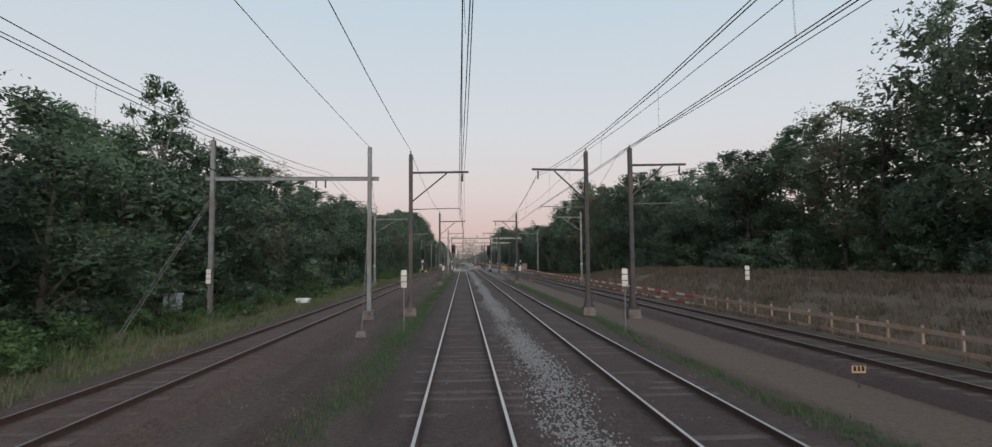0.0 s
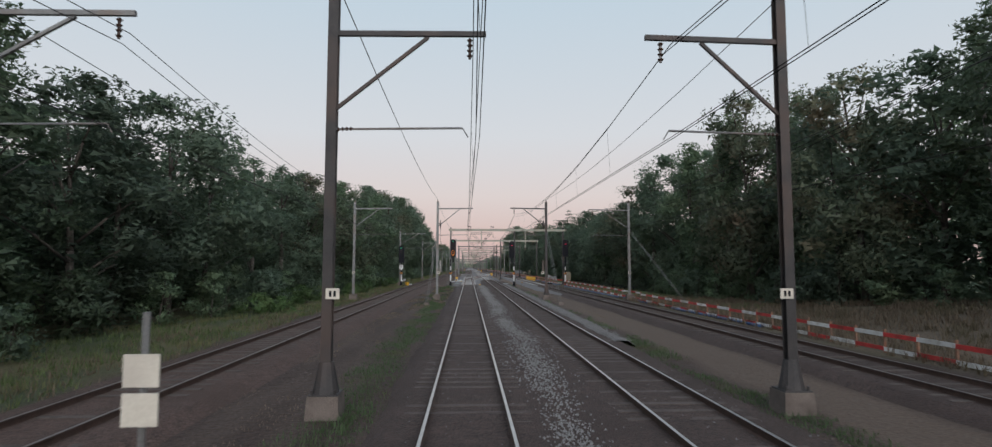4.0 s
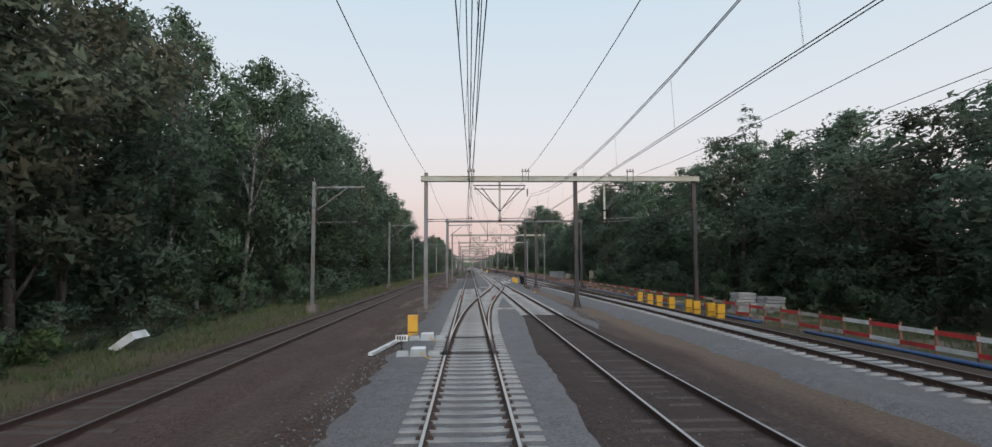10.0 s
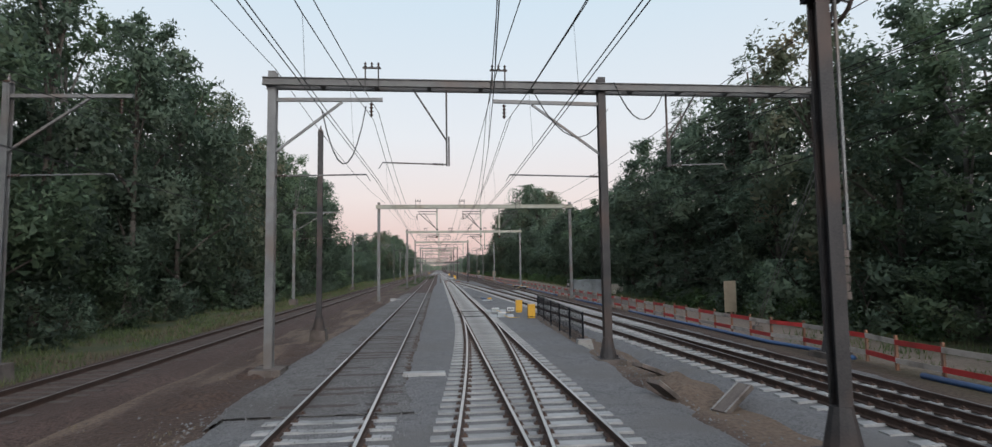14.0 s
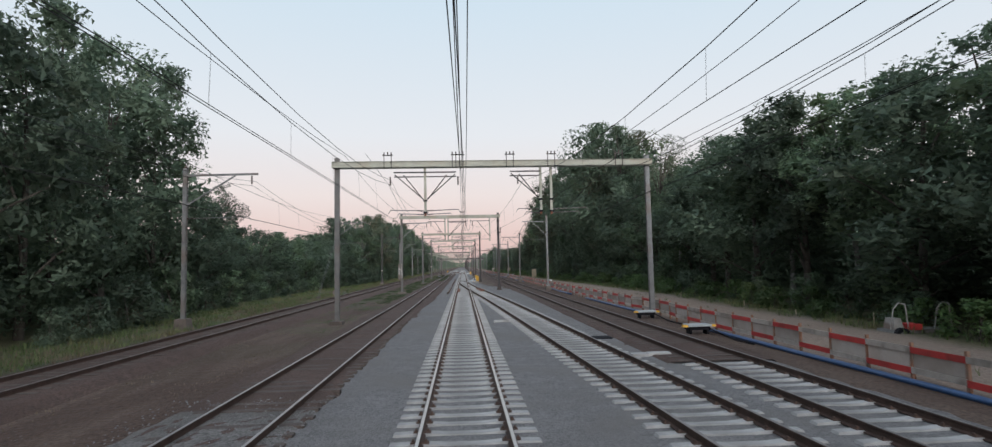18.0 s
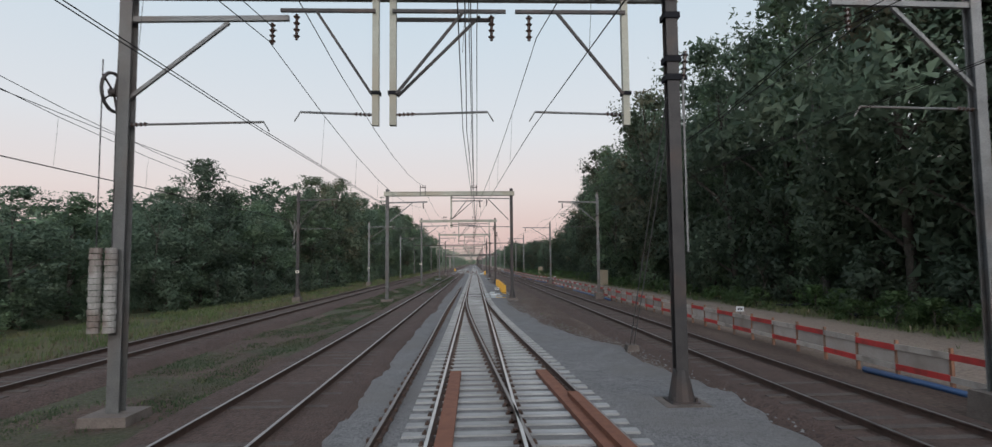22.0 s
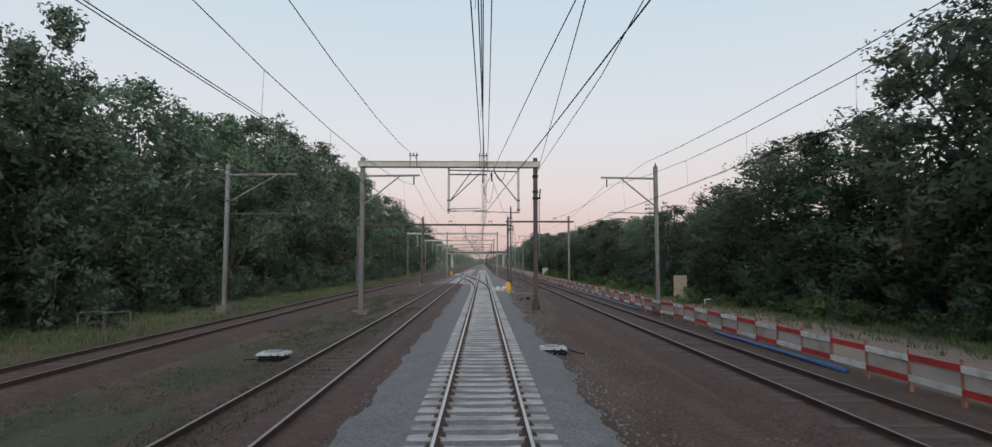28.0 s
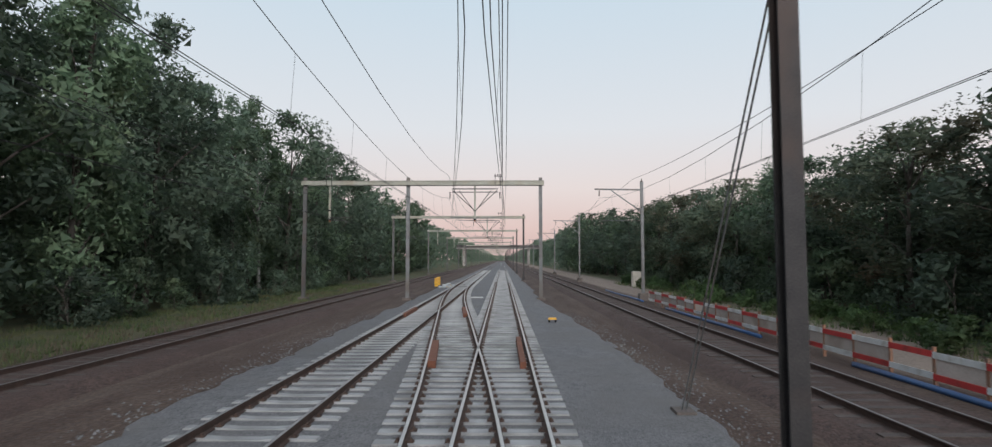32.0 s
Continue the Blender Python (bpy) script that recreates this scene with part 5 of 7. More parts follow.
def far_woods():
    """The tree lines that run on to the vanishing point."""
    rng = random.Random(9)
    m = Mesh()
    for sgn, x0 in ((-1, -16.0), (1, 20.5)):
        for _ in range(26000):
            y = 640 + (rng.random() ** 1.5) * 1200
            top = (17 if sgn < 0 else 14) * (0.8 + 0.35 * noise.noise((y * 0.06, sgn * 3, 0.5)))
            z = top * math.sqrt(rng.random())
            x = x0 + sgn * (abs(rng.gauss(0, 2.5)) + (z / top) ** 3 * 3)
            s = rng.uniform(0.7, 1.5)
            e1 = Vector((rng.gauss(0, 1), rng.gauss(0, 1), rng.gauss(0, 1))).normalized() * s
            e2 = e1.orthogonal().normalized() * s * 0.6
            j = len(m.v)
            p = Vector((x, y, z - 0.3))
            m.v += [tuple(p - e1 * 0.5), tuple(p + e2), tuple(p + e1 * 0.5)]
            m.f.append((j, j + 1, j + 2))
    tagged(part("distant_trees", m, M_LEAF, None, "dark tree lines running on into the distance"), category="trees", kind="stuff")


far_woods()


def wood_depth():
    """The dim inside of the woods behind the first rows of trees, and the trees that close the view far ahead."""
    rng = random.Random(17)
    m = Mesh()

    def put(p, s):
        e1 = Vector((rng.gauss(0, 1), rng.gauss(0, 1), rng.gauss(0, 1))).normalized() * s
        e2 = e1.orthogonal().normalized() * s * 0.7
        j = len(m.v)
        m.v += [tuple(p - e1 * 0.5), tuple(p + e2), tuple(p + e1 * 0.5)]
        m.f.append((j, j + 1, j + 2))

    for sgn, ht, ex in ((-1, LEFT_H, LEFT_X), (1, RIGHT_H, RIGHT_X)):
        for _ in range(30000):
            y = rng.uniform(-20, 640)
            z = prof(ht, y) * 0.85 * rng.random() ** 1.3
            put(Vector((prof(ex, y) + sgn * rng.uniform(7.5, 15), y, z)), rng.uniform(0.8, 1.8))
        for _ in range(5000 if sgn > 0 else 0):
            y = rng.choice((rng.uniform(255, 325), rng.uniform(350, 410)))
            put(Vector((prof(ex, y) + rng.uniform(5, 9), y, prof(ht, y) * 0.6 * rng.random())), rng.uniform(0.7, 1.4))
        for _ in range(12000):
            y = rng.uniform(-20, 640)
            put(Vector((prof(ex, y) + sgn * rng.uniform(14, 42), y, prof(ht, y) * 0.8 * rng.random() ** 0.8)), rng.uniform(1.5, 2.8))
    for _ in range(5000):
        put(Vector((rng.uniform(-80, 80), rng.uniform(1700, 1760), rng.uniform(0, 11))), rng.uniform(1.5, 3.0))
    tagged(part("wood_depth", m, M_LEAF, None, "dim dense foliage in the depth of the woods"), category="trees", kind="stuff")


wood_depth()
rs = random.Random(77)
y = 236.0
while y < 560:
    if not 266 < y < 281:
        plant(FERN, rs.uniform(20.6, 22.4) if y < 440 else rs.uniform(18.6, 22.5), y, rs.uniform(0.6, 1.15), rs, 1.2)
    y += rs.uniform(1.6, 3.6) * (0.6 if y > 470 else 1.0)
plant(TREES[3], -18.6, 37.2, 12.0, rs, 0.85)
y = 2.0
while y < 62:
    plant(FERN, rs.uniform(-15.8, -12.6), y, rs.uniform(0.5, 1.0), rs, 1.2)
    y += rs.uniform(0.9, 2.0)
y = 100.0
while y < 175:
    plant(FERN, rs.uniform(-15.0, -12.6), y, rs.uniform(0.6, 1.2), rs, 1.2)
    y += rs.uniform(1.2, 2.6)
plant(PALE, -33.0, 351.5, 11.4, rs, 1.15)
plant(PALE, -33.5, 364.0, 13.6, rs, 1.1)
plant(TREES[1], -20.5, 380.5, 10.2, rs, 1.1)
plant(TREES[0], -18.5, 444.5, 13.2, rs, 0.8)
plant(SPRUCE, -20.0, 485.5, 17.5, rs, 1.1)
plant(AIRY, 25.5, 332.5, 13.0, rs)
plant(TREES[4], 27.0, 351.0, 17.2, rs, 0.95)
plant(TREES[2], -19.0, 222.0, 16.8, rs)
plant(TREES[0], -19.0, 233.0, 17.0, rs)
for x, y, h in ((22.4, 476.2, 7.6), (22.4, 471.7, 7.4), (24.0, 251.0, 15.0), (23.5, 262.0, 15.5), (25.0, 205.0, 14.0), (24.0, 256.0, 14.0)):
    plant(SPRUCE, x, y, h, rs, 1.25)
for proto in TREES + TALL + BACK + SHRUBS + [SPRUCE, PALE, AIRY, FERN]:
    for o in (*proto.children, proto):
        bpy.data.objects.remove(o)


# ---- writing ----
def lettering(text, size, at, mat, parent, name="lettering"):
    """Letters that stand upright and face back along the line."""
    c = bpy.data.curves.new(name, "FONT")
    c.body, c.size, c.extrude, c.align_x, c.align_y = text, size, 0.002, "CENTER", "CENTER"
    tmp = new(name, c)
    me = bpy.data.meshes.new_from_object(tmp.evaluated_get(bpy.context.evaluated_depsgraph_get()))
    bpy.data.objects.remove(tmp)
    me.materials.clear()
    me.materials.append(mat)
    ob = part(name, me, mat, parent)
    ob.matrix_basis = pose(*at, 90, 0, 0)
    return ob


# ---- signals ----
def arch(m, x, w, y0, y1, z0, z1):
    """An upright plate with a round top."""
    n, r = 12, w / 2
    pts = [(x - r, z0), (x + r, z0)] + [(x + r * math.cos(a), z1 - r + r * math.sin(a)) for a in [math.pi * i / n for i in range(n + 1)]]
    i, k = len(m.v), len(pts)
    m.v += [(px, y0, pz) for px, pz in pts] + [(px, y1, pz) for px, pz in pts]
    m.f += [tuple(range(i, i + k)), tuple(range(i + 2 * k - 1, i + k - 1, -1))]
    m.f += [(i + j, i + k + j, i + k + (j + 1) % k, i + (j + 1) % k) for j in range(k)]
    return m


def lens(parent, x, y, z, lit, r=0.07):
    ring = part("lamp_hood", Mesh().tube((x, y, z), (x, y - 0.2, z + 0.01), r * 1.45, 14, r * 1.5), M_BLACK, parent)
    part("lamp", Mesh().tube((x, y - 0.2, z), (x, y - 0.212, z), r, 14), lit or M_INSUL, ring, "lit signal lamp" if lit else "dark signal lens")


def signal(x, y, lit, number=False, label="", plate=True, top=7.0, ladder=1, off=0.0):
    """A colour-light signal: the head may stand to one side of its banded post."""
    t = thing("railway_signal", label, "railway signal", "railway signals")
    h = 2.8 if number else 2.7
    z0 = top - h
    px, x = x, x + off
    part("backboard", arch(Mesh(), x, 0.84, y - 0.02, y + 0.02, top - 1.36, top), M_BLACK, t)
    part("lower_backboard", Mesh().box(x - 0.42, x + 0.42, y - 0.02, y + 0.02, z0, top - 1.39), M_BLACK, t)
    part("housing", Mesh().box(x - 0.3, x + 0.3, y + 0.02, y + 0.3, z0 + 0.1, top - 0.3, 0.02), M_BLACK, t)
    for i, z in enumerate((top - 0.42, top - 0.75, top - 1.08)):
        lens(t, x, y - 0.02, z, lit if (i == 1 and lit is M_RED_ON) or (i == 0 and lit is M_GREEN_ON) else None)
    if number:
        n = 0
        zc = top - 2.17
        for dx, dz in [(-0.07, .33), (.0, .33), (.07, .33), (-.15, .26), (.15, .26), (-.19, .17), (.19, .17), (-.15, .08), (.15, .08), (-.07, .01), (0, .01), (.07, .01),
                       (-.17, -.07), (.17, -.07), (-.2, -.16), (.2, -.16), (-.17, -.25), (.17, -.25), (-.07, -.32), (0, -.32), (.07, -.32)]:
            part("number_lamp", Mesh().tube((x + dx, y - 0.02, zc + dz), (x + dx, y - 0.035, zc + dz), 0.027, 8), M_AMBER_ON, t, "small lit amber lamp of the figure 8")
    part("platform", Mesh().box(min(x - 0.42, px - 0.3), max(x + 0.42, px + 0.3), y + 0.05, y + 0.75, 3.3, 3.34), M_STEEL, t, "grey grating platform")
    for s in (-0.2, 0.3) if off > 0 else (0.2, -0.3) if off < 0 else (-0.46, 0.46):
        part("platform_rail", Mesh().tube((px + s, y + 0.7, 3.3), (px + s, y + 0.7, top - 0.15 if s * off < 0 else 6.0), 0.018, 6), M_STEEL, t)
    part("neck", Mesh().box(x - 0.12, x + 0.12, y + 0.06, y + 0.28, 3.34, z0 + 0.1, 0.02).bar((px, y + 0.2, z0 - 0.1), (x, y + 0.2, z0 - 0.1), 0.09), M_BLACK, t)
    part("post", Mesh().tube((px, y + 0.2, 0.25), (px, y + 0.2, 3.9 if off else top - 0.4), 0.085, 12), M_BLACK, t)
    for a, b in ((2.71, 2.13), (1.42, 0.38)):
        part("white_band", Mesh().tube((px, y + 0.2, b), (px, y + 0.2, a), 0.09, 12), M_WHITE, t, "white painted band")
    part("base", Mesh().tube((px, y + 0.2, -0.3), (px, y + 0.2, 0.4), 0.24, 10, 0.095).box(px - 0.28, px + 0.28, y - 0.08, y + 0.48, -0.4, -0.28), M_BLACK, t, "flared black foot")
    lx = px + ladder * 0.33
    for s in (-0.16, 0.16):
        part("ladder_stile", Mesh().tube((lx + s, y + 0.55, -0.1), (lx + s, y + 0.55, 3.5), 0.016, 6), M_STEEL, t)
    for i in range(11):
        part("rung", Mesh().tube((lx - 0.16, y + 0.55, 0.1 + 0.3 * i), (lx + 0.16, y + 0.55, 0.1 + 0.3 * i), 0.012, 5), M_STEEL, t)
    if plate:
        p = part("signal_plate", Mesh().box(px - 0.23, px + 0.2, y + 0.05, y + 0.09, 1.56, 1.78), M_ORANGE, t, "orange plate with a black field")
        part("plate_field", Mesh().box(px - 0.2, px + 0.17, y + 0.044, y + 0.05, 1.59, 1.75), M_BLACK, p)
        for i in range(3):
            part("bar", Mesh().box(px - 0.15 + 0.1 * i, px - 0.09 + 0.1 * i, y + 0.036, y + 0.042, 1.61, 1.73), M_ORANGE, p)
    return t


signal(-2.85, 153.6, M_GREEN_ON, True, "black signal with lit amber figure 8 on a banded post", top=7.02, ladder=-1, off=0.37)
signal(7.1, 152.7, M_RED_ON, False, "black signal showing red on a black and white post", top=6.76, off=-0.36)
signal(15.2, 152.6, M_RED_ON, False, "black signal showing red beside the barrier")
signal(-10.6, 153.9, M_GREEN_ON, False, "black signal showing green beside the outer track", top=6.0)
board = thing("letter_board", "white square board with a black letter on a signal post", "sign")
part("board", Mesh().box(-10.88, -10.32, 153.9, 153.93, 2.3, 2.95), M_WHITE, board)
lettering("P", 0.56, (-10.6, 153.895, 2.62), M_BLACK, board)


# ---- barrier fence along the building site ----
MAST_LINE = ((14.75, 71.7), (15.0, 115.6), (15.3, 156.6), (15.3, 194.1), (14.9, 231.7), (14.6, 267.8), (14.8, 304.6), (14.7, 340.3), (14.7, 377.0), (15.15, 411.5), (14.7, 449.4))


def fence_x(y):
    """The barrier's line, which swerves a little round the feet of the masts."""
    x = 15.05 if y < 418 else max(14.45, 15.05 - (y - 418) * 0.08)
    for mx, my in MAST_LINE:
        if abs(y - my) < 2.6:
            x = max(x, mx + 0.48) if y < 418 else min(x, mx - 0.48)
    return x + 0.05 * noise.noise((y * 0.2, 3, 1))




def barrier(y0, n, style, offset=0):
    red_white = style != "timber"
    t = thing("barrier_fence", "red and white boarded barrier on orange-brown timber posts" if red_white else "raw timber post and rail fence below the bank", "fence", "fence sections")
    step = 1.56
    for i in range(n):
        y = y0 + i * step
        xa, xb = fence_x(y), fence_x(y + step)
        hgt = 0.58 - 0.17 * max(0.0, min(1.0, (125 - y) / 20)) + 0.03 * noise.noise((y * 0.5, 1, 2))
        part("post", Mesh().box(xa - 0.04, xa + 0.04, y - 0.04, y + 0.04, -0.5, hgt + 0.06, 0.006), M_FPOST if red_white else M_FENCEWOOD, t)
        red = (i + offset) % 2 == 0
        if y > 250 and noise.noise((y * 0.31, 7, 3)) > -0.22:
            part("sheet", Mesh().bar((xa - 0.012, y + 0.05, hgt - 0.36), (xb - 0.012, y + step - 0.05, hgt - 0.36), 0.012, 0.62), M_SHEET, t, "dusty translucent plastic sheet")
        for z, mat in ((hgt - 0.12, M_RED if red else M_BOARD), (hgt - 0.62, M_BOARD if red else M_RED)):
            if style == "grimy" and mat is M_BOARD:
                mat = M_GRIMY
            j = random.uniform(-0.015, 0.015)
            part("board", Mesh().bar((xa - 0.054, y - 0.01, z + j), (xb - 0.054, y + step - 0.02, z + j), 0.024, 0.15), mat if red_white else M_FENCEWOOD, t)


barrier(6.0, 20, "timber")
for k in range(21):
    barrier(37.2 + k * 23.4, 15, "grimy" if 6 <= k <= 14 else "full", k)

for a, b in ((91, 104), (110, 152), (158, 180), (184, 204), (206, 228), (231, 252), (257, 269), (276, 298), (304, 322), (329, 344), (374, 391), (398, 404), (410, 426), (431, 440), (452, 487), (490, 505), (511, 524), (530, 545)):
    t = thing("blue_pipe", "blue plastic pipe lying along the foot of the barrier", "pipe", "blue pipes")
    n = int((b - a) / 2)
    ring = [(0.08 * math.cos(k * 0.785), 0.08 * math.sin(k * 0.785)) for k in range(8)]
    part("pipe", Mesh().sweep(ring, [(fence_x(a + (b - a) * i / n) - 0.16 + 0.08 * noise.noise((i * 0.3, a, 0)), a + (b - a) * i / n) for i in range(n + 1)], -0.29), M_BLUE, t, "", True)
t = thing("blue_pipe", "short blue plastic pipe dumped on the crushed stone", "pipe", "blue pipes")
part("pipe", Mesh().line([(6.15, 269.5, -0.11), (6.32, 268.3, -0.12), (6.75, 266.2, -0.11)], 0.07, 8), M_BLUE, t)


# ---- trackside equipment ----
def yellow_cabinet(x, y, h=0.85, label="yellow points cabinet on a yellow plinth"):
    t = thing("yellow_cabinet", label, "cabinet", "yellow cabinets")
    part("plinth", Mesh().box(x - 0.2, x + 0.2, y - 0.15, y + 0.15, -0.45, -0.12), M_YELLOW, t)
    part("gap", Mesh().box(x - 0.18, x + 0.18, y - 0.13, y + 0.13, -0.12, -0.08), M_BLACK, t)
    part("body", Mesh().box(x - 0.21, x + 0.21, y - 0.16, y + 0.16, -0.08, h - 0.28, 0.008), M_YELLOW, t)
    part("lid", Mesh().box(x - 0.225, x + 0.225, y - 0.175, y + 0.175, h - 0.28, h - 0.24, 0.01), M_YELLOW, t)


for x, y in ((-2.42, 179.7), (7.4, 247.0), (7.3, 251.5), (7.0, 384.0), (7.02, 388.2), (7.05, 392.4), (7.08, 396.8), (7.1, 401.5), (6.8, 473.8), (6.9, 478.4), (-3.3, 554.0), (-3.5, 558.0)):
    yellow_cabinet(x, y)
for x, y in ((14.15, 202.6), (13.95, 199.3), (13.9, 196.9), (14.0, 194.6), (14.1, 191.7), (14.05, 190.3), (14.2, 188.5), (14.2, 187.2)):
    yellow_cabinet(x, y, 0.66, "yellow cabinet in a row beside the barrier")


def point_machine(x, y, side=1):
    t = thing("point_machine", "pale grey points motor with rods beside the switch rail", "point machine", "point machines")
    part("body", Mesh().box(x - 0.28, x + 0.28, y - 0.2, y + 0.2, -0.2, 0.06, 0.05), M_GREYBOX, t)
    part("lid", Mesh().box(x - 0.24, x + 0.24, y - 0.17, y + 0.17, 0.06, 0.1, 0.03), M_WHITE, t)
    for s in (-1, 1):
        part("side_box", Mesh().box(x + s * 0.5 - 0.2, x + s * 0.5 + 0.2, y - 0.12, y + 0.12, -0.2, -0.02, 0.02), M_GREYBOX, t)
    for s in (-0.06, 0.06):
        part("rod", Mesh().tube((x - side * 0.6, y + s, -0.1), (x - side * 2.6, y + s, -0.1), 0.018, 6), M_DARKSTEEL, t)
    part("cable", Mesh().line([(x + 0.1, y - 0.2, -0.05), (x + 0.3, y - 0.5, -0.16), (x + 0.7, y - 0.6, -0.17), (x + 1.0, y - 0.45, -0.16)], 0.014, 5), M_YELLOW, t, "yellow cable")


for x, y, s in ((5.75, 474.6, 1), (5.85, 478.6, 1), (5.8, 248.0, 1), (5.8, 252.0, 1), (-1.65, 173.6, -1), (-1.65, 177.6, -1), (5.8, 377.0, 1), (5.8, 381.0, 1), (-1.7, 552.0, -1), (-1.7, 548.0, -1)):
    point_machine(x, y, s)
sign = thing("number_board", "small white board with black figures on a short stake", "sign", "number boards")
part("stake", Mesh().tube((6.45, 475.2, -0.4), (6.45, 475.2, 0.1), 0.02, 6), M_DARKSTEEL, sign)
part("board", Mesh().box(6.2, 6.7, 475.17, 475.19, 0.06, 0.3), M_WHITE, sign)
lettering("1275A", 0.17, (6.45, 475.165, 0.18), M_BLACK, sign)
for x, y in ((6.5, 249.4), (6.4, 385.6), (-2.4, 175.4)):
    b = thing("number_board", "small white board on a short stake with unreadable figures", "sign", "number boards")
    part("stake", Mesh().tube((x, y, -0.4), (x, y, 0.1), 0.02, 6), M_DARKSTEEL, b)
    part("board", Mesh().box(x - 0.22, x + 0.22, y - 0.01, y + 0.01, 0.06, 0.28), M_WHITE, b)
    for i in range(4):
        part("bar", Mesh().box(x - 0.16 + 0.085 * i, x - 0.11 + 0.085 * i, y - 0.015, y - 0.0105, 0.11, 0.23), M_BLACK, b)


def axle_box(x, y):
    t = thing("axle_counter_box", "low pale-lidded equipment box on dark feet beside the rail", "equipment box", "equipment boxes")
    part("tray", Mesh().box(x - 0.42, x + 0.42, y - 0.3, y + 0.3, -0.38, -0.16, 0.04), M_BLACK, t)
    part("lid", Mesh().box(x - 0.47, x + 0.47, y - 0.35, y + 0.35, -0.16, -0.09, 0.04), M_GREYBOX, t)
    part("box", Mesh().box(x - 0.25, x + 0.2, y - 0.2, y + 0.2, -0.09, -0.04, 0.02), M_BOXGREY, t)
    for i in range(3):
        part("cable", Mesh().line([(x + 0.4 - 0.2 * i, y - 0.3, -0.12), (x + 0.75 - 0.35 * i, y - 0.55, -0.22), (x + 1.0 - 0.9 * i, y - 0.4, -0.27)], 0.02, 5), M_BLACK, t)


for x, y in ((-1.95, 160.2), (6.2, 159.2), (14.3, 164.0), (-2.35, 433.5), (6.55, 434.5), (6.4, 265.2)):
    axle_box(x, y)
for x, y, z in ((17.0, 421.0, 0.34), (17.0, 356.0, 0.38)):
    b = thing("number_board", "small white board on a stake with unreadable figures", "sign", "number boards")
    part("stake", Mesh().tube((x, y + 0.02, -0.45), (x, y + 0.02, z + 0.1), 0.018, 6), M_DARKSTEEL, b)
    part("board", Mesh().box(x - 0.19, x + 0.19, y - 0.01, y + 0.01, z - 0.12, z + 0.12), M_WHITE, b)
    for i in range(3):
        part("bar", Mesh().box(x - 0.12 + 0.09 * i, x - 0.07 + 0.09 * i, y - 0.015, y - 0.0105, z - 0.06, z + 0.06), M_BLACK, b)
b = thing("mast_number_board", "pale board with unreadable figures on a portal post", "sign", "mast number boards")
part("board", Mesh().box(-3.62, -3.2, 411.33, 411.36, 2.56, 2.8), M_CREAM, b)
for i in range(4):
    part("bar", Mesh().box(-3.54 + 0.085 * i, -3.49 + 0.085 * i, 411.322, 411.329, 2.62, 2.74), M_BLACK, b)
cap = thing("yellow_cover", "yellow plastic cover on the equipment box", "cover")
part("cover", Mesh().box(6.35, 6.75, 264.9, 265.2, 0.002, 0.11, 0.06), M_YELLOW, cap)
for x, y, w in ((1.75, 70.5, 0.2), (1.7, 150.6, 0.13), (6.35, 211.9, 0.18), (6.5, 515.0, 0.2)):
    t = thing("track_marker", "small yellow marker cap on the ballast", "marker", "yellow markers")
    part("cap", Mesh().box(x - w, x + w, y - 0.13, y + 0.13, -0.06, 0.03, 0.04), M_YELLOW, t)
    for s in (-w + 0.05, w - 0.05):
        part("leg", Mesh().box(x + s - 0.03, x + s + 0.03, y - 0.1, y + 0.1, -0.3, -0.06), M_BLACK, t)
for x, y, w in ((-1.95, 269.0, 1.0), (-2.4, 271.5, 0.6), (1.66, 229.8, 1.2), (6.27, 301.5, 1.1), (1.63, 495.2, 1.2), (2.27, 531.9, 1.0), (2.35, 193.0, 1.1), (9.6, 289.5, 0.55), (10.25, 289.6, 0.75)):
    t = thing("concrete_slab", "pale concrete cover slab lying in the crushed stone", "slab", "cover slabs")
    part("slab", Mesh().box(x - w / 2, x + w / 2, y - 0.2, y + 0.2, -0.25, -0.1, 0.03), M_PALECONC, t)
for x, y in ((14.05, 295.8), (14.2, 303.2)):
    t = thing("equipment_box", "flat blue-grey box with yellow end caps on dark feet", "equipment box", "equipment boxes")
    part("lid", Mesh().box(x - 0.5, x + 0.5, y - 0.35, y + 0.35, -0.02, 0.06, 0.02), M_GREYBOX, t)
    part("body", Mesh().box(x - 0.44, x + 0.44, y - 0.28, y + 0.28, -0.17, -0.02), M_BLACK, t)
    for s in (-1, 1):
        part("end_cap", Mesh().box(x + s * 0.6 - 0.11, x + s * 0.6 + 0.11, y - 0.3, y - 0.05, -0.04, 0.05, 0.03), M_YELLOW, t, "yellow end cap")
        part("leg", Mesh().box(x + s * 0.36 - 0.05, x + s * 0.36 + 0.05, y - 0.2, y + 0.2, -0.45, -0.17), M_BLACK, t)
    part("cable", Mesh().line([(x + 0.4, y - 0.2, -0.1), (x + 0.62, y - 1.2, -0.3), (x + 0.5, y - 2.4, -0.32), (x + 0.6, y - 3.6, -0.33)], 0.03, 5), M_BLACK, t)
t = thing("white_duct", "white plastic cable duct lying by the yellow cabinets", "cable duct")
part("duct", Mesh().bar((-3.35, 174.6, -0.26), (-2.75, 178.4, -0.22), 0.16, 0.1), M_WHITE, t)
t = thing("rubber_mat", "black rubber mat lying in the crushed stone", "mat")
part("mat", Mesh().box(9.0, 9.9, 293.7, 294.4, -0.26, -0.14, 0.02), M_BLACK, t)

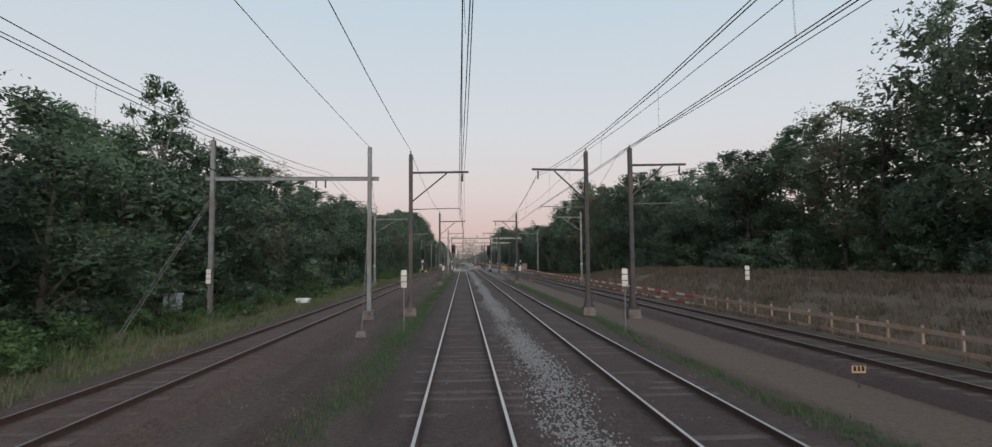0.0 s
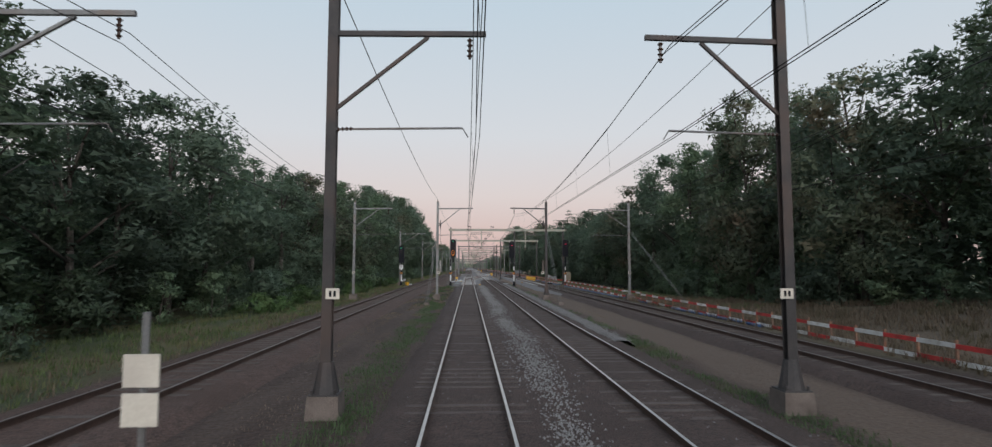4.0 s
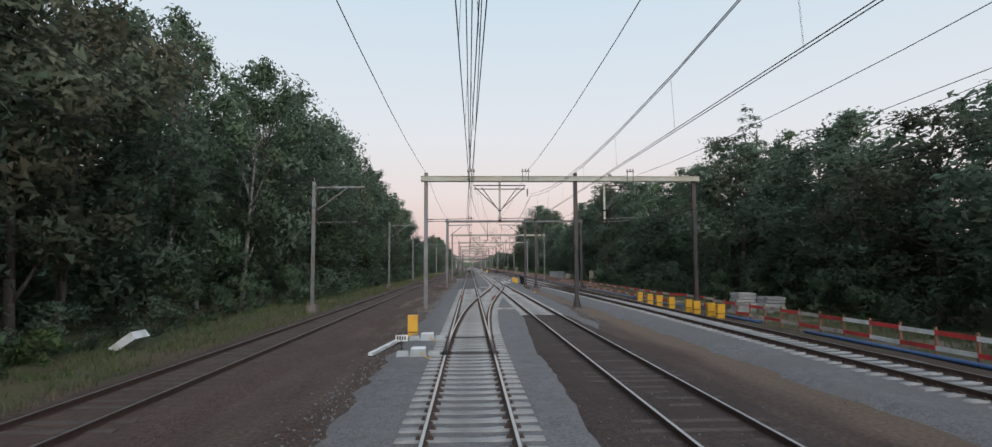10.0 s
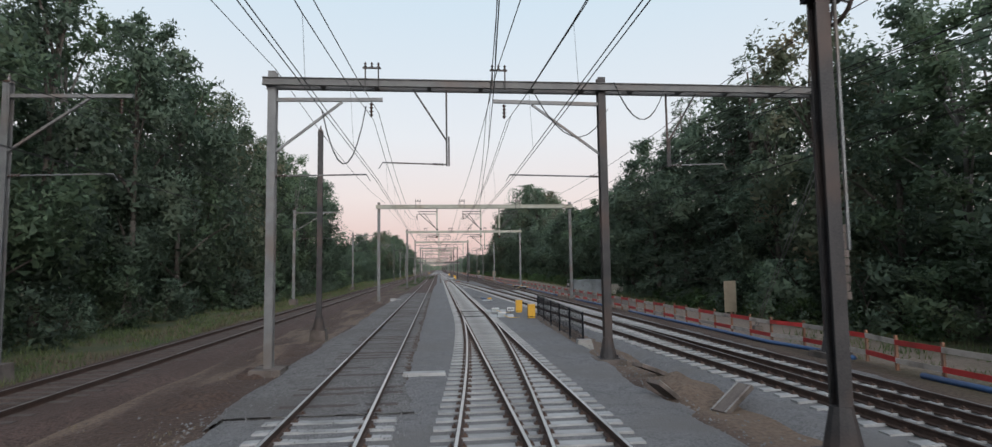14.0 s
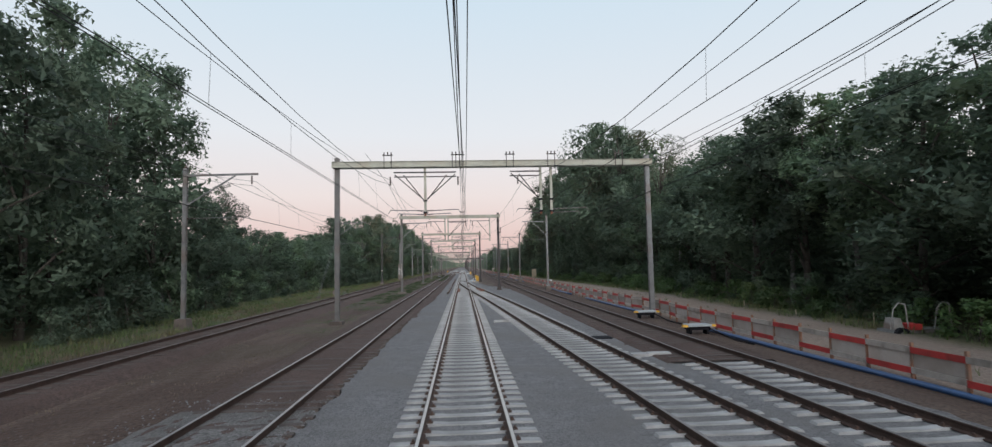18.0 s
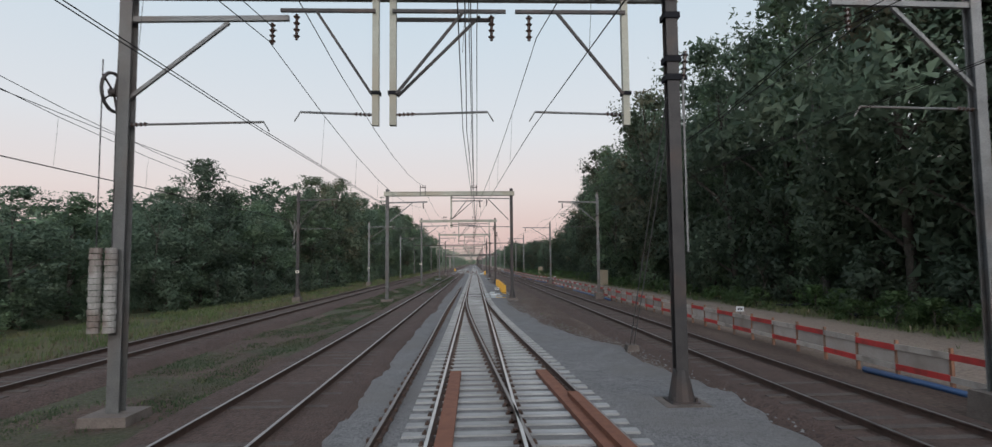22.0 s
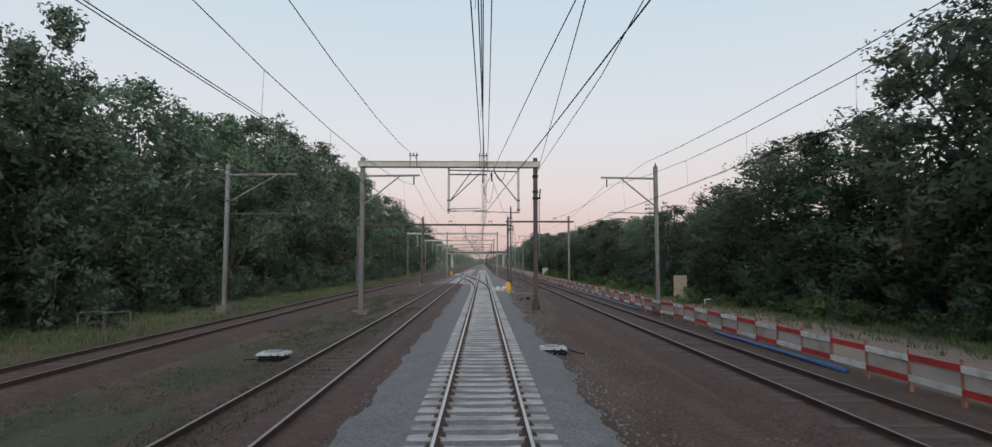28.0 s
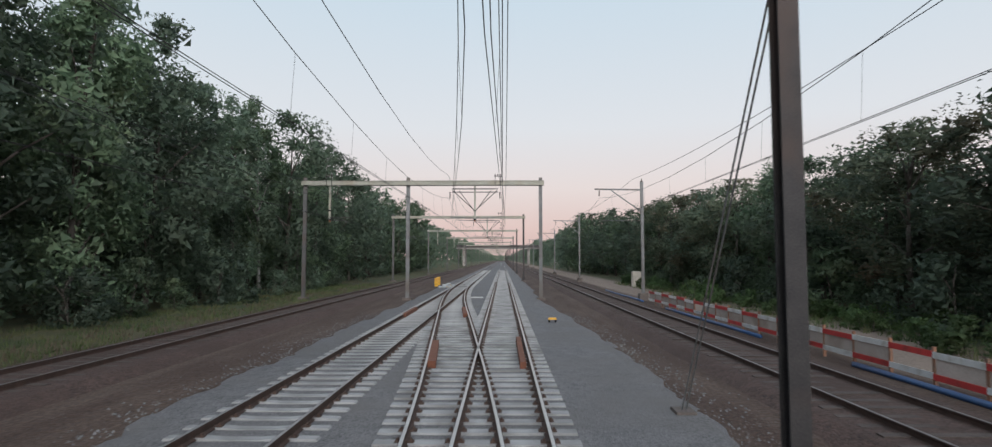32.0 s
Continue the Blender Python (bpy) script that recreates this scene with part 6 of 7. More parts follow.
# small trailer and dark tables parked at the edge of the wood
t = thing("site_trailer", "small pale trailer with bent tube frames and dark wheels", "trailer")
part("bed", Mesh().box(19.5, 21.9, 291.6, 292.5, -0.02, 0.1, 0.02), M_STEEL, t)
for x in (19.75, 21.6):
    w = part("tyre", Mesh().tube((x, 291.45, -0.08), (x, 291.62, -0.08), 0.27, 14), M_BLACK, t)
    part("rim", Mesh().tube((x, 291.44, -0.08), (x, 291.448, -0.08), 0.14, 12), M_STEEL, w)
for x in (19.7, 21.35):
    part("tube_frame", Mesh().line([(x - 0.25, 291.7, 0.1), (x - 0.1, 291.7, 0.85), (x + 0.1, 291.7, 1.05), (x + 0.35, 291.7, 1.0), (x + 0.42, 291.7, 0.1)], 0.024, 6), M_CONC, t)
part("crate", Mesh().box(20.1, 20.55, 291.55, 292.2, 0.1, 0.3, 0.02), M_RED, t, "red crate")
part("casing", Mesh().box(19.62, 20.0, 291.75, 292.3, 0.1, 0.5, 0.06), M_CONC, t)
for x, y in ((21.3, 312.5), (22.0, 354.0), (22.0, 360.0), (19.8, 133.0), (19.8, 139.0), (19.8, 145.0), (19.8, 157.0), (19.8, 164.5)):
    t = thing("dark_table", "dark flat-topped table on splayed legs in the grass", "table", "dark tables")
    part("top", Mesh().box(x - 0.9, x + 0.9, y - 0.4, y + 0.4, 0.2, 0.27), M_BLACK, t)
    for s in (-1, 1):
        part("leg", Mesh().bar((x + s * 0.62, y, 0.2), (x + s * 0.35, y, -0.45), 0.07), M_BLACK, t)
t = thing("hand_tool", "yellow and black power tool lying on brown earth", "tool")
part("motor", Mesh().box(7.75, 8.1, 462.8, 463.15, -0.42, -0.14, 0.06), M_BLACK, t)
part("grip", Mesh().line([(7.72, 462.95, -0.3), (7.45, 462.8, -0.27), (7.2, 462.85, -0.35)], 0.045, 8), M_BLACK, t)
part("casing", Mesh().box(7.5, 7.72, 462.85, 463.05, -0.42, -0.25, 0.04), M_YELLOW, t, "yellow casing")
t = thing("handrail", "white bent tube handrail behind the barrier", "handrail", "handrails")
part("rail", Mesh().line([(19.6, 455, -0.4), (19.6, 455, 0.15), (20.6, 455.3, 0.2), (20.7, 455.3, -0.1), (20.4, 455.3, -0.4)], 0.028, 6), M_WHITE, t)
rt = random.Random(41)
for i in range(30):
    y = 284 + 4.6 * i + rt.uniform(-1.5, 1.5)
    x = rt.uniform(19.4, 21.2)
    h = rt.uniform(0.25, 0.6)
    t = thing("planting_stake", "thin pale planting stake in the rough grass", "stake", "planting stakes")
    part("stake", Mesh().tube((x, y, -0.45), (x + rt.uniform(-0.06, 0.06), y, h), 0.022, 6), M_TAN, t)
t = thing("edging", "pale concrete edging strip by the points cabinets", "edging")
part("strip", Mesh().box(7.3, 7.42, 472.5, 479.0, -0.45, -0.3), M_CONC, t)
part("strip", Mesh().box(7.43, 9.8, 472.5, 472.6, -0.45, -0.3), M_CONC, t)
for a, b in ((384.0, 404.0),):
    t = thing("edging", "pale concrete edging strip beside yellow cabinets", "edging")
    part("strip", Mesh().box(7.45, 7.57, a, b, -0.45, -0.29), M_CONC, t)


def distance_sign(x, y, z, n=3, post=True):
    t = thing("marker_board", "pale square boards stacked on a thin stake", "sign", "marker boards")
    if post:
        part("stake", Mesh().tube((x, y + 0.03, -0.5), (x, y + 0.03, z + 0.4), 0.025, 6), M_STEEL, t)
    for i in range(n):
        part("board", Mesh().box(x - 0.12, x + 0.12, y - 0.012, y, z - 0.36 + 0.26 * i, z - 0.14 + 0.26 * i), M_CREAM, t)


distance_sign(-2.52, 25.1, 1.95)
distance_sign(-13.2, 31.1, 2.0)
distance_sign(6.75, 24.05, 1.95)
distance_sign(14.85, 29.7, 1.95)
distance_sign(-2.2, 66.0, 2.0, 2)
distance_sign(6.5, 66.0, 1.85, 2)
distance_sign(-11.0, 69.5, 1.9, 2)
for x, y in ((-10.5, 115.2), (-2.8, 115.7), (6.85, 115.2), (15.0, 115.2), (-11.1, 73.8), (-2.8, 73.8), (6.8, 73.8), (14.75, 71.3), (-10.2, 375.8), (-10.8, 411.1)):
    t = thing("mast_number_board", "small cream board with dark unreadable marks on a mast", "sign", "mast number boards")
    part("board", Mesh().box(x - 0.14, x + 0.14, y + 0.262, y + 0.29, 2.04, 2.26), M_CREAM, t)
    for i in range(2):
        part("bar", Mesh().box(x - 0.07 + 0.09 * i, x - 0.02 + 0.09 * i, y + 0.254, y + 0.261, 2.09, 2.21), M_BLACK, t)
for x, y, z in ((9.35, 13.5, 0.02), (8.2, 70.0, 0.3), (8.15, 150.5, 0.3)):
    t = thing("plate_sign", "orange plate with dark unreadable marks on a short stake", "sign", "orange plates")
    part("stake", Mesh().tube((x, y + 0.02, -0.5), (x, y + 0.02, z), 0.02, 6), M_DARKSTEEL, t)
    p = part("plate", Mesh().box(x - 0.17, x + 0.17, y - 0.01, y, z - 0.04, z + 0.13), M_FADED, t)
    for i in range(3):
        part("bar", Mesh().box(x - 0.13 + 0.1 * i, x - 0.07 + 0.1 * i, y - 0.016, y - 0.0105, z, z + 0.12), M_BLACK, p)

# cabinets, boards and clutter behind the barrier
def cabinet(x0, x1, y0, y1, h, mat, label):
    t = thing("equipment_cabinet", label, "cabinet", "equipment cabinets")
    part("body", Mesh().box(x0, x1, y0, y1, -0.4, h - 0.1), mat, t)
    part("roof", Mesh().box(x0 - 0.06, x1 + 0.06, y0 - 0.06, y1 + 0.06, h - 0.1, h, 0.03), mat, t)
    n = max(1, int((x1 - x0) / 0.9))
    for i in range(n):
        a = x0 + (x1 - x0) * i / n
        b = x0 + (x1 - x0) * (i + 1) / n
        d = part("door", Mesh().box(a + 0.03, b - 0.03, y0 - 0.02, y0 - 0.003, -0.25, h - 0.2), mat, t)
        part("handle", Mesh().box(b - 0.14, b - 0.1, y0 - 0.045, y0 - 0.021, 0.6, 0.8), M_DARKSTEEL, d)


cabinet(16.6, 19.75, 275.0, 276.2, 1.34, M_BOXGREY, "grey steel equipment cabinet behind the barrier")
cabinet(19.95, 21.9, 274.7, 275.9, 0.82, M_CREAM, "cream equipment cabinet behind the barrier")
cabinet(18.3, 19.5, 551.0, 551.8, 1.4, M_CREAM, "cream equipment cabinet beyond the barrier")
cabinet(-16.9, -16.1, 34.0, 34.6, 1.0, M_GREYBOX, "grey-green roadside cabinet in the tall grass")
cabinet(-12.4, -11.5, 44.2, 44.8, 0.0, M_WHITE, "low white box in the grass verge")
for x, y, w in ((17.7, 166.0, 1.35), (19.5, 247.0, 0.75), (19.0, 458.2, 1.0), (19.6, 397.0, 1.0)):
    t = thing("site_board", "plain plywood board standing behind the barrier", "board", "site boards")
    part("panel", Mesh().box(x - w / 2, x + w / 2, y, y + 0.03, -0.1, 1.75), M_TAN, t)
    for s in (-w / 2 + 0.08, w / 2 - 0.08):
        part("leg", Mesh().box(x + s - 0.04, x + s + 0.04, y + 0.03, y + 0.1, -0.5, 1.6), M_FENCEWOOD, t)
for x, y, n in ((17.75, 191.2, 6), (18.98, 190.0, 5)):
    t = thing("slab_stack", "stack of pale concrete slabs on the sand path", "stack", "slab stacks")
    for i in range(n):
        j = 0.05 * math.sin(i * 2.1 + x)
        part("slab", Mesh().box(x - 0.62 + j, x + 0.58 + j, y, y + 1.2, -0.36 + 0.205 * i, -0.19 + 0.205 * i, 0.01), M_PALECONC, t)

# handrail with a yellow bin, loose white things by the outer track
t = thing("handrail", "bent grey tube handrail beside the outer track", "handrail", "handrails")
part("rail", Mesh().line([(-10.5, 156.8, -0.4), (-10.5, 156.8, 0.7), (-9.5, 156.9, 0.75), (-9.5, 156.9, -0.4)], 0.025, 6), M_STEEL, t)
t = thing("yellow_bin", "round yellow bin on the verge", "bin")
part("tub", Mesh().tube((-9.9, 156.2, -0.4), (-9.9, 156.2, 0.15), 0.27, 14, 0.3), M_YELLOW, t)
part("rim", Mesh().tube((-9.9, 156.2, 0.15), (-9.9, 156.2, 0.2), 0.33, 14, 0.32), M_YELLOW, t)
t = thing("white_board", "white board lying in the verge grass", "board")
part("board", Mesh().box(-10.7, -9.6, 160.4, 161.1, -0.36, -0.22, 0.04), M_WHITE, t)
t = thing("white_box", "tilted white box in the verge", "box")
part("box", Mesh().hexa([(-13.4, 177, -0.3), (-13.1, 177, -0.4), (-13.1, 178, -0.4), (-13.4, 178, -0.3), (-12.6, 177, 0.3), (-12.4, 177, 0.05), (-12.4, 178, 0.05), (-12.6, 178, 0.3)]), M_WHITE, t)
for x in (-13.6, -12.5):
    t = thing("handrail", "grey tube handrail in the verge", "handrail", "handrails")
    part("rail", Mesh().line([(x, 441, -0.4), (x, 441, 0.5), (x + 1.0, 441.3, 0.55), (x + 1.0, 441.3, -0.4)], 0.022, 6), M_STEEL, t)

# dark mesh screen by the second crossover end
t = thing("mesh_fence", "dark wire mesh fence panels on concrete feet", "fence")
for i in range(6):
    u = i / 5
    x, y = 7.55 + 0.75 * u, 235.5 + 14.5 * u
    part("post", Mesh().box(x - 0.03, x + 0.03, y - 0.03, y + 0.03, -0.4, 1.0), M_BLACK, t)
    if i < 5:
        part("rail", Mesh().bar((x, y, 0.98), (x + 0.15, y + 2.9, 0.98), 0.035), M_STEEL, t)
        m = Mesh()
        for k in range(1, 24):
            q = k / 24
            m.bar((x + 0.15 * q, y + 2.9 * q, -0.25), (x + 0.15 * q, y + 2.9 * q, 0.96), 0.009)
        for k in range(7):
            m.bar((x, y, -0.2 + 0.18 * k), (x + 0.15, y + 2.9, -0.2 + 0.18 * k), 0.009)
        tagged(part("mesh", m, M_BLACK, t), kind="stuff")
part("foot", Mesh().box(7.2, 7.9, 235.1, 235.6, -0.5, -0.02, 0.1), M_CONC, t)

# loose rail, check rails, rust-red planks
t = thing("loose_rail", "spare rusty rail laid on the stone beside the track", "rail")
part("rail", Mesh().sweep(RAIL_FOOT, [(2.55 + 0.05 * math.sin(i), 333 + 6.5 * i) for i in range(11)], 0.0), M_RAILSIDE, t)
part("rail_head", Mesh().sweep(RAIL_HEAD, [(2.55 + 0.05 * math.sin(i), 333 + 6.5 * i) for i in range(11)], 0.0), M_DULLTOP, t)
clip = Mesh()
for i in range(100):
    y = 333.5 + 0.64 * i
    clip.box(2.42, 2.68, y - 0.06, y + 0.06, -0.17, -0.11, 0.01)
tagged(part("clip_rest", clip, M_FASTEN, t), kind="stuff")
for x, y, n in ((X1 - 0.66, 204.6, 4), (X2 + 0.58, 505.9, 5), (X2 + 0.66, 218.4, 4), (X1 - 0.66, 519.0, 4)):
    t = thing("check_rail", "rust-brown check rail inside the running rail", "check rail", "check rails")
    part("bar", Mesh().box(x - 0.12, x + 0.05, y - n / 2, y + n / 2, -0.17, 0.03, 0.01), M_RUST, t)
for f, y, s in ((centre_a, 204.6, 0.66), (centre_a, 218.4, -0.66), (centre_c, 505.5, -0.66), (centre_c, 519.0, 0.66), (centre_b, 338.5, 0.66)):
    t = thing("check_rail", "rust-brown check rail inside the curved rail", "check rail", "check rails")
    part("bar", Mesh().sweep([(-0.11, -0.17), (0.11, -0.17), (0.11, 0.03), (-0.11, 0.03)], [(f(y - 2 + i) + s * 0.92, y - 2 + i) for i in range(5)]), M_RUST, t)
for f, s in ((straight(X2), -0.5), (centre_b, 0.45)):
    t = thing("rust_red_plank", "rust-red plate laid inside the rail at the switch", "plate", "rust-red plates")
    part("plate", Mesh().sweep([(-0.14, -0.16), (0.14, -0.16), (0.14, -0.06), (-0.14, -0.06)], [(f(336.5 + i) + s, 336.5 + i) for i in range(8)]), M_RUST, t)


# far road bridge over the line
t = thing("road_bridge", "low dark concrete bridge far down the line", "bridge")
part("deck", Mesh().box(-45, 60, 760, 770, 7.6, 8.6), M_CONC, t)
for x in (-14, 16.5, 30):
    part("pier", Mesh().box(x - 0.6, x + 0.6, 761, 769, -1, 7.6), M_CONC, t)
part("parapet", Mesh().box(-45, 60, 759.8, 760, 8.2, 9.4), M_DARKSTEEL, t)


# ---- stones, weeds and grass ----
def stones():
    rng = random.Random(3)
    m = Mesh()

    def put(x, y, z, s):
        j = len(m.v)
        a = rng.random() * 6.28
        pts = []
        for k in range(4):
            r = s * rng.uniform(0.6, 1.2)
            pts.append((x + math.cos(a + k * 1.57) * r, y + math.sin(a + k * 1.57) * r, z - s * 0.2 + rng.uniform(-0.3, 0.3) * s))
        m.v += pts + [(x + rng.uniform(-.3, .3) * s, y + rng.uniform(-.3, .3) * s, z + s * rng.uniform(0.5, 0.9))]
        m.f += [(j, j + 1, j + 4), (j + 1, j + 2, j + 4), (j + 2, j + 3, j + 4), (j + 3, j, j + 4)]

    for _ in range(36000):
        y = 4 + 146 * rng.random() ** 1.5
        w = 0.62 + 0.4 * noise.noise((y * 0.12, 0.3, 4))
        x = 1.95 + 0.25 * noise.noise((y * 0.09, 2.0, 7)) + rng.gauss(0, w * 0.42)
        if 0.95 < x < 3.2 and rng.random() < 0.8 + 1.0 * noise.noise((x * 0.8, y * 0.25, 9)):
            put(x, y, -0.13, rng.uniform(0.014, 0.042))
    for _ in range(24000):
        y = rng.uniform(148, 520)
        k = rng.choice((1, 2))
        x = float(np.interp(y, [r[0] for r in GRAVEL], [r[k] for r in GRAVEL])) + (-1 if k == 1 else 1) * abs(rng.gauss(0, 0.55)) + rng.uniform(-0.3, 0.3)
        put(x, y, -0.2 if rng.random() < 0.5 else -0.3, rng.uniform(0.015, 0.04))
    for _ in range(6000):
        y = rng.uniform(112, 156)
        x = rng.choice((-1.25, 0.0, 1.2, 1.5)) + rng.gauss(0, 0.3)
        if rng.random() < (y - 105) / 45:
            put(x, y, -0.14, rng.uniform(0.012, 0.032))
    for _ in range(7000):
        y = rng.uniform(84, 158)
        put(X2 + 1.75 + rng.gauss(0, 0.2), y, -0.1, rng.uniform(0.012, 0.034))
    for _ in range(7000):
        y = rng.uniform(222, 285)
        put(rng.choice((-1.9, -1.3, 0, 1.0, 1.4)) + rng.gauss(0, 0.3), y, -0.135, rng.uniform(0.012, 0.032))
    for _ in range(900):
        put(5.95 + rng.gauss(0, 0.3), 271.0 + rng.gauss(0, 0.6), -0.15 + 0.05 * rng.random(), rng.uniform(0.02, 0.05))
    for _ in range(2500):
        y = rng.uniform(10, 170)
        put(rng.uniform(-1.4, 6.0) if y < 150 else rng.uniform(2.2, 6.0), y, -0.135, rng.uniform(0.012, 0.03))
    tagged(part("ballast_stones", m, M_STONE, None, "loose pale ballast stones scattered over the old ballast"), category="stones", kind="stuff")


stones()


def clods():
    """Lumps of earth and darker stones strewn over the bare ground."""
    rng = random.Random(8)
    m = Mesh()
    for _ in range(52000):
        y = rng.uniform(4, 500)
        x = rng.uniform(-6.0, -1.8) if rng.random() < 0.6 else rng.uniform(6.4, 9.8)
        if _ > 26000:
            x, y = rng.uniform(6.6, 10.0), rng.uniform(345, 500)
        if noise.noise((x * 0.7, y * 0.2, 4)) < -0.1:
            continue
        s = rng.uniform(0.012, 0.04)
        z = ground_height(x, y)
        j = len(m.v)
        a = rng.random() * 6.28
        m.v += [(x + math.cos(a + k * 1.57) * s * rng.uniform(0.7, 1.3), y + math.sin(a + k * 1.57) * s * rng.uniform(0.7, 1.3), z - 0.01) for k in range(4)] + [(x, y, z + s * 0.7)]
        m.f += [(j, j + 1, j + 4), (j + 1, j + 2, j + 4), (j + 2, j + 3, j + 4), (j + 3, j, j + 4)]
    tagged(part("earth_clods", m, M_FOOT, None, "brown clods and stones strewn over the bare earth"), category="stones", kind="stuff")


clods()


def blades(name, label, mat, areas, seed, cat="grass", soft=False):
    """areas: (x0, x1, y0, y1, count, height, clump)"""
    rng = random.Random(seed)
    m = Mesh()
    for x0, x1, y0, y1, count, h, patch in areas:
        for _ in range(count):
            x, y = (rng.triangular(x0, x1) if soft else rng.uniform(x0, x1)), rng.uniform(y0, y1)
            if patch and noise.noise((x * 0.9, y * 0.22, seed)) < patch - 0.5:
                continue
            z = ground_height(x, y) - 0.02 if not -1.5 < x < 1.5 else -0.15
            for _k in range(4):
                a = rng.random() * 6.28
                s = h * rng.uniform(0.4, 1.1)
                bx, by = x + rng.gauss(0, 0.08), y + rng.gauss(0, 0.08)
                dx, dy = math.cos(a), math.sin(a)
                w = 0.01 + 0.028 * h
                j = len(m.v)
                m.v += [(bx - dy * w, by + dx * w, z), (bx + dy * w, by - dx * w, z), (bx + dx * s * 0.5, by + dy * s * 0.5, z + s)]
                m.f.append((j, j + 1, j + 2))
    tagged(part(name, m, mat, None, label), category=cat, kind="stuff")


blades("verge_grass", "rough green and yellowing grass on the verges", M_GRASS, [
    (-16, -9.8, -5, 560, 36000, 0.3, 0.25), (-16.5, -12.3, -5, 62, 1500, 0.6, 0.45), (17.2, 21, 100, 238, 3000, 0.38, 0.3), (19.4, 22.8, 238, 425, 4500, 0.38, 0.3), (17.8, 23.5, 425, 560, 5200, 0.36, 0.25), (15.4, 17.5, 100, 238, 1500, 0.22, 0.45), (15.6, 18.2, 238, 425, 500, 0.2, 0.7), (-5.5, -1.9, 300, 480, 2500, 0.1, 0.5)], 1)
blades("dry_grass", "tall dry straw-coloured grass on the bank", M_DRYGRASS, [(14.6, 26, 0, 118, 22000, 0.46, 0.2), (-13.0, -9.4, -5, 560, 12000, 0.3, 0.38)], 2)
blades("trackside_weeds", "fresh green weeds beside the rails", M_WEED, [
    (-3.6, -1.6, 2, 112, 9500, 0.12, 0.25), (-3.0, -1.9, 2, 75, 1500, 0.2, 0.45), (6.0, 7.5, 4, 88, 6500, 0.14, 0.32), (-4.2, -2.0, 108, 156, 1600, 0.22, 0.5), (6.3, 7.4, 88, 160, 900, 0.22, 0.6),
    (-5.2, -2.0, 300, 455, 3500, 0.12, 0.55), (7.0, 9.4, 350, 470, 500, 0.12, 0.65)], 3, "weeds", True)


blades("dry_tussocks", "low brown and olive tussocks on the bare earth", M_DRYGRASS, [
    (-5.6, -2.0, 96, 156, 9000, 0.09, 0.5), (-5.8, -3.0, 4, 96, 4000, 0.08, 0.62), (-5.4, -2.6, 200, 300, 3000, 0.09, 0.62), (-5.5, -2.0, 380, 480, 3500, 0.08, 0.6), (6.8, 8.6, 96, 150, 900, 0.09, 0.6)], 4)
blades("mossy_grass", "short green grass spreading over the old earth strip", M_WEED, [
    (-5.6, -1.8, 322, 400, 20000, 0.1, 0.42), (-5.4, -1.8, 400, 470, 11000, 0.09, 0.42), (-0.75, 0.6, 385, 452, 4200, 0.08, 0.4), (-1.5, -0.8, 395, 445, 1800, 0.08, 0.45), (-4.6, -2.0, 100, 150, 2400, 0.12, 0.62)], 6)


# tilted slabs and a spoil heap by a mast, left from the works
for x, y, tilt in ((7.2, 226.5, 35), (8.3, 225.6, -28), (7.9, 229.4, 20), (8.3, 489.0, 24), (7.5, 491.5, -30), (8.6, 486.5, 12)):
    t = thing("tilted_slab", "grey concrete slab lying tilted in dug earth", "slab", "tilted slabs")
    ob = part("slab", Mesh().box(-0.5, 0.5, -0.2, 0.2, -0.05, 0.05, 0.01), M_FOOT, t)
    ob.matrix_basis = pose(x, y, -0.14, 0, tilt, 25)
    for s in (-0.17, 0.17):
        e = part("edge_strip", Mesh().box(-0.49, 0.49, s - 0.02, s + 0.02, 0.05, 0.062), M_CONC, t, "pale edge strip")
        e.matrix_basis = pose(x, y, -0.14, 0, tilt, 25)
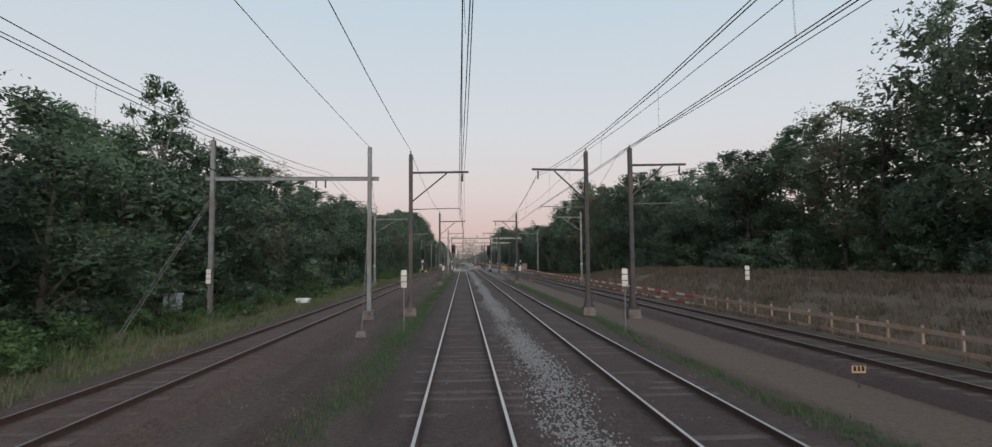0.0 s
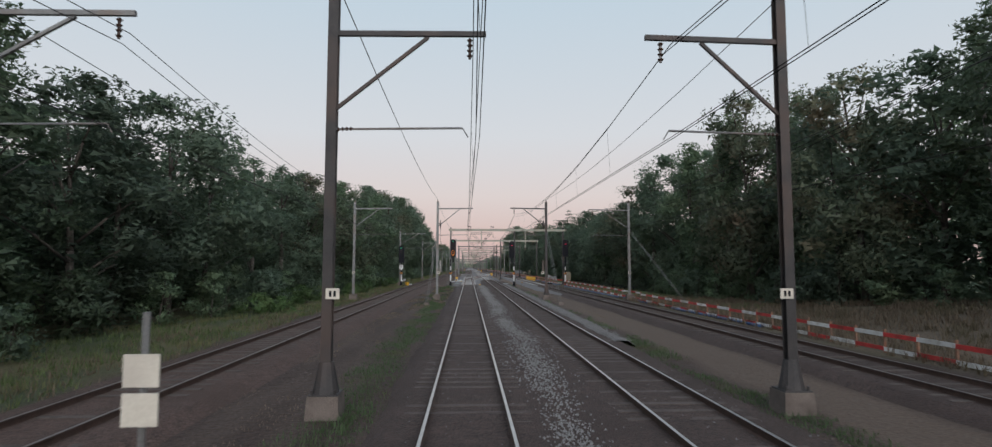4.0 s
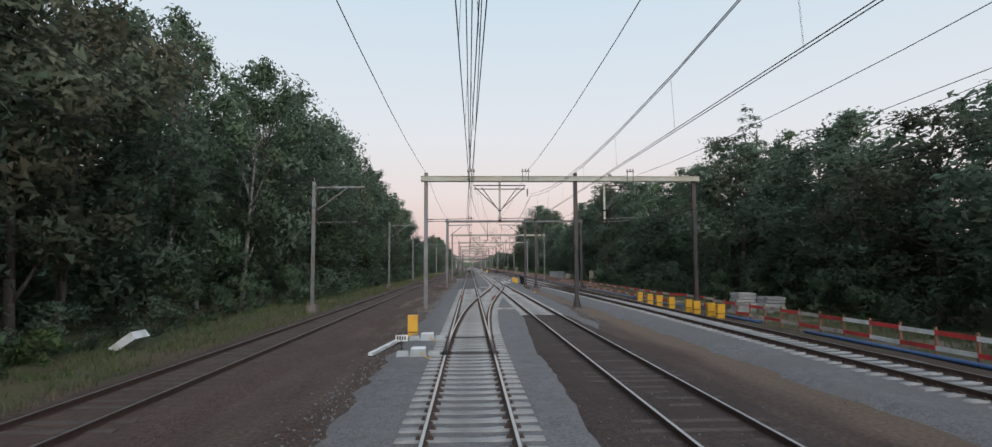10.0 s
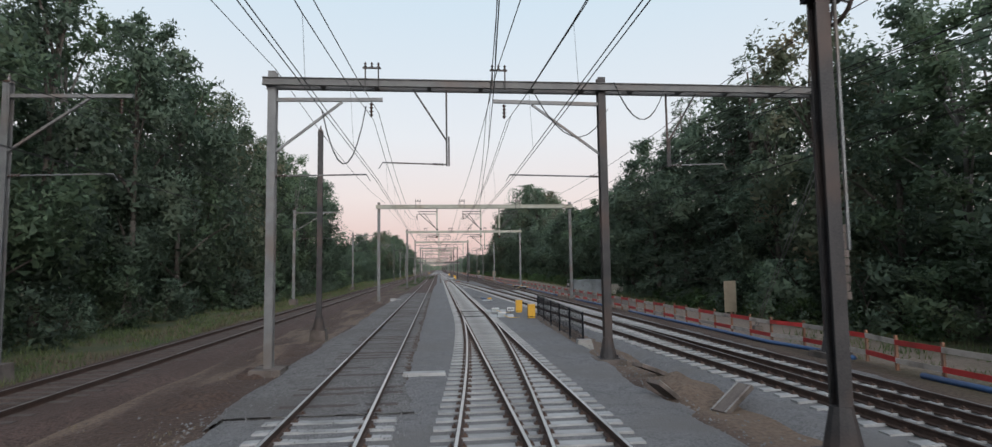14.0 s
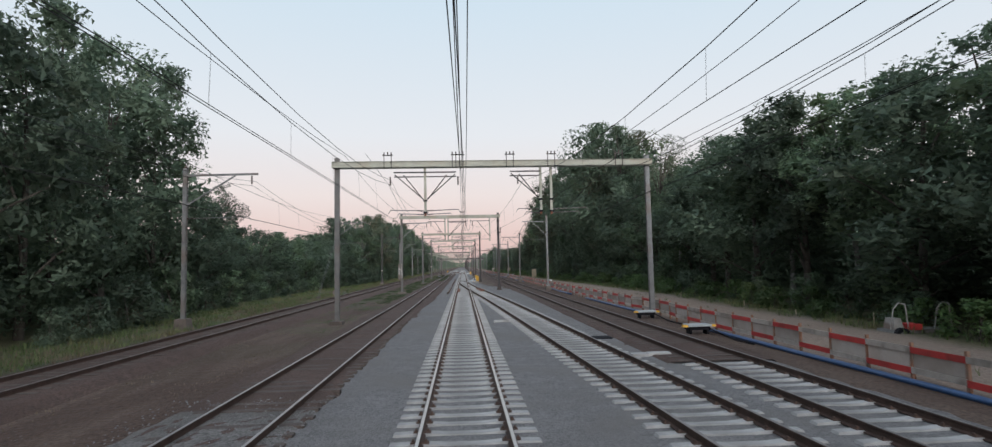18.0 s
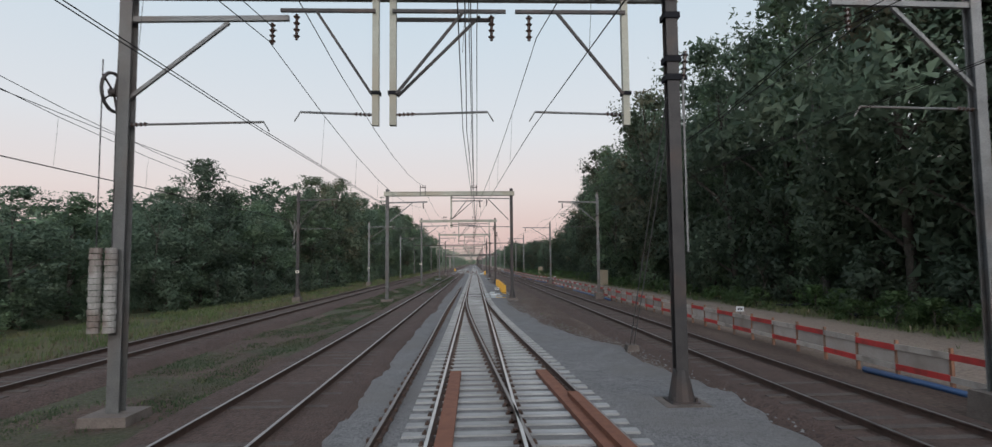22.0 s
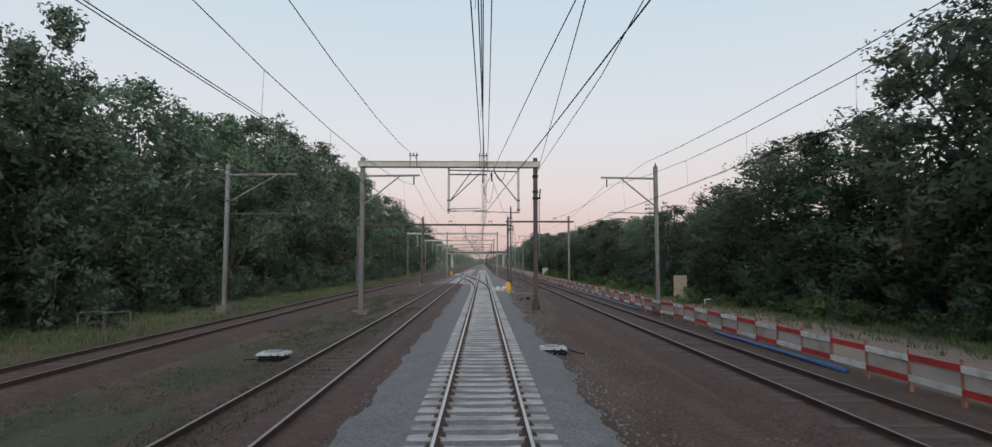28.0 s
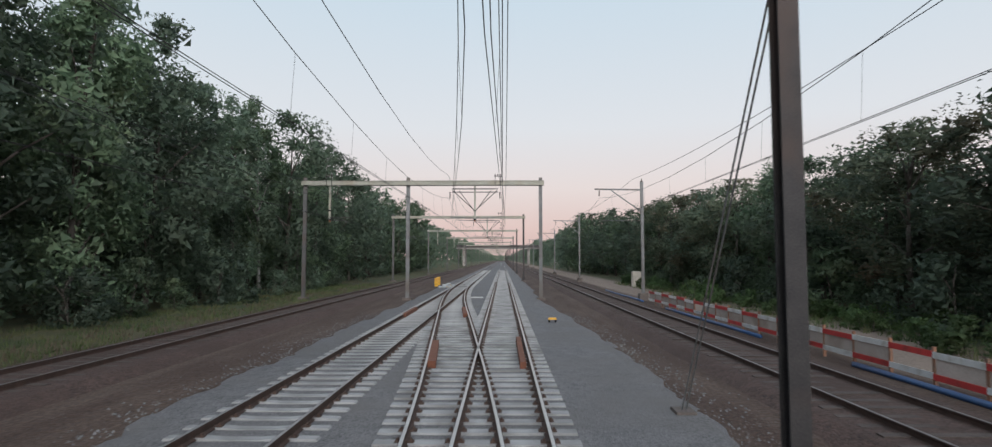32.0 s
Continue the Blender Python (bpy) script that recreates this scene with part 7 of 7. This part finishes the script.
for hx, hy, wx, wy, hh in ((8.0, 227.6, 1.3, 2.2, 0.42), (-3.7, 228.6, 1.0, 1.9, 0.4), (-3.9, 236.5, 1.1, 3.0, 0.38), (-3.4, 231.9, 0.7, 1.2, 0.35), (8.1, 488.5, 1.3, 3.0, 0.34)):
    heap = Mesh()
    for j in range(13):
        for i in range(13):
            u, v = i / 6 - 1, j / 6 - 1
            r = min(1.0, math.hypot(u, v))
            heap.v.append((hx + u * wx, hy + v * wy, -0.45 + hh * (1 - r * r) * (0.8 + 0.5 * noise.noise((u * 3 + hx, v * 3 + hy, 2))) + 0.05 * (1 - r) * noise.noise((u * 9, v * 9, hy))))
    heap.f += [(j * 13 + i, j * 13 + i + 1, j * 13 + i + 14, j * 13 + i + 13) for j in range(12) for i in range(12)]
    tagged(part("earth_mound", heap, M_GROUND, None, "low heap of brown dug earth beside a mast foot", True), category="earth heap", group="earth mounds")

# ---- tracks, with their sleepers ----
track("track_1", "outer track with dull rails on timber sleepers in brown ballast", [(-60, END, "timber")], straight(X0), M_DULLTOP)
track("track_2", "straight track, relaid on concrete sleepers at the crossovers and old between them", [(-60, 154, "timber"), (154, 226, "concrete"), (226, 496, "timber"), (496, END, "concrete")],
      straight(X1), [(232, M_RAILTOP), (END, M_WORNTOP)], 300, [(centre_a, 172.5, 212.0), (centre_c, 513.0, 552.0)])
track("track_3", "straight track, old at first and then relaid on pale concrete sleepers", [(-60, 188, "timber"), (188, 640, "concrete"), (640, END, "timber")],
      straight(X2), M_RAILTOP, 300, [(centre_a, 212.0, 250.5), (centre_b, 326.0, 376.0), (centre_c, 474.0, 513.0)])
track("track_4", "track beside the barrier with dull rails, relaid for a stretch", [(-60, 150, "timber"), (150, 288, "concrete"), (288, END, "timber")], straight(X3), M_DULLTOP, 300, [(centre_b, 191.0, 236.0)])
track("track_5", "crossover track with bright rails between two tracks", [(CROSS_A[0], CROSS_A[0] + CROSS_A[1], "none")], centre_a, M_RAILTOP)
track("track_6", "long crossover track with dull rails on pale concrete sleepers", [(191, 236, "none"), (236, 326, "concrete"), (326, 376, "none")], centre_b, M_DULLTOP)
track("track_7", "crossover track that diverges on long concrete bearers", [(CROSS_C[0], CROSS_C[0] + CROSS_C[1], "none")], centre_c, M_RAILTOP)
